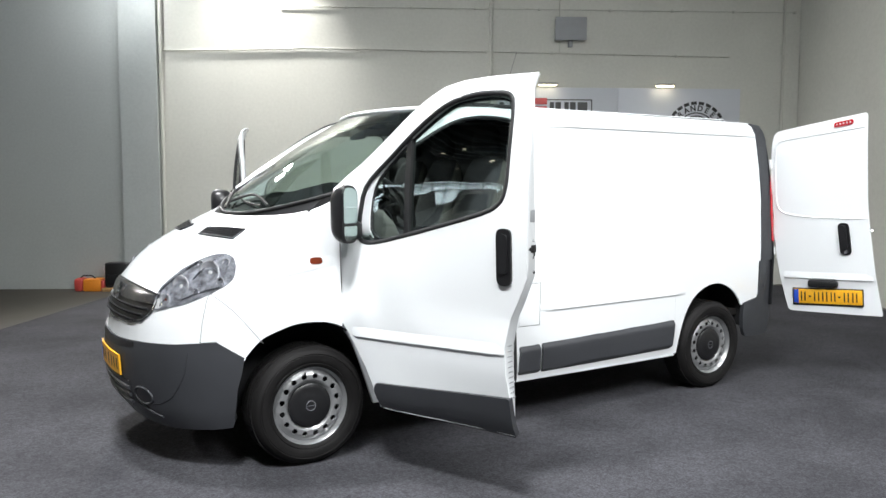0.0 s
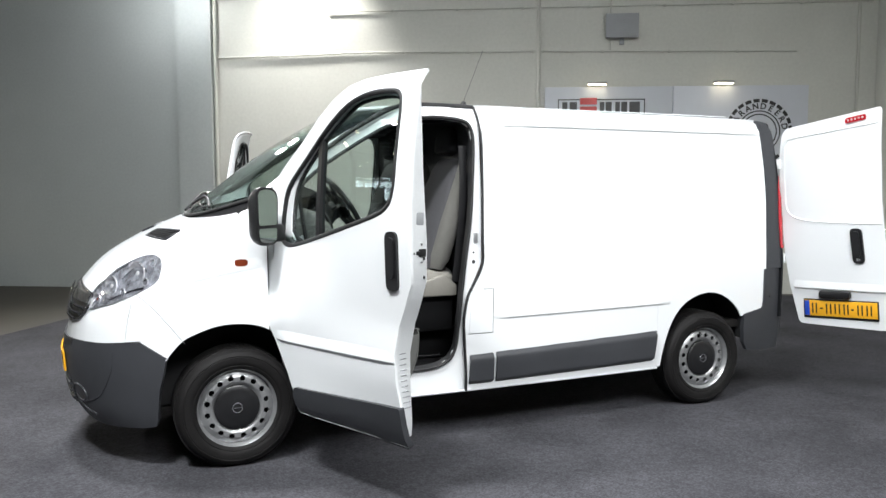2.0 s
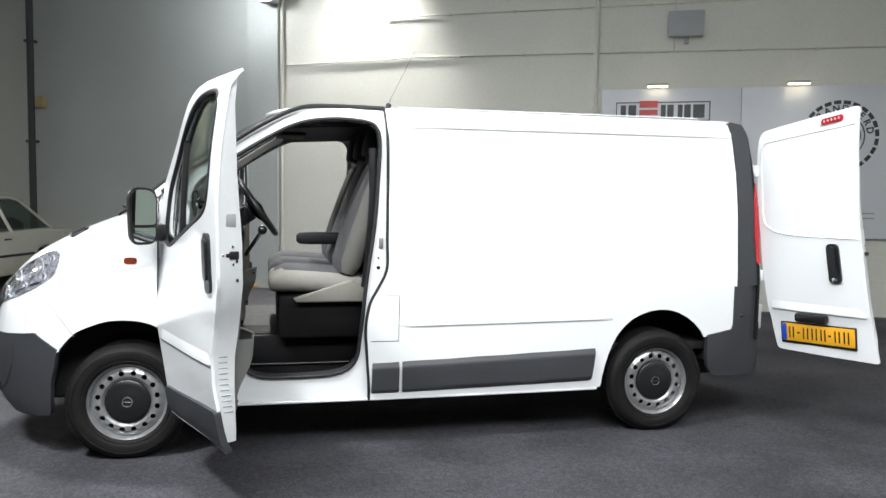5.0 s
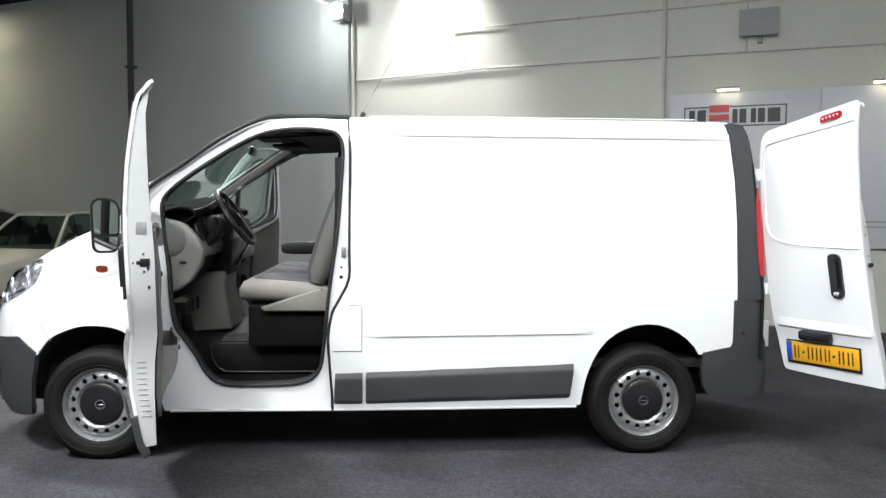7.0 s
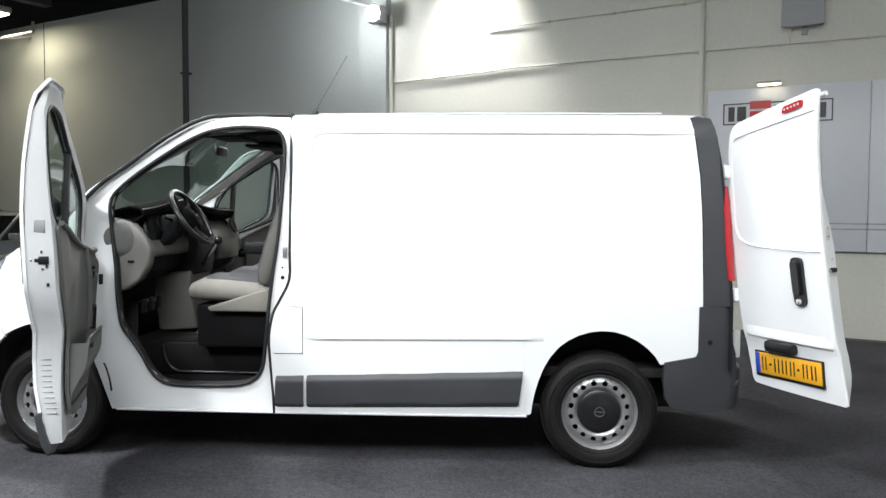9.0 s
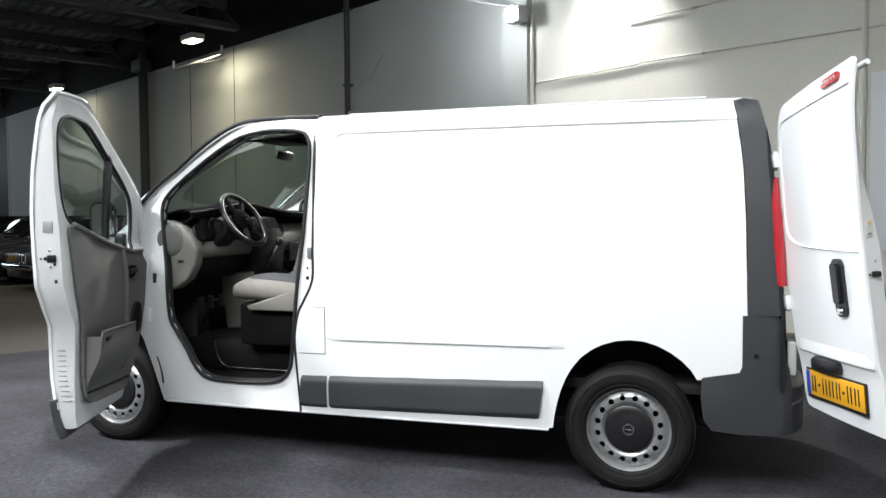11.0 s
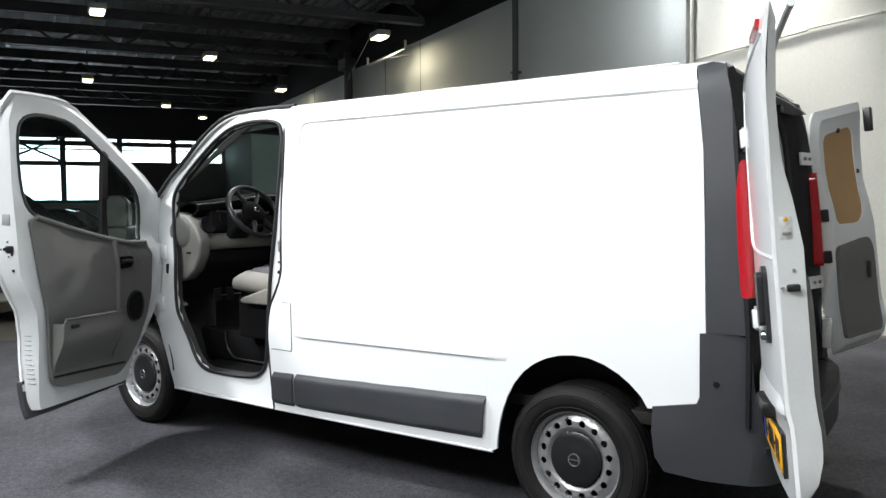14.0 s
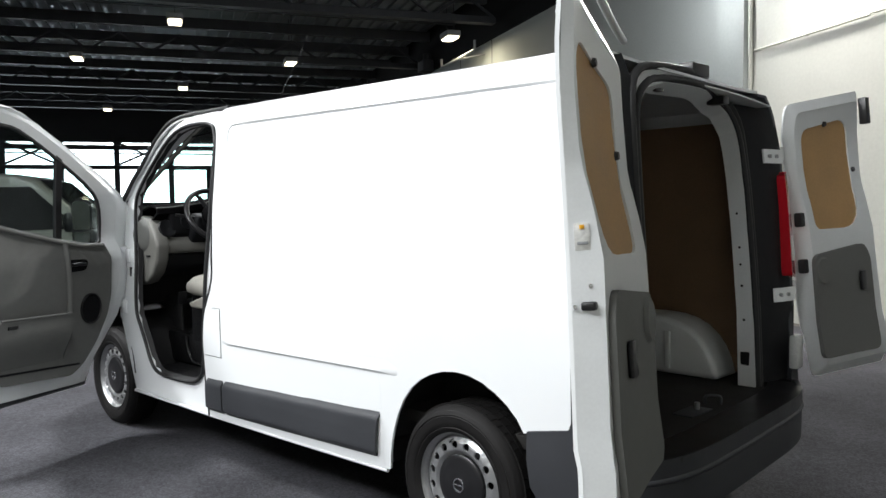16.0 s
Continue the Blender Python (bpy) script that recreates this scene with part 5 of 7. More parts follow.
    ledge("pressed_line", lambda u, v, proud: F(-proud)(u, v), [(x, 0.660 + 0.03 * (x - 0.3)) for x in np.linspace(0.31, 1.275, 20)], WHITE, door, 0.010, 0.05, 0.013)
    # hinges
    for z in (0.80, 1.10):
        bm = bmesh.new()
        box_bm(bm, (-0.06, -0.03, z - 0.04), (0.05, 0.03, z + 0.04), 0.008)
        part("hinge", bm, JAMB, door)
    # mirror: body, main glass and wide-angle glass
    y0 = half_width(0.3, 1.35)
    c = Vector((0.365, s * 1.022, 1.30)) - hinge
    m = Matrix.Translation(c) @ Matrix.Rotation(s * radians(-12), 4, "Z") @ Matrix.Scale(0.88, 4)
    mir = new("mirror")
    mir.parent, mir.matrix_basis = door, m
    tagged(mir, "black door mirror with two glasses")
    body = rounded([(-0.08, -0.17), (-0.086, 0.155), (0.084, 0.165), (0.075, -0.17)], [0.06, 0.085, 0.07, 0.05], 6)
    def shell(a, b):
        k = int(a * len(body)) % len(body)
        u, v = body[k]
        q = math.sin(b * math.pi / 2)
        f = math.cos(b * math.pi / 2) ** 0.6
        return (-0.11 * q + 0.03, s * u * f, v * f)
    grid_sheet("shell", shell, len(body), 8, BLACK, mir, outward=(-1, 0, 0))
    patch("shell_back", body, [], lambda u, v: Vector((0.03, s * u, v)), BLACK, mir, thick=0.01, outward=(1, 0, 0), du=1, dv=1)
    g1 = rounded([(-0.07, -0.055), (-0.074, 0.142), (0.072, 0.15), (0.066, -0.055)], [0.02, 0.07, 0.055, 0.02], 5)
    g2 = rounded([(-0.064, -0.155), (-0.07, -0.072), (0.066, -0.072), (0.06, -0.155)], [0.04, 0.015, 0.015, 0.035], 5)
    for g in (g1, g2):
        patch("mirror_glass", g, [], lambda u, v: Vector((0.036 + 0.004 * (u * u + v * v) * 10, s * u, v)), MIRROR, mir, thick=0.004, outward=(1, 0, 0), du=0.04, dv=0.04)
    bm = bmesh.new()
    box_bm(bm, (-0.03, -0.13 if s > 0 else 0.06, -0.155), (0.035, -0.06 if s > 0 else 0.14, -0.05), 0.02)
    part("mirror_arm", bm, BLACK, mir)


for s in (-1, 1):
    cab_door(s)

# ---- cab interior ----
def extrude_y(name, profile, y0, y1, material, parent, label="", bevel=0.0):
    """A side profile in (x, z), stretched from y0 to y1."""
    n = len(profile)
    verts = [(x, y0, z) for x, z in profile] + [(x, y1, z) for x, z in profile]
    faces = [(i, (i + 1) % n, (i + 1) % n + n, i + n) for i in range(n)] + [tuple(range(n)), tuple(range(2 * n - 1, n - 1, -1))]
    me = bpy.data.meshes.new(name)
    me.from_pydata(verts, [], faces)
    bm = bmesh.new()
    bm.from_mesh(me)
    bmesh.ops.recalc_face_normals(bm, faces=bm.faces)
    if bevel:
        es = [e for e in bm.edges if len(e.link_faces) == 2 and e.calc_face_angle(0) > 0.6]
        bmesh.ops.bevel(bm, geom=es, offset=bevel, segments=3, profile=0.5, affect="EDGES")
    bm.to_mesh(me)
    bm.free()
    return link_mesh(name, me, material, parent, label, 40)


FLOORMAT = mat("ribbed_floor_mat", (0.005, 0.005, 0.0055), 0.6, vary=0.25, scale=30, fine=300, bump=0.4, spec=0.14)
box("cab_floor", (0.30, -0.64, 0.44), (1.37, 0.64, 0.625), FLOORMAT, van, 0.012, "black rubber cab floor")
for s in (-1, 1):
    box("step", (0.50, s * 0.66, 0.40), (1.30, s * 0.87, 0.445), FLOORMAT, van, 0.01, "black plastic entry step")
    tube("step_frame", smooth_path([(0.56, s * 0.648, 0.615), (0.575, s * 0.648, 0.53), (0.63, s * 0.648, 0.465), (0.74, s * 0.648, 0.455), (1.25, s * 0.648, 0.455)], 4), 0.008, BLACK, van)
box("firewall", (0.12, -0.86, 0.80), (0.16, 0.86, 1.30), DARK, van, 0.01)
bm = bmesh.new()
for k in range(9):
    box_bm(bm, (0.50, -0.60 + 0.035 * k, 0.624), (0.95, -0.582 + 0.035 * k, 0.632), 0.002)
part("floor_ribs", bm, FLOORMAT, van)
# dashboard
dash = new("dashboard")
dash.parent = van
tagged(dash, "light and dark grey moulded dashboard")
for y0, y1 in ((-0.83, -0.745), (0.745, 0.83)):
    extrude_y("end_panel", [(0.18, 1.34), (0.36, 1.37), (0.46, 1.34), (0.53, 1.27), (0.572, 1.185), (0.555, 1.10), (0.50, 1.01), (0.42, 0.955), (0.30, 0.93), (0.20, 1.0)], y0, y1, DASHLIGHT, dash, "light grey dashboard end panel", 0.018)
extrude_y("middle_dash", [(0.18, 1.34), (0.36, 1.36), (0.45, 1.33), (0.515, 1.265), (0.545, 1.185), (0.53, 1.135), (0.30, 1.12), (0.20, 1.15)], -0.744, 0.744, DASHLIGHT, dash, "light grey dashboard", 0.02)
extrude_y("knee_panel", [(0.20, 1.15), (0.50, 1.13), (0.48, 1.05), (0.40, 0.99), (0.28, 0.98), (0.20, 1.05)], -0.743, 0.743, DASHDARK, dash, "dark grey knee panel", 0.015)
def dash_top(a, b):
    """From the windscreen to the hooded rear edge, highest before the driver."""
    y = lerp(-0.80, 0.80, a)
    crest = 1.425 + 0.068 * math.exp(-((y + 0.2) / 0.42) ** 2)
    x = table(b, (0, 0.45, 0.7, 0.82, 0.9, 0.95, 1.0), (0.03, 0.28, 0.43, 0.49, 0.515, 0.515, 0.44))
    z = table(b, (0, 0.45, 0.7, 0.82, 0.9, 0.95, 1.0), (1.325, crest - 0.035, crest, crest - 0.006, crest - 0.03, crest - 0.055, crest - 0.10))
    return (x + 0.03 * math.exp(-((y + 0.5) / 0.25) ** 2) * b, y, z)


grid_sheet("dash_top", dash_top, 28, 20, DASHTOP, dash, "black domed dashboard top", thick=0.012)
# Grey tube that draws the thin highlight along the black dash edge.
tube("dash_edge_highlight", [Vector(dash_top(k / 28, 0.87)) + Vector((0.002, 0, 0.003)) for k in range(29)], 0.004, TRIM, dash, seg=6)
extrude_y("instrument_panel", [(0.36, 1.43), (0.52, 1.40), (0.545, 1.26), (0.50, 1.20), (0.36, 1.22)], -0.72, -0.29, VENTBLACK, dash, "black instrument panel", 0.02)
for y, r in ((-0.61, 0.05), (-0.50, 0.06), (-0.39, 0.05)):
    lathe("dial", [(r, 0.004), (r * 0.95, 0.010), (r * 0.9, 0.004), (0.001, 0.003)], DASHDARK, dash, loc=Matrix.Translation((0.535, y, 1.33)) @ Vector((0.95, 0, 0.2)).to_track_quat("Y", "Z").to_matrix().to_4x4(), seg=20)
extrude_y("console_fascia", [(0.38, 1.40), (0.53, 1.38), (0.60, 1.20), (0.58, 1.0), (0.46, 0.95)], -0.18, 0.16, DASHDARK, dash, "dark centre stack", 0.015)
extrude_y("console", [(0.30, 1.0), (0.56, 1.02), (0.55, 0.9), (0.60, 0.64), (0.34, 0.62)], -0.20, 0.18, DASHLIGHT, dash, "light grey lower console", 0.02)
for y in (-0.74, -0.23, 0.2, 0.74):
    lathe("air_vent", [(0.001, 0.004), (0.04, 0.008), (0.052, 0.012), (0.058, 0)], DASHDARK, dash, loc=Matrix.Translation((0.525, y, 1.29)) @ Vector((0.85, 0, 0.35)).to_track_quat("Y", "Z").to_matrix().to_4x4(), seg=20)
for s in (-1, 1):
    lathe("end_vent", [(0.001, 0.022), (0.05, 0.024), (0.085, 0.014), (0.1, 0)], TRIM, dash, loc=Matrix.Translation((0.40, s * 0.83, 1.25)) @ Vector((0.25, s, 0)).to_track_quat("Y", "Z").to_matrix().to_4x4(), seg=24)
    box("end_slot", (0.44, s * 0.833 - 0.006, 1.115), (0.475, s * 0.833 + 0.006, 1.127), BLACK, dash, 0.002)
box("glove_box", (0.545, 0.30, 1.06), (0.572, 0.74, 1.2), DASHLIGHT, dash, 0.012)
box("radio", (0.565, -0.12, 1.22), (0.592, 0.10, 1.30), BLACK, dash, 0.006)
# steering wheel
tilt = Matrix.Translation((0.685, -0.50, 1.368)) @ Vector((0.83, 0, 0.56)).to_track_quat("Z", "X").to_matrix().to_4x4()
sw = new("steering_wheel")
sw.parent, sw.matrix_basis = van, tilt
tagged(sw, "black four-spoke steering wheel")
tube("rim", [(0.185 * math.cos(a), 0.185 * math.sin(a), 0) for a in np.linspace(0, 2 * math.pi, 40, endpoint=False)], 0.016, BLACK, sw, closed=True, seg=10)
bm = bmesh.new()
bmesh.ops.create_uvsphere(bm, u_segments=20, v_segments=10, radius=0.085, matrix=Matrix.Translation((0, 0, -0.01)) @ Matrix.Diagonal((1, 1, 0.42, 1)))
part("airbag_cover", bm, DASHTOP, sw)
lathe("badge", [(0.001, 0.004), (0.012, 0.004), (0.017, 0)], CHROME, sw, loc=Matrix.Translation((0, 0, 0.024)) @ Matrix.Rotation(math.pi / 2, 4, "X"), seg=16)
for a in (25, 155, 215, 325):
    w = radians(a)
    rod("spoke", (0.06 * math.cos(w), 0.06 * math.sin(w), -0.01), (0.178 * math.cos(w), 0.178 * math.sin(w), 0), 0.017, DASHDARK, sw, seg=8, r2=0.012)
rod("column", (0.645, -0.51, 1.35), (0.42, -0.51, 1.20), 0.055, DASHDARK, van, "dark steering column shroud", seg=16)
extrude_y("column_shroud", [(0.42, 1.33), (0.56, 1.39), (0.64, 1.36), (0.62, 1.27), (0.52, 1.18), (0.44, 1.17)], -0.60, -0.42, DASHDARK, van, "dark column shroud", 0.03)
rod("stalk", (0.60, -0.50, 1.335), (0.60, -0.72, 1.375), 0.009, BLACK, van)
rod("stalk", (0.60, -0.52, 1.335), (0.60, -0.31, 1.36), 0.009, BLACK, van)
rod("gear_stick", (0.60, -0.10, 1.05), (0.70, -0.11, 1.20), 0.012, CHROME, van)
bm = bmesh.new()
bmesh.ops.create_uvsphere(bm, u_segments=14, v_segments=10, radius=0.03, matrix=Matrix.Translation((0.71, -0.11, 1.215)))
part("gear_knob", bm, BLACK, van)
for y in (-0.60, -0.50, -0.38):
    box("pedal", (0.42, y - 0.03, 0.80), (0.435, y + 0.03, 0.88), BLACK, van, 0.006)


# seats
def loaf(name, sections, material, parent, label="", seg=20, power=3.2):
    """A soft body through stations of (x, y0, y1, z0, z1) or any centre and half sizes along a path."""
    verts, faces = [], []
    for c, e1, e2 in sections:
        for k in range(seg):
            a = 2 * math.pi * k / seg
            ca, sa = math.cos(a), math.sin(a)
            verts.append(Vector(c) + Vector(e1) * math.copysign(abs(ca) ** (2 / power), ca) + Vector(e2) * math.copysign(abs(sa) ** (2 / power), sa))
    n = len(sections)
    for i in range(n - 1):
        for k in range(seg):
            l = (k + 1) % seg
            faces.append((i * seg + k, i * seg + l, (i + 1) * seg + l, (i + 1) * seg + k))
    faces += [tuple(range(seg)), tuple((n - 1) * seg + k for k in range(seg))]
    return finish(name, verts, faces, material, parent, label, 50)


def seat(y, w, bolster, name="driver_seat"):
    st = new(name)
    st.parent = van
    tagged(st, "grey cloth seat with beige side bolsters")
    h = w / 2
    def cushion(off, e, inset):
        out = []
        for x, zc, hz, sc in ((0.745, 0.945, 0.02, 0.80), (0.76, 0.94, 0.055, 0.92), (0.82, 0.95, 0.072, 0.98), (1.0, 0.942, 0.07, 1), (1.2, 0.925, 0.07, 0.98), (1.29, 0.92, 0.06, 0.95)):
            out.append(((x + inset, y, zc + off), (0, h * sc * e, 0), (0, 0, hz)))
        return out
    loaf("cushion", cushion(0, 1, 0), bolster, st)
    loaf("cushion_centre", cushion(0.012, 0.76, 0.02), FABRIC, st, "dark grey cloth centre")
    def back(off, e):
        out = []
        for t, hx, sc in ((0.0, 0.05, 0.9), (0.06, 0.075, 1), (0.25, 0.078, 1.02), (0.45, 0.07, 1), (0.58, 0.06, 0.92), (0.64, 0.045, 0.78), (0.66, 0.02, 0.6)):
            c = Vector((1.20 + 0.21 * t / 0.66 - off, y, 0.99 + t))
            out.append((c, (0, h * sc * e, 0), Vector((hx, 0, -0.25 * hx))))
        return out
    loaf("backrest", back(0, 1), BOLSTER, st)
    loaf("backrest_centre", back(0.016, 0.87), FABRIC, st, "dark grey cloth centre")
    loaf("headrest", [((1.34 + 0.01 * k, y, 1.68 + 0.16 * t), (0, 0.13 * q, 0), (0.05 * q, 0, -0.01)) for k, (t, q) in enumerate(((0, 0.7), (0.1, 0.95), (0.5, 1), (0.85, 0.9), (1, 0.6)))], DASHDARK, st)
    box("seat_box", (0.80, y - h * 0.9, 0.62), (1.30, y + h * 0.9, 0.87), FLOORMAT, st, 0.02, "black plastic seat base")
    return st


seat(-0.52, 0.50, BEIGE)
seat(0.0, 0.44, FABRIC, "passenger_seat")
seat(0.46, 0.46, FABRIC, "passenger_seat")
extrude_y("seat_valance", [(0.88, 0.86), (1.22, 0.965), (1.30, 0.90), (1.30, 0.835), (0.90, 0.835)], -0.80, -0.765, BEIGE, van, "beige plastic seat valance", 0.01)
loaf("armrest", [((x, -0.225, 1.17), (0, 0.035 * q, 0), (0, 0, 0.04 * q)) for x, q in ((0.92, 0.5), (0.94, 0.9), (1.0, 1), (1.2, 1), (1.24, 0.8))], DASHDARK, van, "folded-down grey armrest")
tube("seat_belt", smooth_path([(1.33, -0.80, 1.72), (1.33, -0.81, 1.4), (1.31, -0.80, 1.1), (1.29, -0.79, 0.92)], 4), 0.022, BLACK, van, flat=0.15)
box("belt_buckle", (1.16, -0.27, 0.99), (1.2, -0.245, 1.06), BLACK, van, 0.006)
box("belt_button", (1.155, -0.268, 1.055), (1.195, -0.247, 1.066), REDLENS, van, 0.003)
grid_sheet("headlining", lambda a, b: (lerp(0.86, 1.37, b), lerp(-0.74, 0.74, a), lerp(1.875, 1.90, b) - 0.05 * abs(2 * a - 1) ** 4), 12, 5, DASHDARK, van, "dark cab headlining", thick=0.01, outward=(0, 0, -1))
for y in (-0.40, 0.40):
    box("sun_visor", (0.80, y - 0.22, 1.845), (1.0, y + 0.22, 1.865), DASHDARK, van, 0.008)
loaf("interior_mirror", [((0.70, y, 1.80), (0.0, 0, 0.032 * q), (0.012 * q, 0, 0)) for y, q in ((-0.11, 0.5), (-0.10, 0.9), (0, 1), (0.10, 0.9), (0.11, 0.5))], BLACK, van)
for s in (-1, 1):
    grid_sheet("pillar_trim", lambda a, b: screen_pt(s, b) + Vector((0.028 * a + 0.008, -s * 0.008 - s * 0.02 * (1 - a), -0.028 * a - 0.01)), 3, 10, DASHLIGHT, van, "light grey pillar trim", thick=0.012, outward=(0.5, -s, -0.5))
    # striker and bolts on the door pillar
    p = flank(s, 0.028)(1.365, 1.185)
    box("striker", p - Vector((0.012, 0.008, 0.03)), p + Vector((0.012, 0.008, 0.03)), STEEL, van, 0.004, "steel door striker")
    for x, z, r in ((1.352, 1.045, 0.011), (1.352, 1.10, 0.006)):
        p = flank(s, 0.03)(x, z)
        lathe("pillar_bolt", [(0.001, 0.006), (r * 0.8, 0.005), (r, 0)], BLACK, van, loc=Matrix.Translation(p) @ Vector((0, s, 0)).to_track_quat("Y", "Z").to_matrix().to_4x4(), seg=12)
    for z in (0.80, 1.12):
        p = flank(s, 0.04)(0.25, z)
        box("hinge_plate", p - Vector((0.05, 0.02, 0.045)), p + Vector((0.03, 0.015, 0.045)), WHITE, van, 0.006)
    p = flank(s, 0.03)(0.30, 1.02)
    box("door_check", p - Vector((0.012, 0.006, 0.03)), p + Vector((0.012, 0.006, 0.03)), BLACK, van, 0.004)
# scuttle and wipers
grid_sheet("scuttle", lambda a, b: screen_pt(lerp(-0.93, 0.93, a), -0.12 * (1 - b), -0.004) + Vector((0, 0, -0.02 * (1 - b))), 20, 2, BLACK, van, "black scuttle panel")
for y0, y1 in ((-0.45, 0.15), (0.12, 0.62)):
    a, b, c = screen_pt(y0 / 0.84, 0.0, 0.03), screen_pt(lerp(y0, y1, 0.5) / 0.84, 0.10, 0.035), screen_pt(y1 / 0.84, 0.05, 0.03)
    w = tube("wiper", smooth_path([a, b, c], 5), 0.008, RUBBER, van, "black wiper")
    tube("blade", [screen_pt(lerp(y0 + 0.1, y1 + 0.02, t) / 0.84, 0.03 + 0.08 * t, 0.016) for t in np.linspace(0, 1, 6)], 0.006, RUBBER, w)

# inner wheel boxes in the cargo room
for s in (1,):
    prof = [(3.085 - 0.415 * math.copysign(abs(math.cos(w)) ** 0.72, math.cos(w)), 0.36 + 0.485 * math.sin(w) ** 0.72) for w in np.linspace(0.28, math.pi - 0.28, 15)]
    wb = extrude_y("wheel_box", prof, -0.561 if s < 0 else 0.545, -0.545 if s < 0 else 0.79, JAMB, van, "painted inner wheel box", 0.03)
    for x in (2.9, 3.06, 3.22):
        box("rib", (x - 0.016, s * 0.545 - 0.008, 0.58), (x + 0.016, s * 0.545 + 0.008, 0.77), JAMB, wb, 0.006)

# ---- hall structure ----
slab("floor", -60, 26, -40, 2, -0.2, 0, CONCRETE, "brownish grey worn concrete hall floor", "floor")
edge = [(0.50, 6.88), (-1.50, 3.96), (-6.98, -4.04), (-10.3, -8.9), (0.49, -13.3), (8.8, 2.47)]
n = len(edge)
carpet = finish("carpet", [(x, y, z) for z in (0.0005, 0.006) for x, y in edge], [tuple(range(n))[::-1], tuple(range(n, 2 * n))] + [(k, (k + 1) % n, (k + 1) % n + n, k + n) for k in range(n)], CARPET, None)
tagged(carpet, "dark grey needle-felt carpet laid on the hall floor", "carpet", kind="structure")
# Dark slab added in place of the dark background past the wall panels.
slab("wall_north_end", -32, -26.2, 0, 0.3, 0, 5.2, CEILDARK, "dark slab added at the far end of the hall wall", "wall")
wall_n = slab("wall_north", -26.2, -0.5, 0, 0.3, 0, 5.2, WALLGREY, "grey concrete panel wall of the hall", "wall")
wall_e = slab("wall_east", 0.0, 9.1, 0, 0.3, 0, 6.4, WALLPAINT, "cream painted block wall behind the van", "wall")
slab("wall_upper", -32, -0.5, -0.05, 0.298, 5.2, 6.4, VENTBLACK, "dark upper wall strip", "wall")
slab("wall_end", 9.1, 9.4, -24, 0.3, 0, 6.4, WALLPAINT, "cream painted end wall", "wall")
slab("wall_south", -32, 9.4, -24.3, -24, 0, 6.4, WALLGREY, "grey far side wall of the hall", "wall")
slab("column", -0.5, 0.0, -0.12, 0.3, 0, 6.4, WALLGREY, "pale grey concrete column in the hall wall", "column")
slab("ceiling", -32, 9.4, -24, 0.3, 6.4, 6.6, DECK, "dark corrugated steel roof deck of the hall", "ceiling")


def hall_part(name, lo, hi, material, parent=None, bevel=0.0, label=""):
    bm = bmesh.new()
    box_bm(bm, lo, hi, bevel)
    return part(name, bm, material, parent, label)


def hall_thing(name, label, category, group="", kind=""):
    return thing(name, label, category, HALL, group, kind)


# joints of the wall panels and courses of the block wall
for hx in (-8.75, -10.9, -17.0, -21.5, -26.0):
    hall_part("panel_joint", (hx - 0.012, -0.006, 0), (hx + 0.012, 0.01, 5.2), CEILDARK, wall_n)
for z in np.arange(0.42, 6.3, 0.6):
    hall_part("course_joint", (0.06, -0.0008, z - 0.003), (9.1, 0.01, z + 0.003), WALLPAINT, wall_e)
pipe_t = hall_thing("drain_pipe", "dark grey vertical drain pipe on the hall wall", "pipe", "drain pipes")
rod("pipe", (-4.4, -0.09, 0), (-4.4, -0.09, 5.7), 0.055, CEILDARK, pipe_t, seg=12)
for z in (0.6, 2.2, 3.8, 5.2):
    hall_part("clamp", (-4.47, -0.15, z - 0.02), (-4.33, 0, z + 0.02), CEILDARK, pipe_t, 0.004)
p2 = hall_thing("drain_pipe", "thick dark drain pipe on the hall wall", "pipe", "drain pipes")
rod("pipe", (-13.3, -0.15, 0), (-13.3, -0.15, 5.7), 0.12, CEILDARK, p2, seg=12)
hall_part("hopper", (-13.6, -0.35, 5.2), (-13.0, 0, 5.5), CEILDARK, p2, 0.03)
yb = hall_thing("call_box", "small yellowish box on the hall wall", "box")
hall_part("case", (-4.34, -0.09, 2.74), (-4.17, 0, 2.92), mat("ochre_plastic", (0.35, 0.28, 0.14), 0.5), yb, 0.012)
hall_part("lid", (-4.32, -0.1, 2.76), (-4.19, -0.088, 2.9), mat("ochre_lid", (0.38, 0.31, 0.17), 0.5), yb, 0.008)
CREAM = mat("cream_conduit", (0.5, 0.5, 0.45), 0.5, vary=0.05)


def conduit(pts, r=0.011, label="cream painted cable conduit on the wall"):
    c = hall_thing("conduit", label, "conduit", "wall conduits")
    tube("pipe", pts, r, CREAM, c, seg=8)
    for a, b in zip(pts[:-1], pts[1:]):
        a, b = Vector(a), Vector(b)
        for k in range(1, int((b - a).length / 0.9) + 1):
            q = a + (b - a) * k * 0.9 / (b - a).length
            hall_part("clip", q - Vector((0.018, 0.016, 0.018)), q + Vector((0.018, 0.02, 0.018)), CREAM, c, 0.003)


conduit([(0.05, -0.02, 3.30), (1.83, -0.02, 3.34)], 0.012)
conduit([(1.83, -0.02, 3.355), (4.57, -0.02, 3.335), (8.05, -0.02, 3.30)])
conduit([(1.68, -0.02, 3.92), (5.4, -0.02, 3.93), (9.0, -0.02, 3.94)], 0.008)
conduit([(5.58, -0.02, 3.34), (5.58, -0.02, 6.3)])
conduit([(4.6, -0.02, 0.05), (4.6, -0.02, 6.3)], 0.03, "cream vertical trunking on the block wall")
conduit([(0.04, -0.05, 0.05), (0.04, -0.05, 4.3)], 0.028, "cream vertical pipe beside the column")
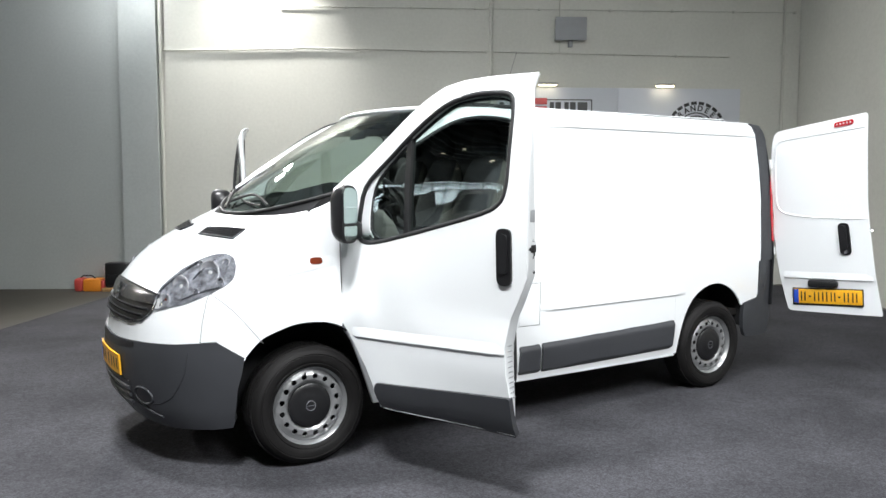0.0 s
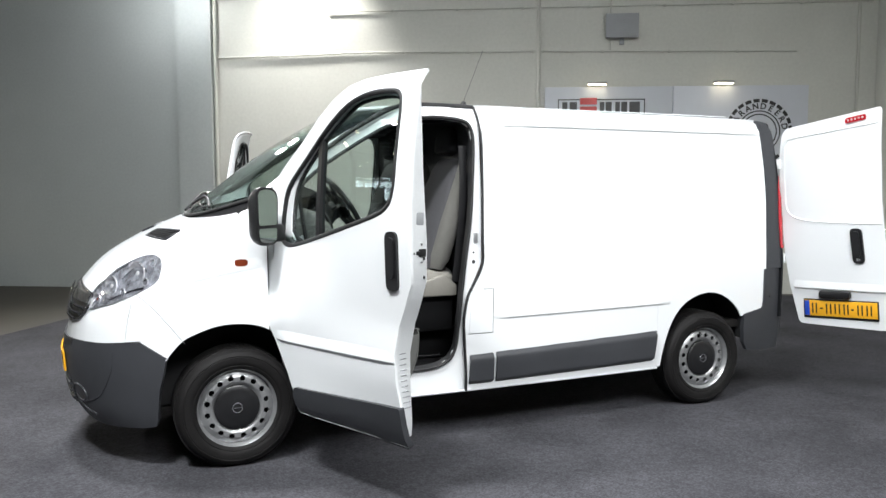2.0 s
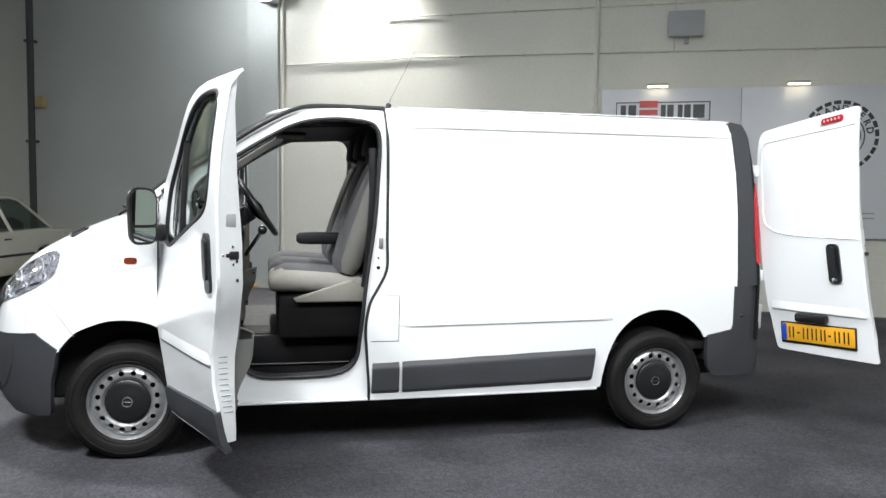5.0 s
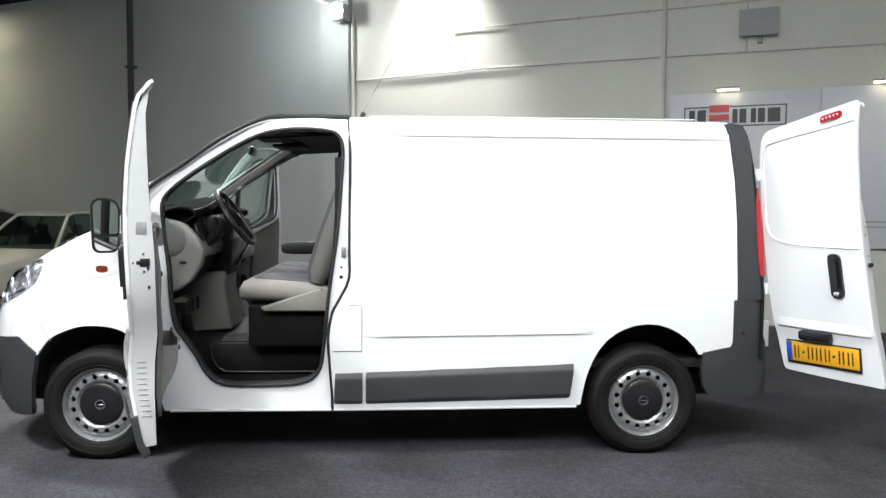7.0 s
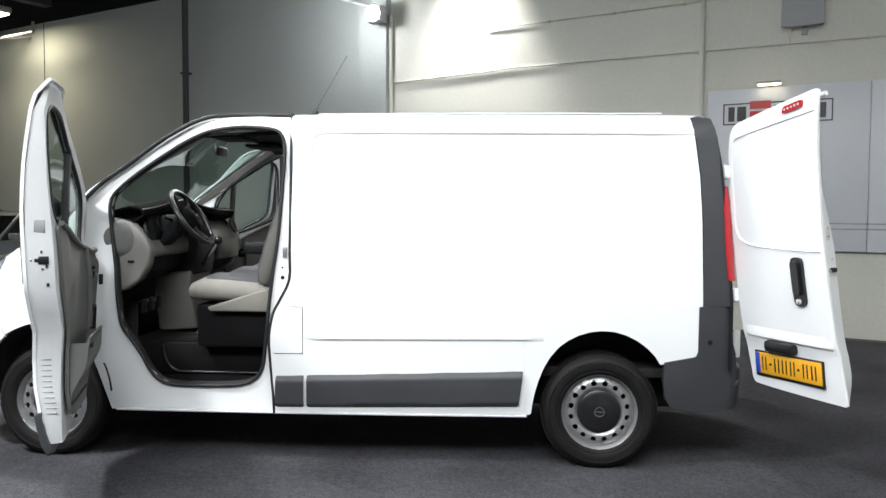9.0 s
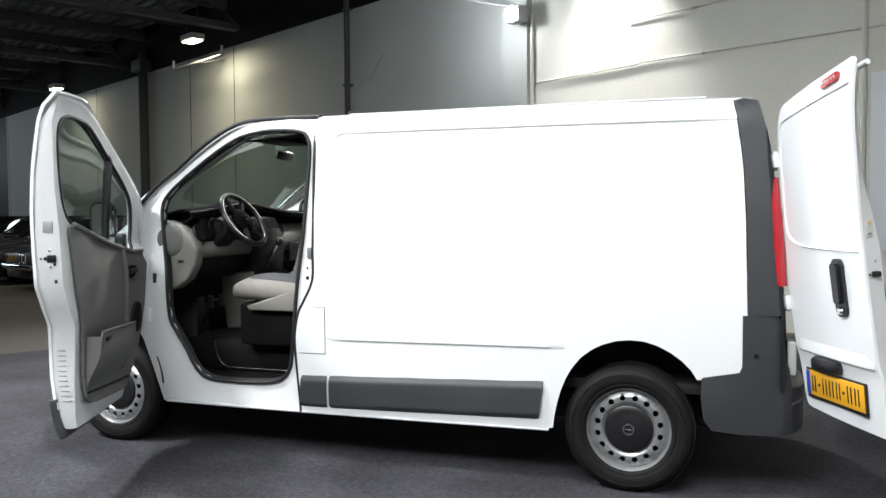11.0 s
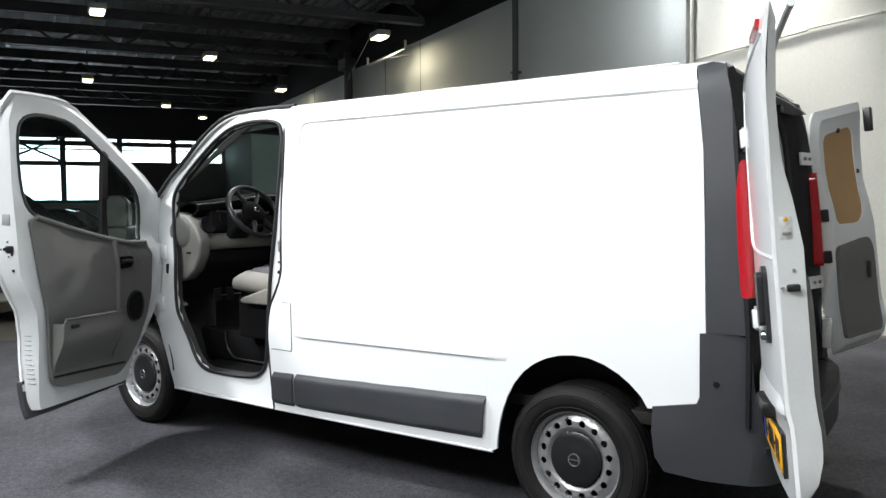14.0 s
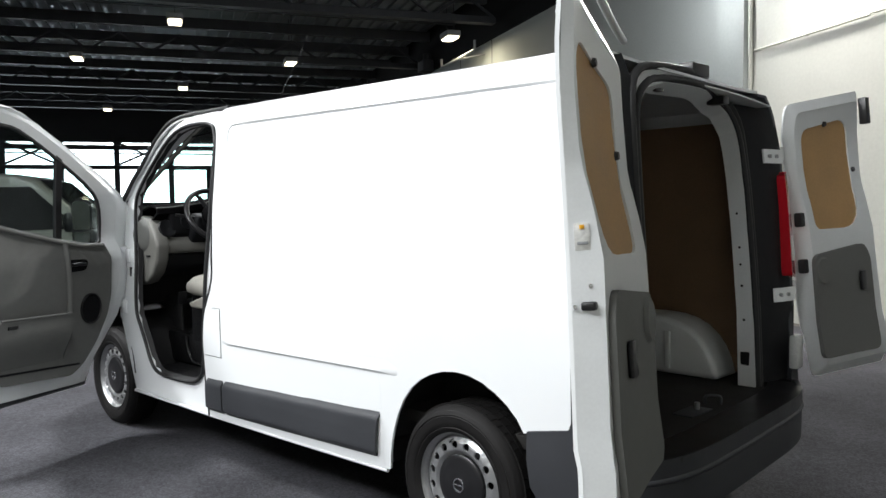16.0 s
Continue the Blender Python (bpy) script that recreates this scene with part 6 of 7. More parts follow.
conduit([(8.85, -0.03, 0.4), (8.85, -0.03, 6.3)], 0.02)
gb = hall_thing("junction_box", "grey metal junction box on the block wall", "box")
hall_part("case", (5.51, -0.13, 3.50), (5.93, -0.02, 3.80), GREYBOX, gb, 0.012)
hall_part("lid", (5.50, -0.145, 3.49), (5.94, -0.13, 3.81), GREYBOX, gb, 0.008)
hall_part("foot", (5.70, -0.06, 3.41), (5.76, 0, 3.50), GREYBOX, gb, 0.004)

# sign board
sign = hall_thing("sign_board", "large white sign board with a boxed logo and a round stamp", "sign")
hall_part("board", (4.69, -0.07, 0.97), (6.42, -0.035, 2.84), SIGNMAT, sign, 0.004)
hall_part("board", (6.425, -0.07, 0.97), (8.21, -0.035, 2.84), SIGNMAT, sign, 0.004)
for hx in (5.1, 6.2, 6.7, 7.9):
    hall_part("bracket", (hx - 0.03, -0.036, 1.1), (hx + 0.03, 0.0, 2.7), GREYBOX, sign)
REDPAINT = mat("red_print", (0.45, 0.02, 0.02), 0.4, vary=0.05, bump=0.0)
logo = hall_part("logo_ground", (4.88, -0.0715, 2.43), (6.04, -0.0705, 2.67), SIGNMAT, sign)
for lo, hi in (((4.87, 2.66), (6.05, 2.675)), ((4.87, 2.425), (6.05, 2.44)), ((4.87, 2.44), (4.885, 2.66)), ((6.035, 2.44), (6.05, 2.66))):
    hall_part("logo_frame", (lo[0], -0.0745, lo[1]), (hi[0], -0.069, hi[1]), INK, sign)
hall_part("logo_block", (5.17, -0.078, 2.60), (5.40, -0.069, 2.69), REDPAINT, sign)
hall_part("logo_block", (5.17, -0.078, 2.505), (5.40, -0.069, 2.575), REDPAINT, sign)
hall_part("logo_block", (5.17, -0.077, 2.43), (5.40, -0.069, 2.485), INK, sign)
for x0, x1 in ((4.93, 5.0), (5.03, 5.13), (5.44, 5.5), (5.52, 5.6), (5.65, 5.71), (5.73, 5.81), (5.84, 5.98)):
    hall_part("logo_bar", (x0, -0.0765, 2.465), (x1, -0.069, 2.635), INK, sign)
# round stamp
CX, CZ = 7.57, 2.22


def ring_piece(a0, a1, r0, r1, material):
    n = max(2, int((a1 - a0) / 6))
    vs, fs = [], []
    for k in range(n + 1):
        a = radians(lerp(a0, a1, k / n))
        for r in (r0, r1):
            for y in (-0.074, -0.069):
                vs.append((CX + r * math.cos(a), y, CZ + r * math.sin(a)))
    for k in range(n):
        b = 4 * k
        fs += [(b, b + 4, b + 6, b + 2), (b + 1, b + 3, b + 7, b + 5), (b, b + 1, b + 5, b + 4), (b + 2, b + 6, b + 7, b + 3)]
    fs += [(0, 2, 3, 1), (4 * n, 4 * n + 1, 4 * n + 3, 4 * n + 2)]
    return finish("stamp_ring", vs, fs, material, sign)


for k in range(24):
    ring_piece(15 * k, 15 * k + 11, 0.395, 0.44, INK)
ring_piece(0, 359.9, 0.27, 0.285, INK)
ring_piece(0, 359.9, 0.225, 0.24, INK)
for k, ch in enumerate("GARANDEERD"):
    a = radians(168 - 156 * k / 9)
    words("stamp_letter", ch, 0.11, INK, sign, Matrix.Translation((CX + 0.34 * math.cos(a), -0.0735, CZ + 0.34 * math.sin(a))) @ Matrix.Rotation(math.pi / 2, 4, "X") @ Matrix.Rotation(a - math.pi / 2, 4, "Z"), bold=0.003)
words("stamp_number", "100", 0.17, INK, sign, Matrix.Translation((CX, -0.0735, CZ + 0.04)) @ Matrix.Rotation(math.pi / 2, 4, "X"), bold=0.004)
for z in (1.22, 1.28):
    hall_part("sign_rule", (4.9, -0.0745, z - 0.008), (8.0, -0.069, z + 0.008), GREYBOX, sign)
WARMGLOW = glow("lamp_face", (1.0, 0.88, 0.62), 7)
COOLGLOW = glow("flood_face", (0.95, 0.98, 1.0), 150)
for hx in (5.39, 7.07):
    pl = hall_thing("picture_lamp", "small sign lamp over the board edge", "lamp", "sign lamps")
    hall_part("arm", (hx - 0.015, -0.16, 2.85), (hx + 0.015, -0.02, 2.875), GREYBOX, pl, 0.004)
    hall_part("head", (hx - 0.13, -0.2, 2.865), (hx + 0.13, -0.12, 2.895), GREYBOX, pl, 0.01)
    hall_part("tube", (hx - 0.12, -0.195, 2.852), (hx + 0.12, -0.125, 2.866), WARMGLOW, pl)

# floodlight at the column, with its arm
fl = hall_thing("floodlight", "lit white floodlight on an arm at the column", "floodlight")
hall_part("housing", (-0.16, -0.42, 4.14), (0.10, -0.22, 4.38), GREYBOX, fl, 0.03)
bm = bmesh.new()
bmesh.ops.create_uvsphere(bm, u_segments=20, v_segments=12, radius=0.115, matrix=Matrix.Translation((-0.03, -0.42, 4.26)) @ Matrix.Diagonal((1, 0.6, 1, 1)))
part("face", bm, COOLGLOW, fl, "round glowing lamp face")
tube("arm", [(-0.03, -0.24, 4.26), (-0.03, -0.14, 4.30), (-0.03, -0.05, 4.30)], 0.02, GREYBOX, fl)
tube("cable", [(-0.03, -0.2, 4.36), (-0.9, -0.5, 4.62), (-2.0, -0.9, 4.85)], 0.015, GREYBOX, fl)

# roof steel
DARKSTEEL = mat("dark_roof_steel", (0.045, 0.048, 0.056), 0.6, vary=0.2, scale=3)
roof = hall_thing("roof_frame", "dark steel roof beams and purlins", "roof frame", kind="structure")
for hx in np.arange(-31, 9, 2.2):
    hall_part("purlin", (hx - 0.08, -24, 6.05), (hx + 0.08, 0.0, 6.32), DARKSTEEL, roof)
for hx in (-26.5, -20.5, -14.5, -8.5, -2.5, 3.5):
    g = hall_part("girder", (hx - 0.12, -24, 5.48), (hx + 0.12, 0.0, 5.62), DARKSTEEL, roof)
    for k in range(16):
        y = -24 + 1.5 * k
        rod("web", (hx, y, 5.6), (hx, y + 0.75, 6.1), 0.035, DARKSTEEL, g, seg=6)
        rod("web", (hx, y + 0.75, 6.1), (hx, y + 1.5, 5.6), 0.035, DARKSTEEL, g, seg=6)
bm = bmesh.new()
for hy in np.arange(-24, 0, 0.3):
    box_bm(bm, (-32, hy, 6.33), (9.3, hy + 0.15, 6.398))
deck = part("deck_ribs", bm, DECK, roof)


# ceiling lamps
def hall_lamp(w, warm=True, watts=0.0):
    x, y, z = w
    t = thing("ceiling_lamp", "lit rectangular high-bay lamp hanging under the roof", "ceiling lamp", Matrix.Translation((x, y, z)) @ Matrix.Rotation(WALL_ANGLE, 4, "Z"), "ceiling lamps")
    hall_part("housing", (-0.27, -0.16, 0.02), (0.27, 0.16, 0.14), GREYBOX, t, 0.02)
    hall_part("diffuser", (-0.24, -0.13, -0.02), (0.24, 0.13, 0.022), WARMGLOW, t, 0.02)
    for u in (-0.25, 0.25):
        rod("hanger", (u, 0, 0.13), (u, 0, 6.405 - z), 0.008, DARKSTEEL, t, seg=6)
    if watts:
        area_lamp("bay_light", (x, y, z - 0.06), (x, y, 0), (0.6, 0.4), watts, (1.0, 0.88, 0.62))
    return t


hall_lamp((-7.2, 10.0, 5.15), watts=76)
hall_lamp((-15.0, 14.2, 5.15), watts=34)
for w in ((-12.4, 9.4, 5.2), (-10.1, 4.96, 5.2), (-18.2, 9.45, 5.2), (-21.7, 14.6, 5.2), (-15.4, 5.1, 5.2), (-20.6, 4.6, 5.2), (-25.0, 10.0, 5.2), (-24.0, 18.0, 5.2)):
    hall_lamp(w)
br = hall_thing("lamp_bracket", "grey tubular bracket beside the wall lamp", "bracket")
tube("rail", [(-8.0, -0.7, 5.0), (-8.0, -0.7, 4.8), (-10.3, -0.7, 4.8), (-10.3, -0.7, 5.0)], 0.03, GREYBOX, br)
tube("stay", [(-9.2, -0.7, 4.8), (-9.2, 0, 4.95)], 0.02, GREYBOX, br)

# glazed far end
DAY = glow("daylight_backdrop", (0.84, 0.93, 1.0), 6.0)
end = slab("wall_west", -32.3, -32, -24.3, 0.3, 0, 1.7, WALLGREY, "low wall under the glazed end of the hall", "wall")
slab("wall_west_top", -32.3, -32, -24.3, 0.3, 4.66, 6.4, CEILDARK, "dark wall over the glazed end", "wall")
slab("backdrop", -33.2, -33.0, -26, 2, 0.5, 6.2, DAY, "bright overcast daylight outside the far windows", "backdrop", "structure")
slab("wall_west_panel", -32.25, -32.02, -5.6, -0.01, 1.7, 3.38, CEILDARK, "dark cladding panel in the glazed end", "wall")
wf = hall_thing("window_1", "wide glazed hall front with dark steel mullions", "window", kind="structure")
for z, h in ((1.7, 0.07), (3.43, 0.1), (4.08, 0.025), (4.35, 0.11), (4.64, 0.06)):
    hall_part("transom", (-32.2, -24, z - h), (-32.0, 0, z + h), DARKSTEEL, wf)
for hy in np.arange(-24, 0.1, 2.4):
    hall_part("mullion", (-32.22, hy - 0.12, 1.7), (-31.98, hy + 0.12, 4.7), DARKSTEEL, wf)
for k in range(4):
    y = -24 + 4.8 * k
    rod("brace", (-31.9, y, 3.5), (-31.9, y + 2.4, 4.6), 0.05, DARKSTEEL, wf, seg=6)
    rod("brace", (-31.9, y, 4.6), (-31.9, y + 2.4, 3.5), 0.05, DARKSTEEL, wf, seg=6)
PANE = glass("hall_glass", (0.95, 0.97, 0.97), 0.06)
for k in range(10):
    hall_part("pane", (-32.12, -24 + 2.4 * k + 0.07, 1.76), (-32.1, -21.6 + 2.4 * k - 0.07, 4.62), PANE, wf).visible_shadow = False


# ---- parked cars ----
TINTGLASS = glass("tinted_car_glass", (0.38, 0.46, 0.44), 0.1)
LAMPYELLOW = mat("yellow_lamp_glass", (0.28, 0.19, 0.03), 0.12, vary=0.1, scale=60, coat=0.6)
CARGLASS = mat("dark_car_glass", (0.012, 0.014, 0.015), 0.06, vary=0.05, bump=0.0, coat=0.4)


def saloon(m, paint, label, dark=False, length=4.4, high=1.37, screen=None):
    """A three-box saloon; its nose points to -x."""
    car = thing("saloon_car", label, "car", m, "parked cars")
    screen = screen or CARGLASS
    for x, y, w in ((0.12, -0.36, 0.22), (0.12, 0.36, 0.22), (1.0, 0.0, 0.58)):
        loaf("seat_back", [((x + 0.12 * t, y, 0.62 + 0.5 * t), (0, w * q, 0), (0.06 * q, 0, 0)) for t, q in ((0, 0.8), (0.1, 1), (0.8, 1), (1.0, 0.7))], DASHDARK, car)
        if w < 0.3:
            loaf("headrest", [((x + 0.15, y, 1.1 + 0.16 * t), (0, 0.11 * q, 0), (0.04 * q, 0, 0)) for t, q in ((0, 0.7), (0.3, 1), (0.8, 1), (1, 0.6))], DASHDARK, car)
    L = length / 2
    hw = 0.82
    prof = [(-L, 0.35), (-L - 0.02, 0.62), (-L + 0.06, 0.70), (-0.75, 0.87), (-0.70, 0.90), (1.15, 0.94), (L - 0.1, 0.90), (L, 0.82), (L + 0.02, 0.5), (L - 0.05, 0.33), (1.75, 0.25), (1.7, 0.45), (1.55, 0.60), (1.35, 0.65), (1.15, 0.60), (1.0, 0.45), (0.95, 0.22), (-0.95, 0.22), (-1.0, 0.45), (-1.15, 0.60), (-1.35, 0.65), (-1.55, 0.60), (-1.7, 0.45), (-1.75, 0.25)]
    body = extrude_y("body", prof, -hw, hw, paint, car, "", 0.03)
    # greenhouse: roof and pillars
    def ring(x, z):
        return hw - 0.04 - 0.26 * max(0, (z - 0.9) / 0.5)
    rp = [(-0.72, 0.89), (-0.12, high - 0.05), (0.05, high), (0.85, high), (1.05, high - 0.05), (1.58, 0.93)]
    verts, faces = [], []
    for x, z in rp:
        verts += [(x, -ring(x, z), z), (x, ring(x, z), z)]
    n = len(rp)
    faces = [(2 * i, 2 * i + 1, 2 * i + 3, 2 * i + 2) for i in range(n - 1)]
    finish("cabin_shell", verts, [faces[1], faces[2], faces[3]], paint, car)
    finish("windscreen", verts, [faces[0]], screen, car)
    finish("rear_screen", verts, [faces[4]], screen, car)
    for s in (-1, 1):
        sv = [(x, s * (ring(x, z)), z) for x, z in rp]
        finish("side_glass", sv, [tuple(range(n))], screen, car)
        def edge(pts, r, name, material=paint):
            tube(name, [(x, s * (ring(x, z) + 0.006), z) for x, z in pts], r, material, car, seg=6)
        edge(rp, 0.03, "roof_rail")
        edge([(-0.10, 0.9), (-0.02, high - 0.04)], 0.012, "quarter_bar", CARGLASS)
        edge([(0.48, 0.9), (0.44, high - 0.02)], 0.03, "door_pillar")
        edge([(-0.75, 0.895), (1.6, 0.935)], 0.018, "waist_trim", CHROME)
        box("sill_strip", (-1.0, s * hw - 0.012, 0.52), (1.0, s * hw + 0.012, 0.56), BLACK, car, 0.004)
        box("door_handle", (0.25, s * hw - 0.01, 0.79), (0.42, s * hw + 0.02, 0.815), BLACK, car, 0.005)
        box("wing_mirror", (-0.55, s * 0.93 - 0.08, 0.93), (-0.43, s * 0.93 + 0.08, 1.04), paint, car, 0.02)
        for x in (-1.36, 1.36):
            w = Matrix.Translation((x, s * 0.72, 0.305)) @ Matrix.Rotation(math.pi if s > 0 else 0, 4, "Z")
            wh = new("wheel")
            wh.parent, wh.matrix_basis = car, w
            lathe("tyre", [(0.19, 0.08), (0.28, 0.09), (0.305, 0.06), (0.305, -0.06), (0.28, -0.09), (0.19, -0.08)], TYRE, wh, seg=24)
            lathe("rim", [(0.195, -0.08), (0.18, -0.06), (0.1, -0.05), (0.05, -0.07), (0.001, -0.07)], STEEL, wh, seg=24)
        for y in (0.42, 0.60):
            lathe("headlamp", [(0.001, 0.015), (0.06, 0.012), (0.075, 0)], LAMPYELLOW, car, loc=Matrix.Translation((-L - 0.012, s * y, 0.60)) @ Vector((-1, 0, 0)).to_track_quat("Y", "Z").to_matrix().to_4x4(), seg=16)
        box("indicator", (-L - 0.02, s * 0.75 - 0.06, 0.55), (-L + 0.1, s * 0.75 + 0.075, 0.67), AMBER, car, 0.01)
        box("tail_light", (L - 0.05, s * 0.6 - 0.18, 0.62), (L + 0.03, s * 0.6 + 0.18, 0.78), REDLENS, car, 0.01)
    box("front_panel", (-L - 0.018, -0.80, 0.52), (-L + 0.05, 0.80, 0.68), BLACK, car, 0.01)
    for y in (-0.08, 0.08):
        box("kidney_frame", (-L - 0.04, y - 0.065, 0.53), (-L, y + 0.065, 0.69), CHROME, car, 0.015)
        box("kidney_mesh", (-L - 0.045, y - 0.05, 0.545), (-L - 0.01, y + 0.05, 0.675), BLACK, car, 0.01)
    for x0, x1 in ((-L - 0.12, -L + 0.02), (L - 0.02, L + 0.12)):
        box("bumper", (x0, -0.80, 0.40), (x1, 0.80, 0.50), CHROME, car, 0.03)
    box("valance", (-L - 0.02, -0.78, 0.24), (-L + 0.1, 0.78, 0.40), BLACK if dark else paint, car, 0.02)
    return car


def at_hall(hx, hy, turn):
    return Matrix.Translation(hp(hx, hy, 0)) @ Matrix.Rotation(WALL_ANGLE + radians(turn), 4, "Z")


BEIGECAR = mat("beige_car_paint", (0.5, 0.49, 0.42), 0.25, vary=0.03, bump=0.0, coat=0.5)
SILVERCAR = mat("silver_car_paint", (0.35, 0.38, 0.42), 0.25, metal=0.3, vary=0.03, bump=0.0, coat=0.5)
CREAMVAN = mat("cream_van_paint", (0.30, 0.295, 0.26), 0.3, vary=0.06, scale=2, bump=0.0, coat=0.4)
DARKCAR = mat("dark_car_paint", (0.02, 0.022, 0.026), 0.2, vary=0.05, bump=0.0, coat=0.6)
saloon(at_hall(-4.1, -2.05, 99) @ Matrix.Scale(0.89, 4), BEIGECAR, "old beige saloon car parked tail to the hall wall", high=1.46, screen=TINTGLASS)
saloon(at_hall(-6.3, -2.35, 97) @ Matrix.Scale(0.96, 4), SILVERCAR, "old silver saloon car with dark glass parked nose out")
d1 = saloon(at_hall(-8.6, -2.4, 95), DARKCAR, "dark saloon car parked in a row in the hall", True)
for hx, hy, a in ((-10.8, -2.5, 94), (-12.9, -2.6, 80), (-15.2, -2.6, 84), (-17.5, -2.7, 80), (-20.0, -2.8, 82), (-22.5, -2.8, 84), (-13.0, -8.2, 70), (-16.0, -8.6, 70), (-19.0, -9.0, 70), (-22.0, -9.4, 70)):
    copy_thing(d1, at_hall(hx, hy, a))


def panel_van(m, paint, label):
    v = thing("parked_van", label, "van", m, "parked vans")
    prof = [(-2.3, 0.3), (-2.4, 0.6), (-2.3, 0.95), (-1.55, 1.2), (-0.75, 1.9), (-0.5, 1.97), (2.3, 1.97), (2.4, 1.8), (2.45, 0.4), (2.0, 0.28), (1.9, 0.6), (1.55, 0.75), (1.2, 0.6), (1.1, 0.28), (-1.2, 0.28), (-1.3, 0.6), (-1.6, 0.75), (-1.95, 0.6), (-2.05, 0.3)]
    extrude_y("body", prof, -0.93, 0.93, paint, v, "", 0.05)
    for s in (-1, 1):
        finish("side_window", [(-1.3, s * 0.945, 1.25), (-0.72, s * 0.945, 1.8), (-0.1, s * 0.945, 1.8), (-0.1, s * 0.945, 1.22)], [(0, 1, 2, 3)], CARGLASS, v)
        box("rubbing_strip", (-1.1, s * 0.94 - 0.012, 0.42), (1.0, s * 0.94 + 0.012, 0.56), PLASTIC, v, 0.01)
        box("door_handle", (-0.12, s * 0.94 - 0.015, 1.13), (0.08, s * 0.94 + 0.015, 1.17), BLACK, v, 0.008)
        for x, z1 in ((0.12, 1.93), (-1.38, 1.2), (1.3, 1.93)):
            tube("door_gap", [(x, s * 0.932, 0.36), (x, s * 0.932, z1)], 0.006, BLACK, v, seg=5)
        box("mirror", (-1.28, s * 1.06 - 0.09, 1.2), (-1.16, s * 1.06 + 0.09, 1.46), BLACK, v, 0.04)
        box("mirror_arm", (-1.24, s * 0.96 - 0.03, 1.22), (-1.2, s * 0.98 + 0.02, 1.27), BLACK, v, 0.006)
        for x in (-1.62, 1.55):
            w = new("wheel")
            w.parent, w.matrix_basis = v, Matrix.Translation((x, s * 0.83, 0.33)) @ Matrix.Rotation(math.pi if s > 0 else 0, 4, "Z")
            lathe("tyre", [(0.2, 0.09), (0.3, 0.1), (0.33, 0.06), (0.33, -0.06), (0.3, -0.1), (0.2, -0.09)], TYRE, w, seg=24)
            lathe("rim", [(0.205, -0.09), (0.18, -0.06), (0.05, -0.06), (0.001, -0.06)], STEEL, w, seg=24)
    finish("windscreen", [(-1.57, -0.8, 1.22), (-0.78, -0.74, 1.9), (-0.78, 0.74, 1.9), (-1.57, 0.8, 1.22)], [(0, 1, 2, 3)], CARGLASS, v)
    box("front_bumper", (-2.46, -0.92, 0.28), (-2.2, 0.92, 0.62), PLASTIC, v, 0.05)
    return v


panel_van(Matrix.Translation((-6.54, 0.47, 0)) @ Matrix.Rotation(radians(-126), 4, "Z") @ Matrix.Scale(0.95, 4), CREAMVAN, "cream panel van with dark cab windows parked in the hall")
panel_van(Matrix.Translation((-13.0, 3.0, 0)) @ Matrix.Rotation(radians(245), 4, "Z"), DARKCAR, "black van with dark glass parked in the hall")

# tool case and speaker by the wall
tc = thing("tool_case", "orange and red plastic tool case on the floor by the wall", "tool case", Matrix.Translation((-0.02, 7.14, 0)) @ Matrix.Rotation(WALL_ANGLE, 4, "Z") @ Matrix.Scale(0.9, 4))
ORANGE = mat("orange_plastic", (0.75, 0.25, 0.02), 0.45)
REDP = mat("red_plastic", (0.5, 0.06, 0.05), 0.45)
hall_part("body", (-0.02, -0.12, 0), (0.24, 0.12, 0.19), ORANGE, tc, 0.02)
hall_part("end_cap", (-0.16, -0.12, 0.0), (-0.022, 0.12, 0.2), REDP, tc, 0.04)
hall_part("trim", (0.242, -0.12, 0.0), (0.29, 0.12, 0.17), REDP, tc, 0.02)
tube("handle", [(-0.1, 0, 0.19), (-0.05, 0, 0.235), (0.08, 0, 0.235), (0.13, 0, 0.185)], 0.012, BLACK, tc)
sp = thing("black_case", "black case standing on a pale plank by the column", "case", Matrix.Translation((0.34, 6.95, 0)) @ Matrix.Rotation(WALL_ANGLE, 4, "Z") @ Matrix.Scale(0.85, 4))
hall_part("plank", (-0.2, -0.15, 0.0), (0.3, 0.12, 0.06), PLY, sp, 0.006)
hall_part("body", (-0.16, -0.12, 0.06), (0.2, 0.1, 0.46), BLACK, sp, 0.03)
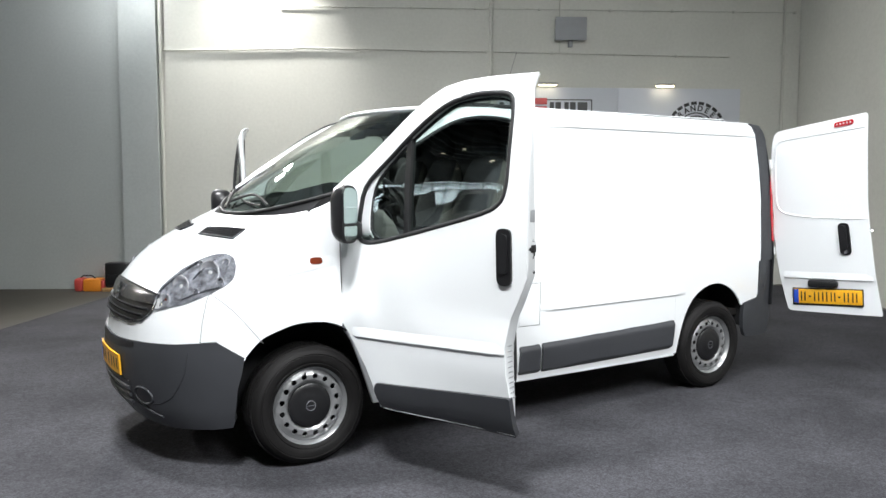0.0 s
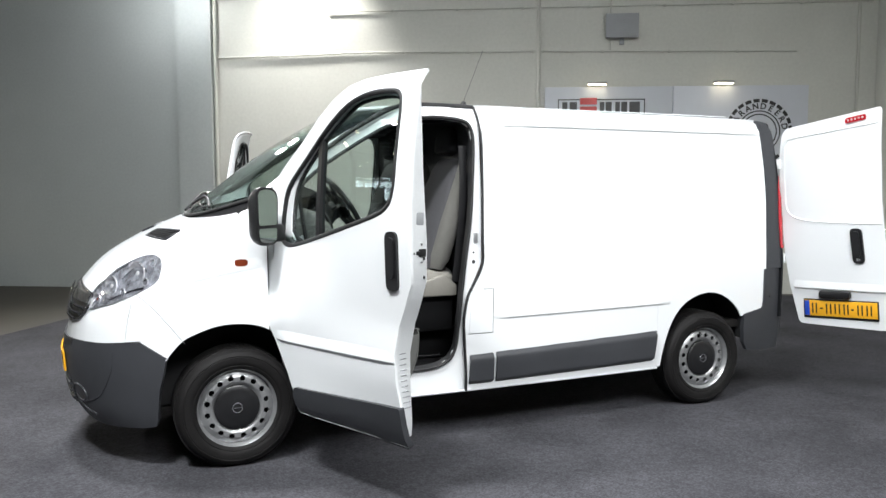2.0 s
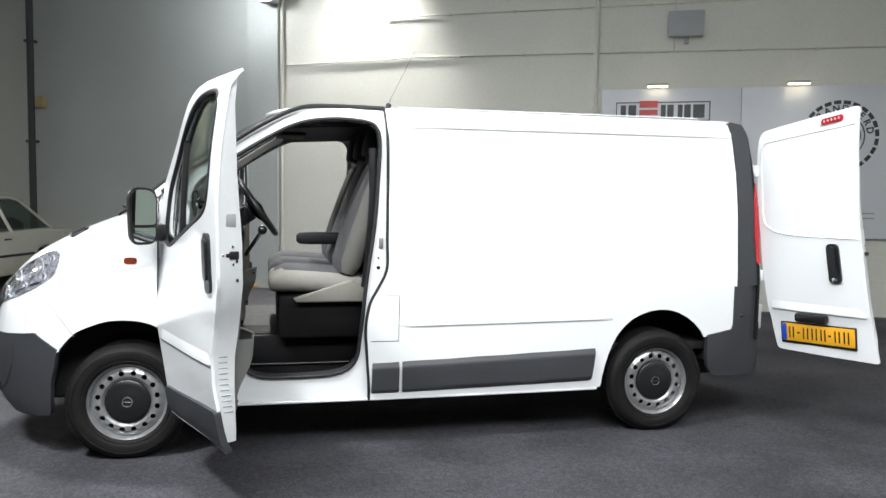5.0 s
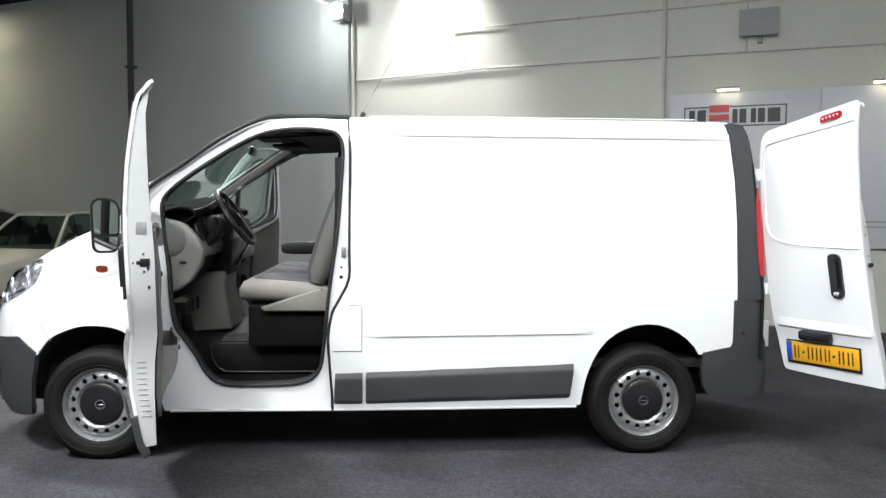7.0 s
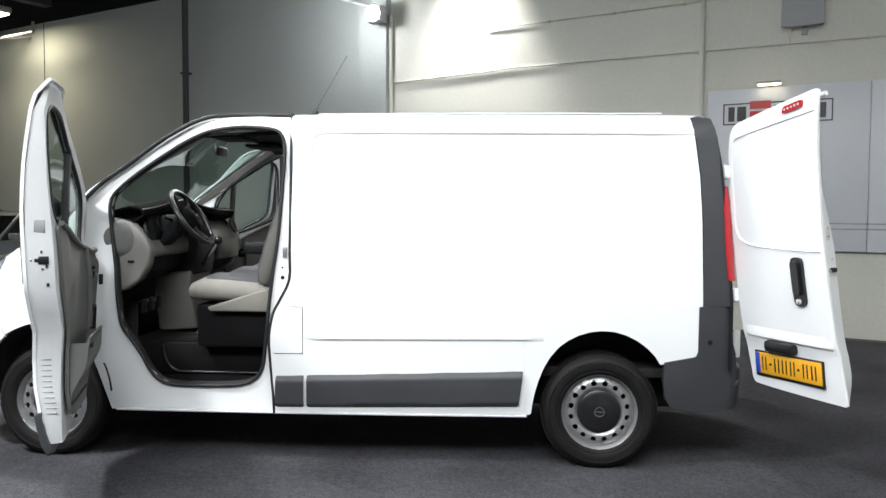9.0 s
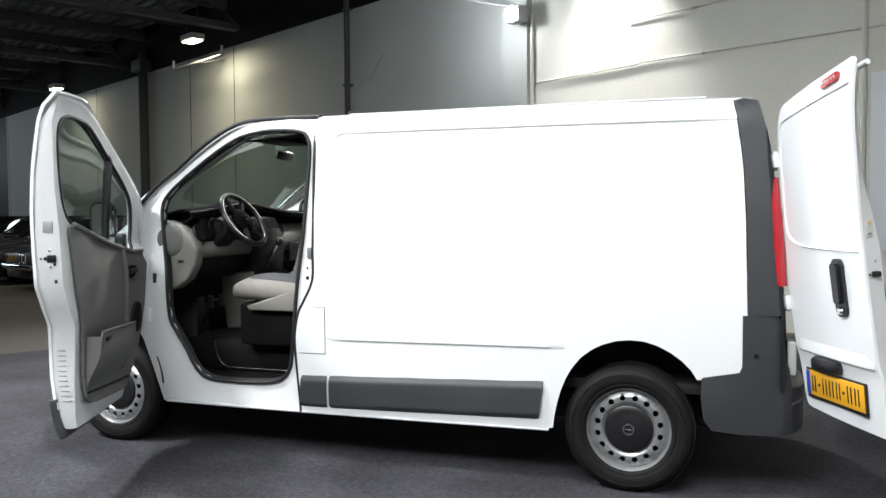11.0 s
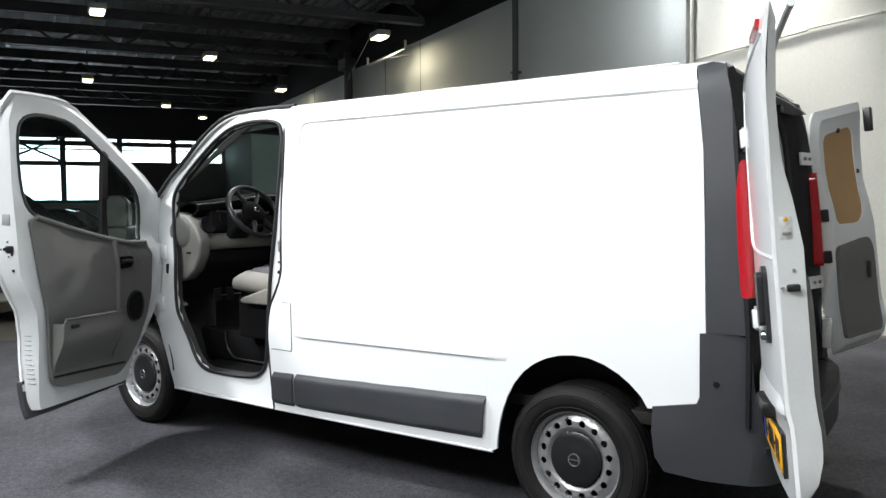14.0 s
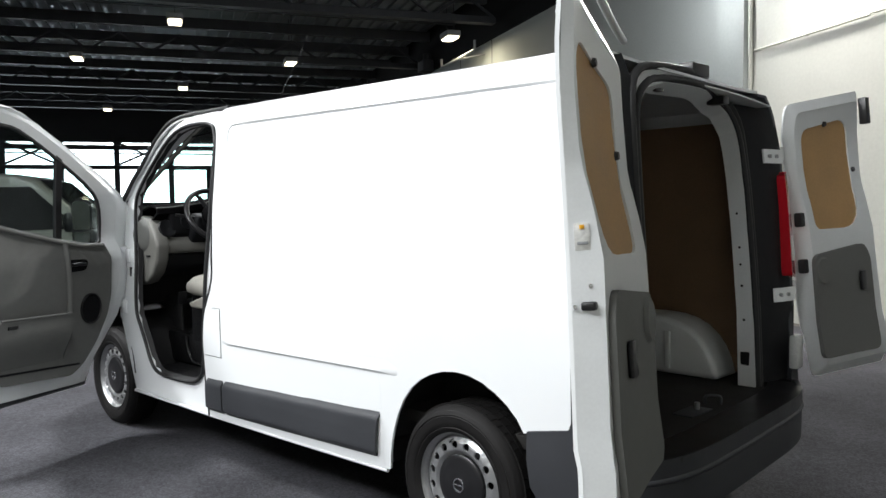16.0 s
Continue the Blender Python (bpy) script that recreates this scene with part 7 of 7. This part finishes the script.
hall_part("front", (-0.13, -0.132, 0.1), (0.17, -0.118, 0.27), DASHDARK, sp, 0.01)
tube("handle", [(-0.17, -0.05, 0.3), (-0.2, -0.05, 0.36), (-0.17, -0.05, 0.42)], 0.012, CLEARLENS, sp)

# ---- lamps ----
# Lamps out of view round the van; their softbox housings are added.
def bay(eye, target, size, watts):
    t = thing("studio_lamp", "unseen lamp with an added housing, placed for light round the van", "lamp", look(eye, target), "lamps over the van")
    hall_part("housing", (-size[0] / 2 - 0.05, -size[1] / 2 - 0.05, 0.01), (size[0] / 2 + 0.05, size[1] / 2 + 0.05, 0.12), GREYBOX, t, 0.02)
    area_lamp("unseen_lamp_light", eye, target, size, watts, (0.965, 0.985, 1.0), 115)


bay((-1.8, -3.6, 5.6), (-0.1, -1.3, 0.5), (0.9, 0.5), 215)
# Unseen wide fill, added to keep the near flank bright.
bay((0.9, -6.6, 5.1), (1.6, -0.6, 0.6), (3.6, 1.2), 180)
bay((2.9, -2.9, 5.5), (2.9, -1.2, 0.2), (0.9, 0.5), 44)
# Unseen fill, added to brighten the near rear door and nearby floor.
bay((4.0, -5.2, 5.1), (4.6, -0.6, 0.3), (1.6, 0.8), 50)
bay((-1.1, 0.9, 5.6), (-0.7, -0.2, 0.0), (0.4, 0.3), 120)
# Weak unseen fill, added for the far rear door and the floor there.
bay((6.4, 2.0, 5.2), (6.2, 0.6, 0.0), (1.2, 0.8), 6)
spot_lamp("wall_scallop", hp(1.45, -0.5, 5.6), hp(1.45, -0.2, 3.2), 1250, 68, 0.9, 0.15)
spot_lamp("flood_beam", hp(-0.03, -0.6, 4.26), (1.6, -0.5, 0.3), 900, 130, 0.6, 0.08)
glow_lamp = bpy.data.lights.new("flood_glow", "POINT")
glow_lamp.energy, glow_lamp.shadow_soft_size, glow_lamp.color = 64, 0.12, (0.96, 0.985, 1.0)
new("flood_glow", glow_lamp).location = hp(-0.22, -1.0, 4.2)
spot_lamp("hall_beam", (-7.1, 9.9, 5.05), (-0.5, -1.5, 0.2), 900, 40, 0.8, 0.12)
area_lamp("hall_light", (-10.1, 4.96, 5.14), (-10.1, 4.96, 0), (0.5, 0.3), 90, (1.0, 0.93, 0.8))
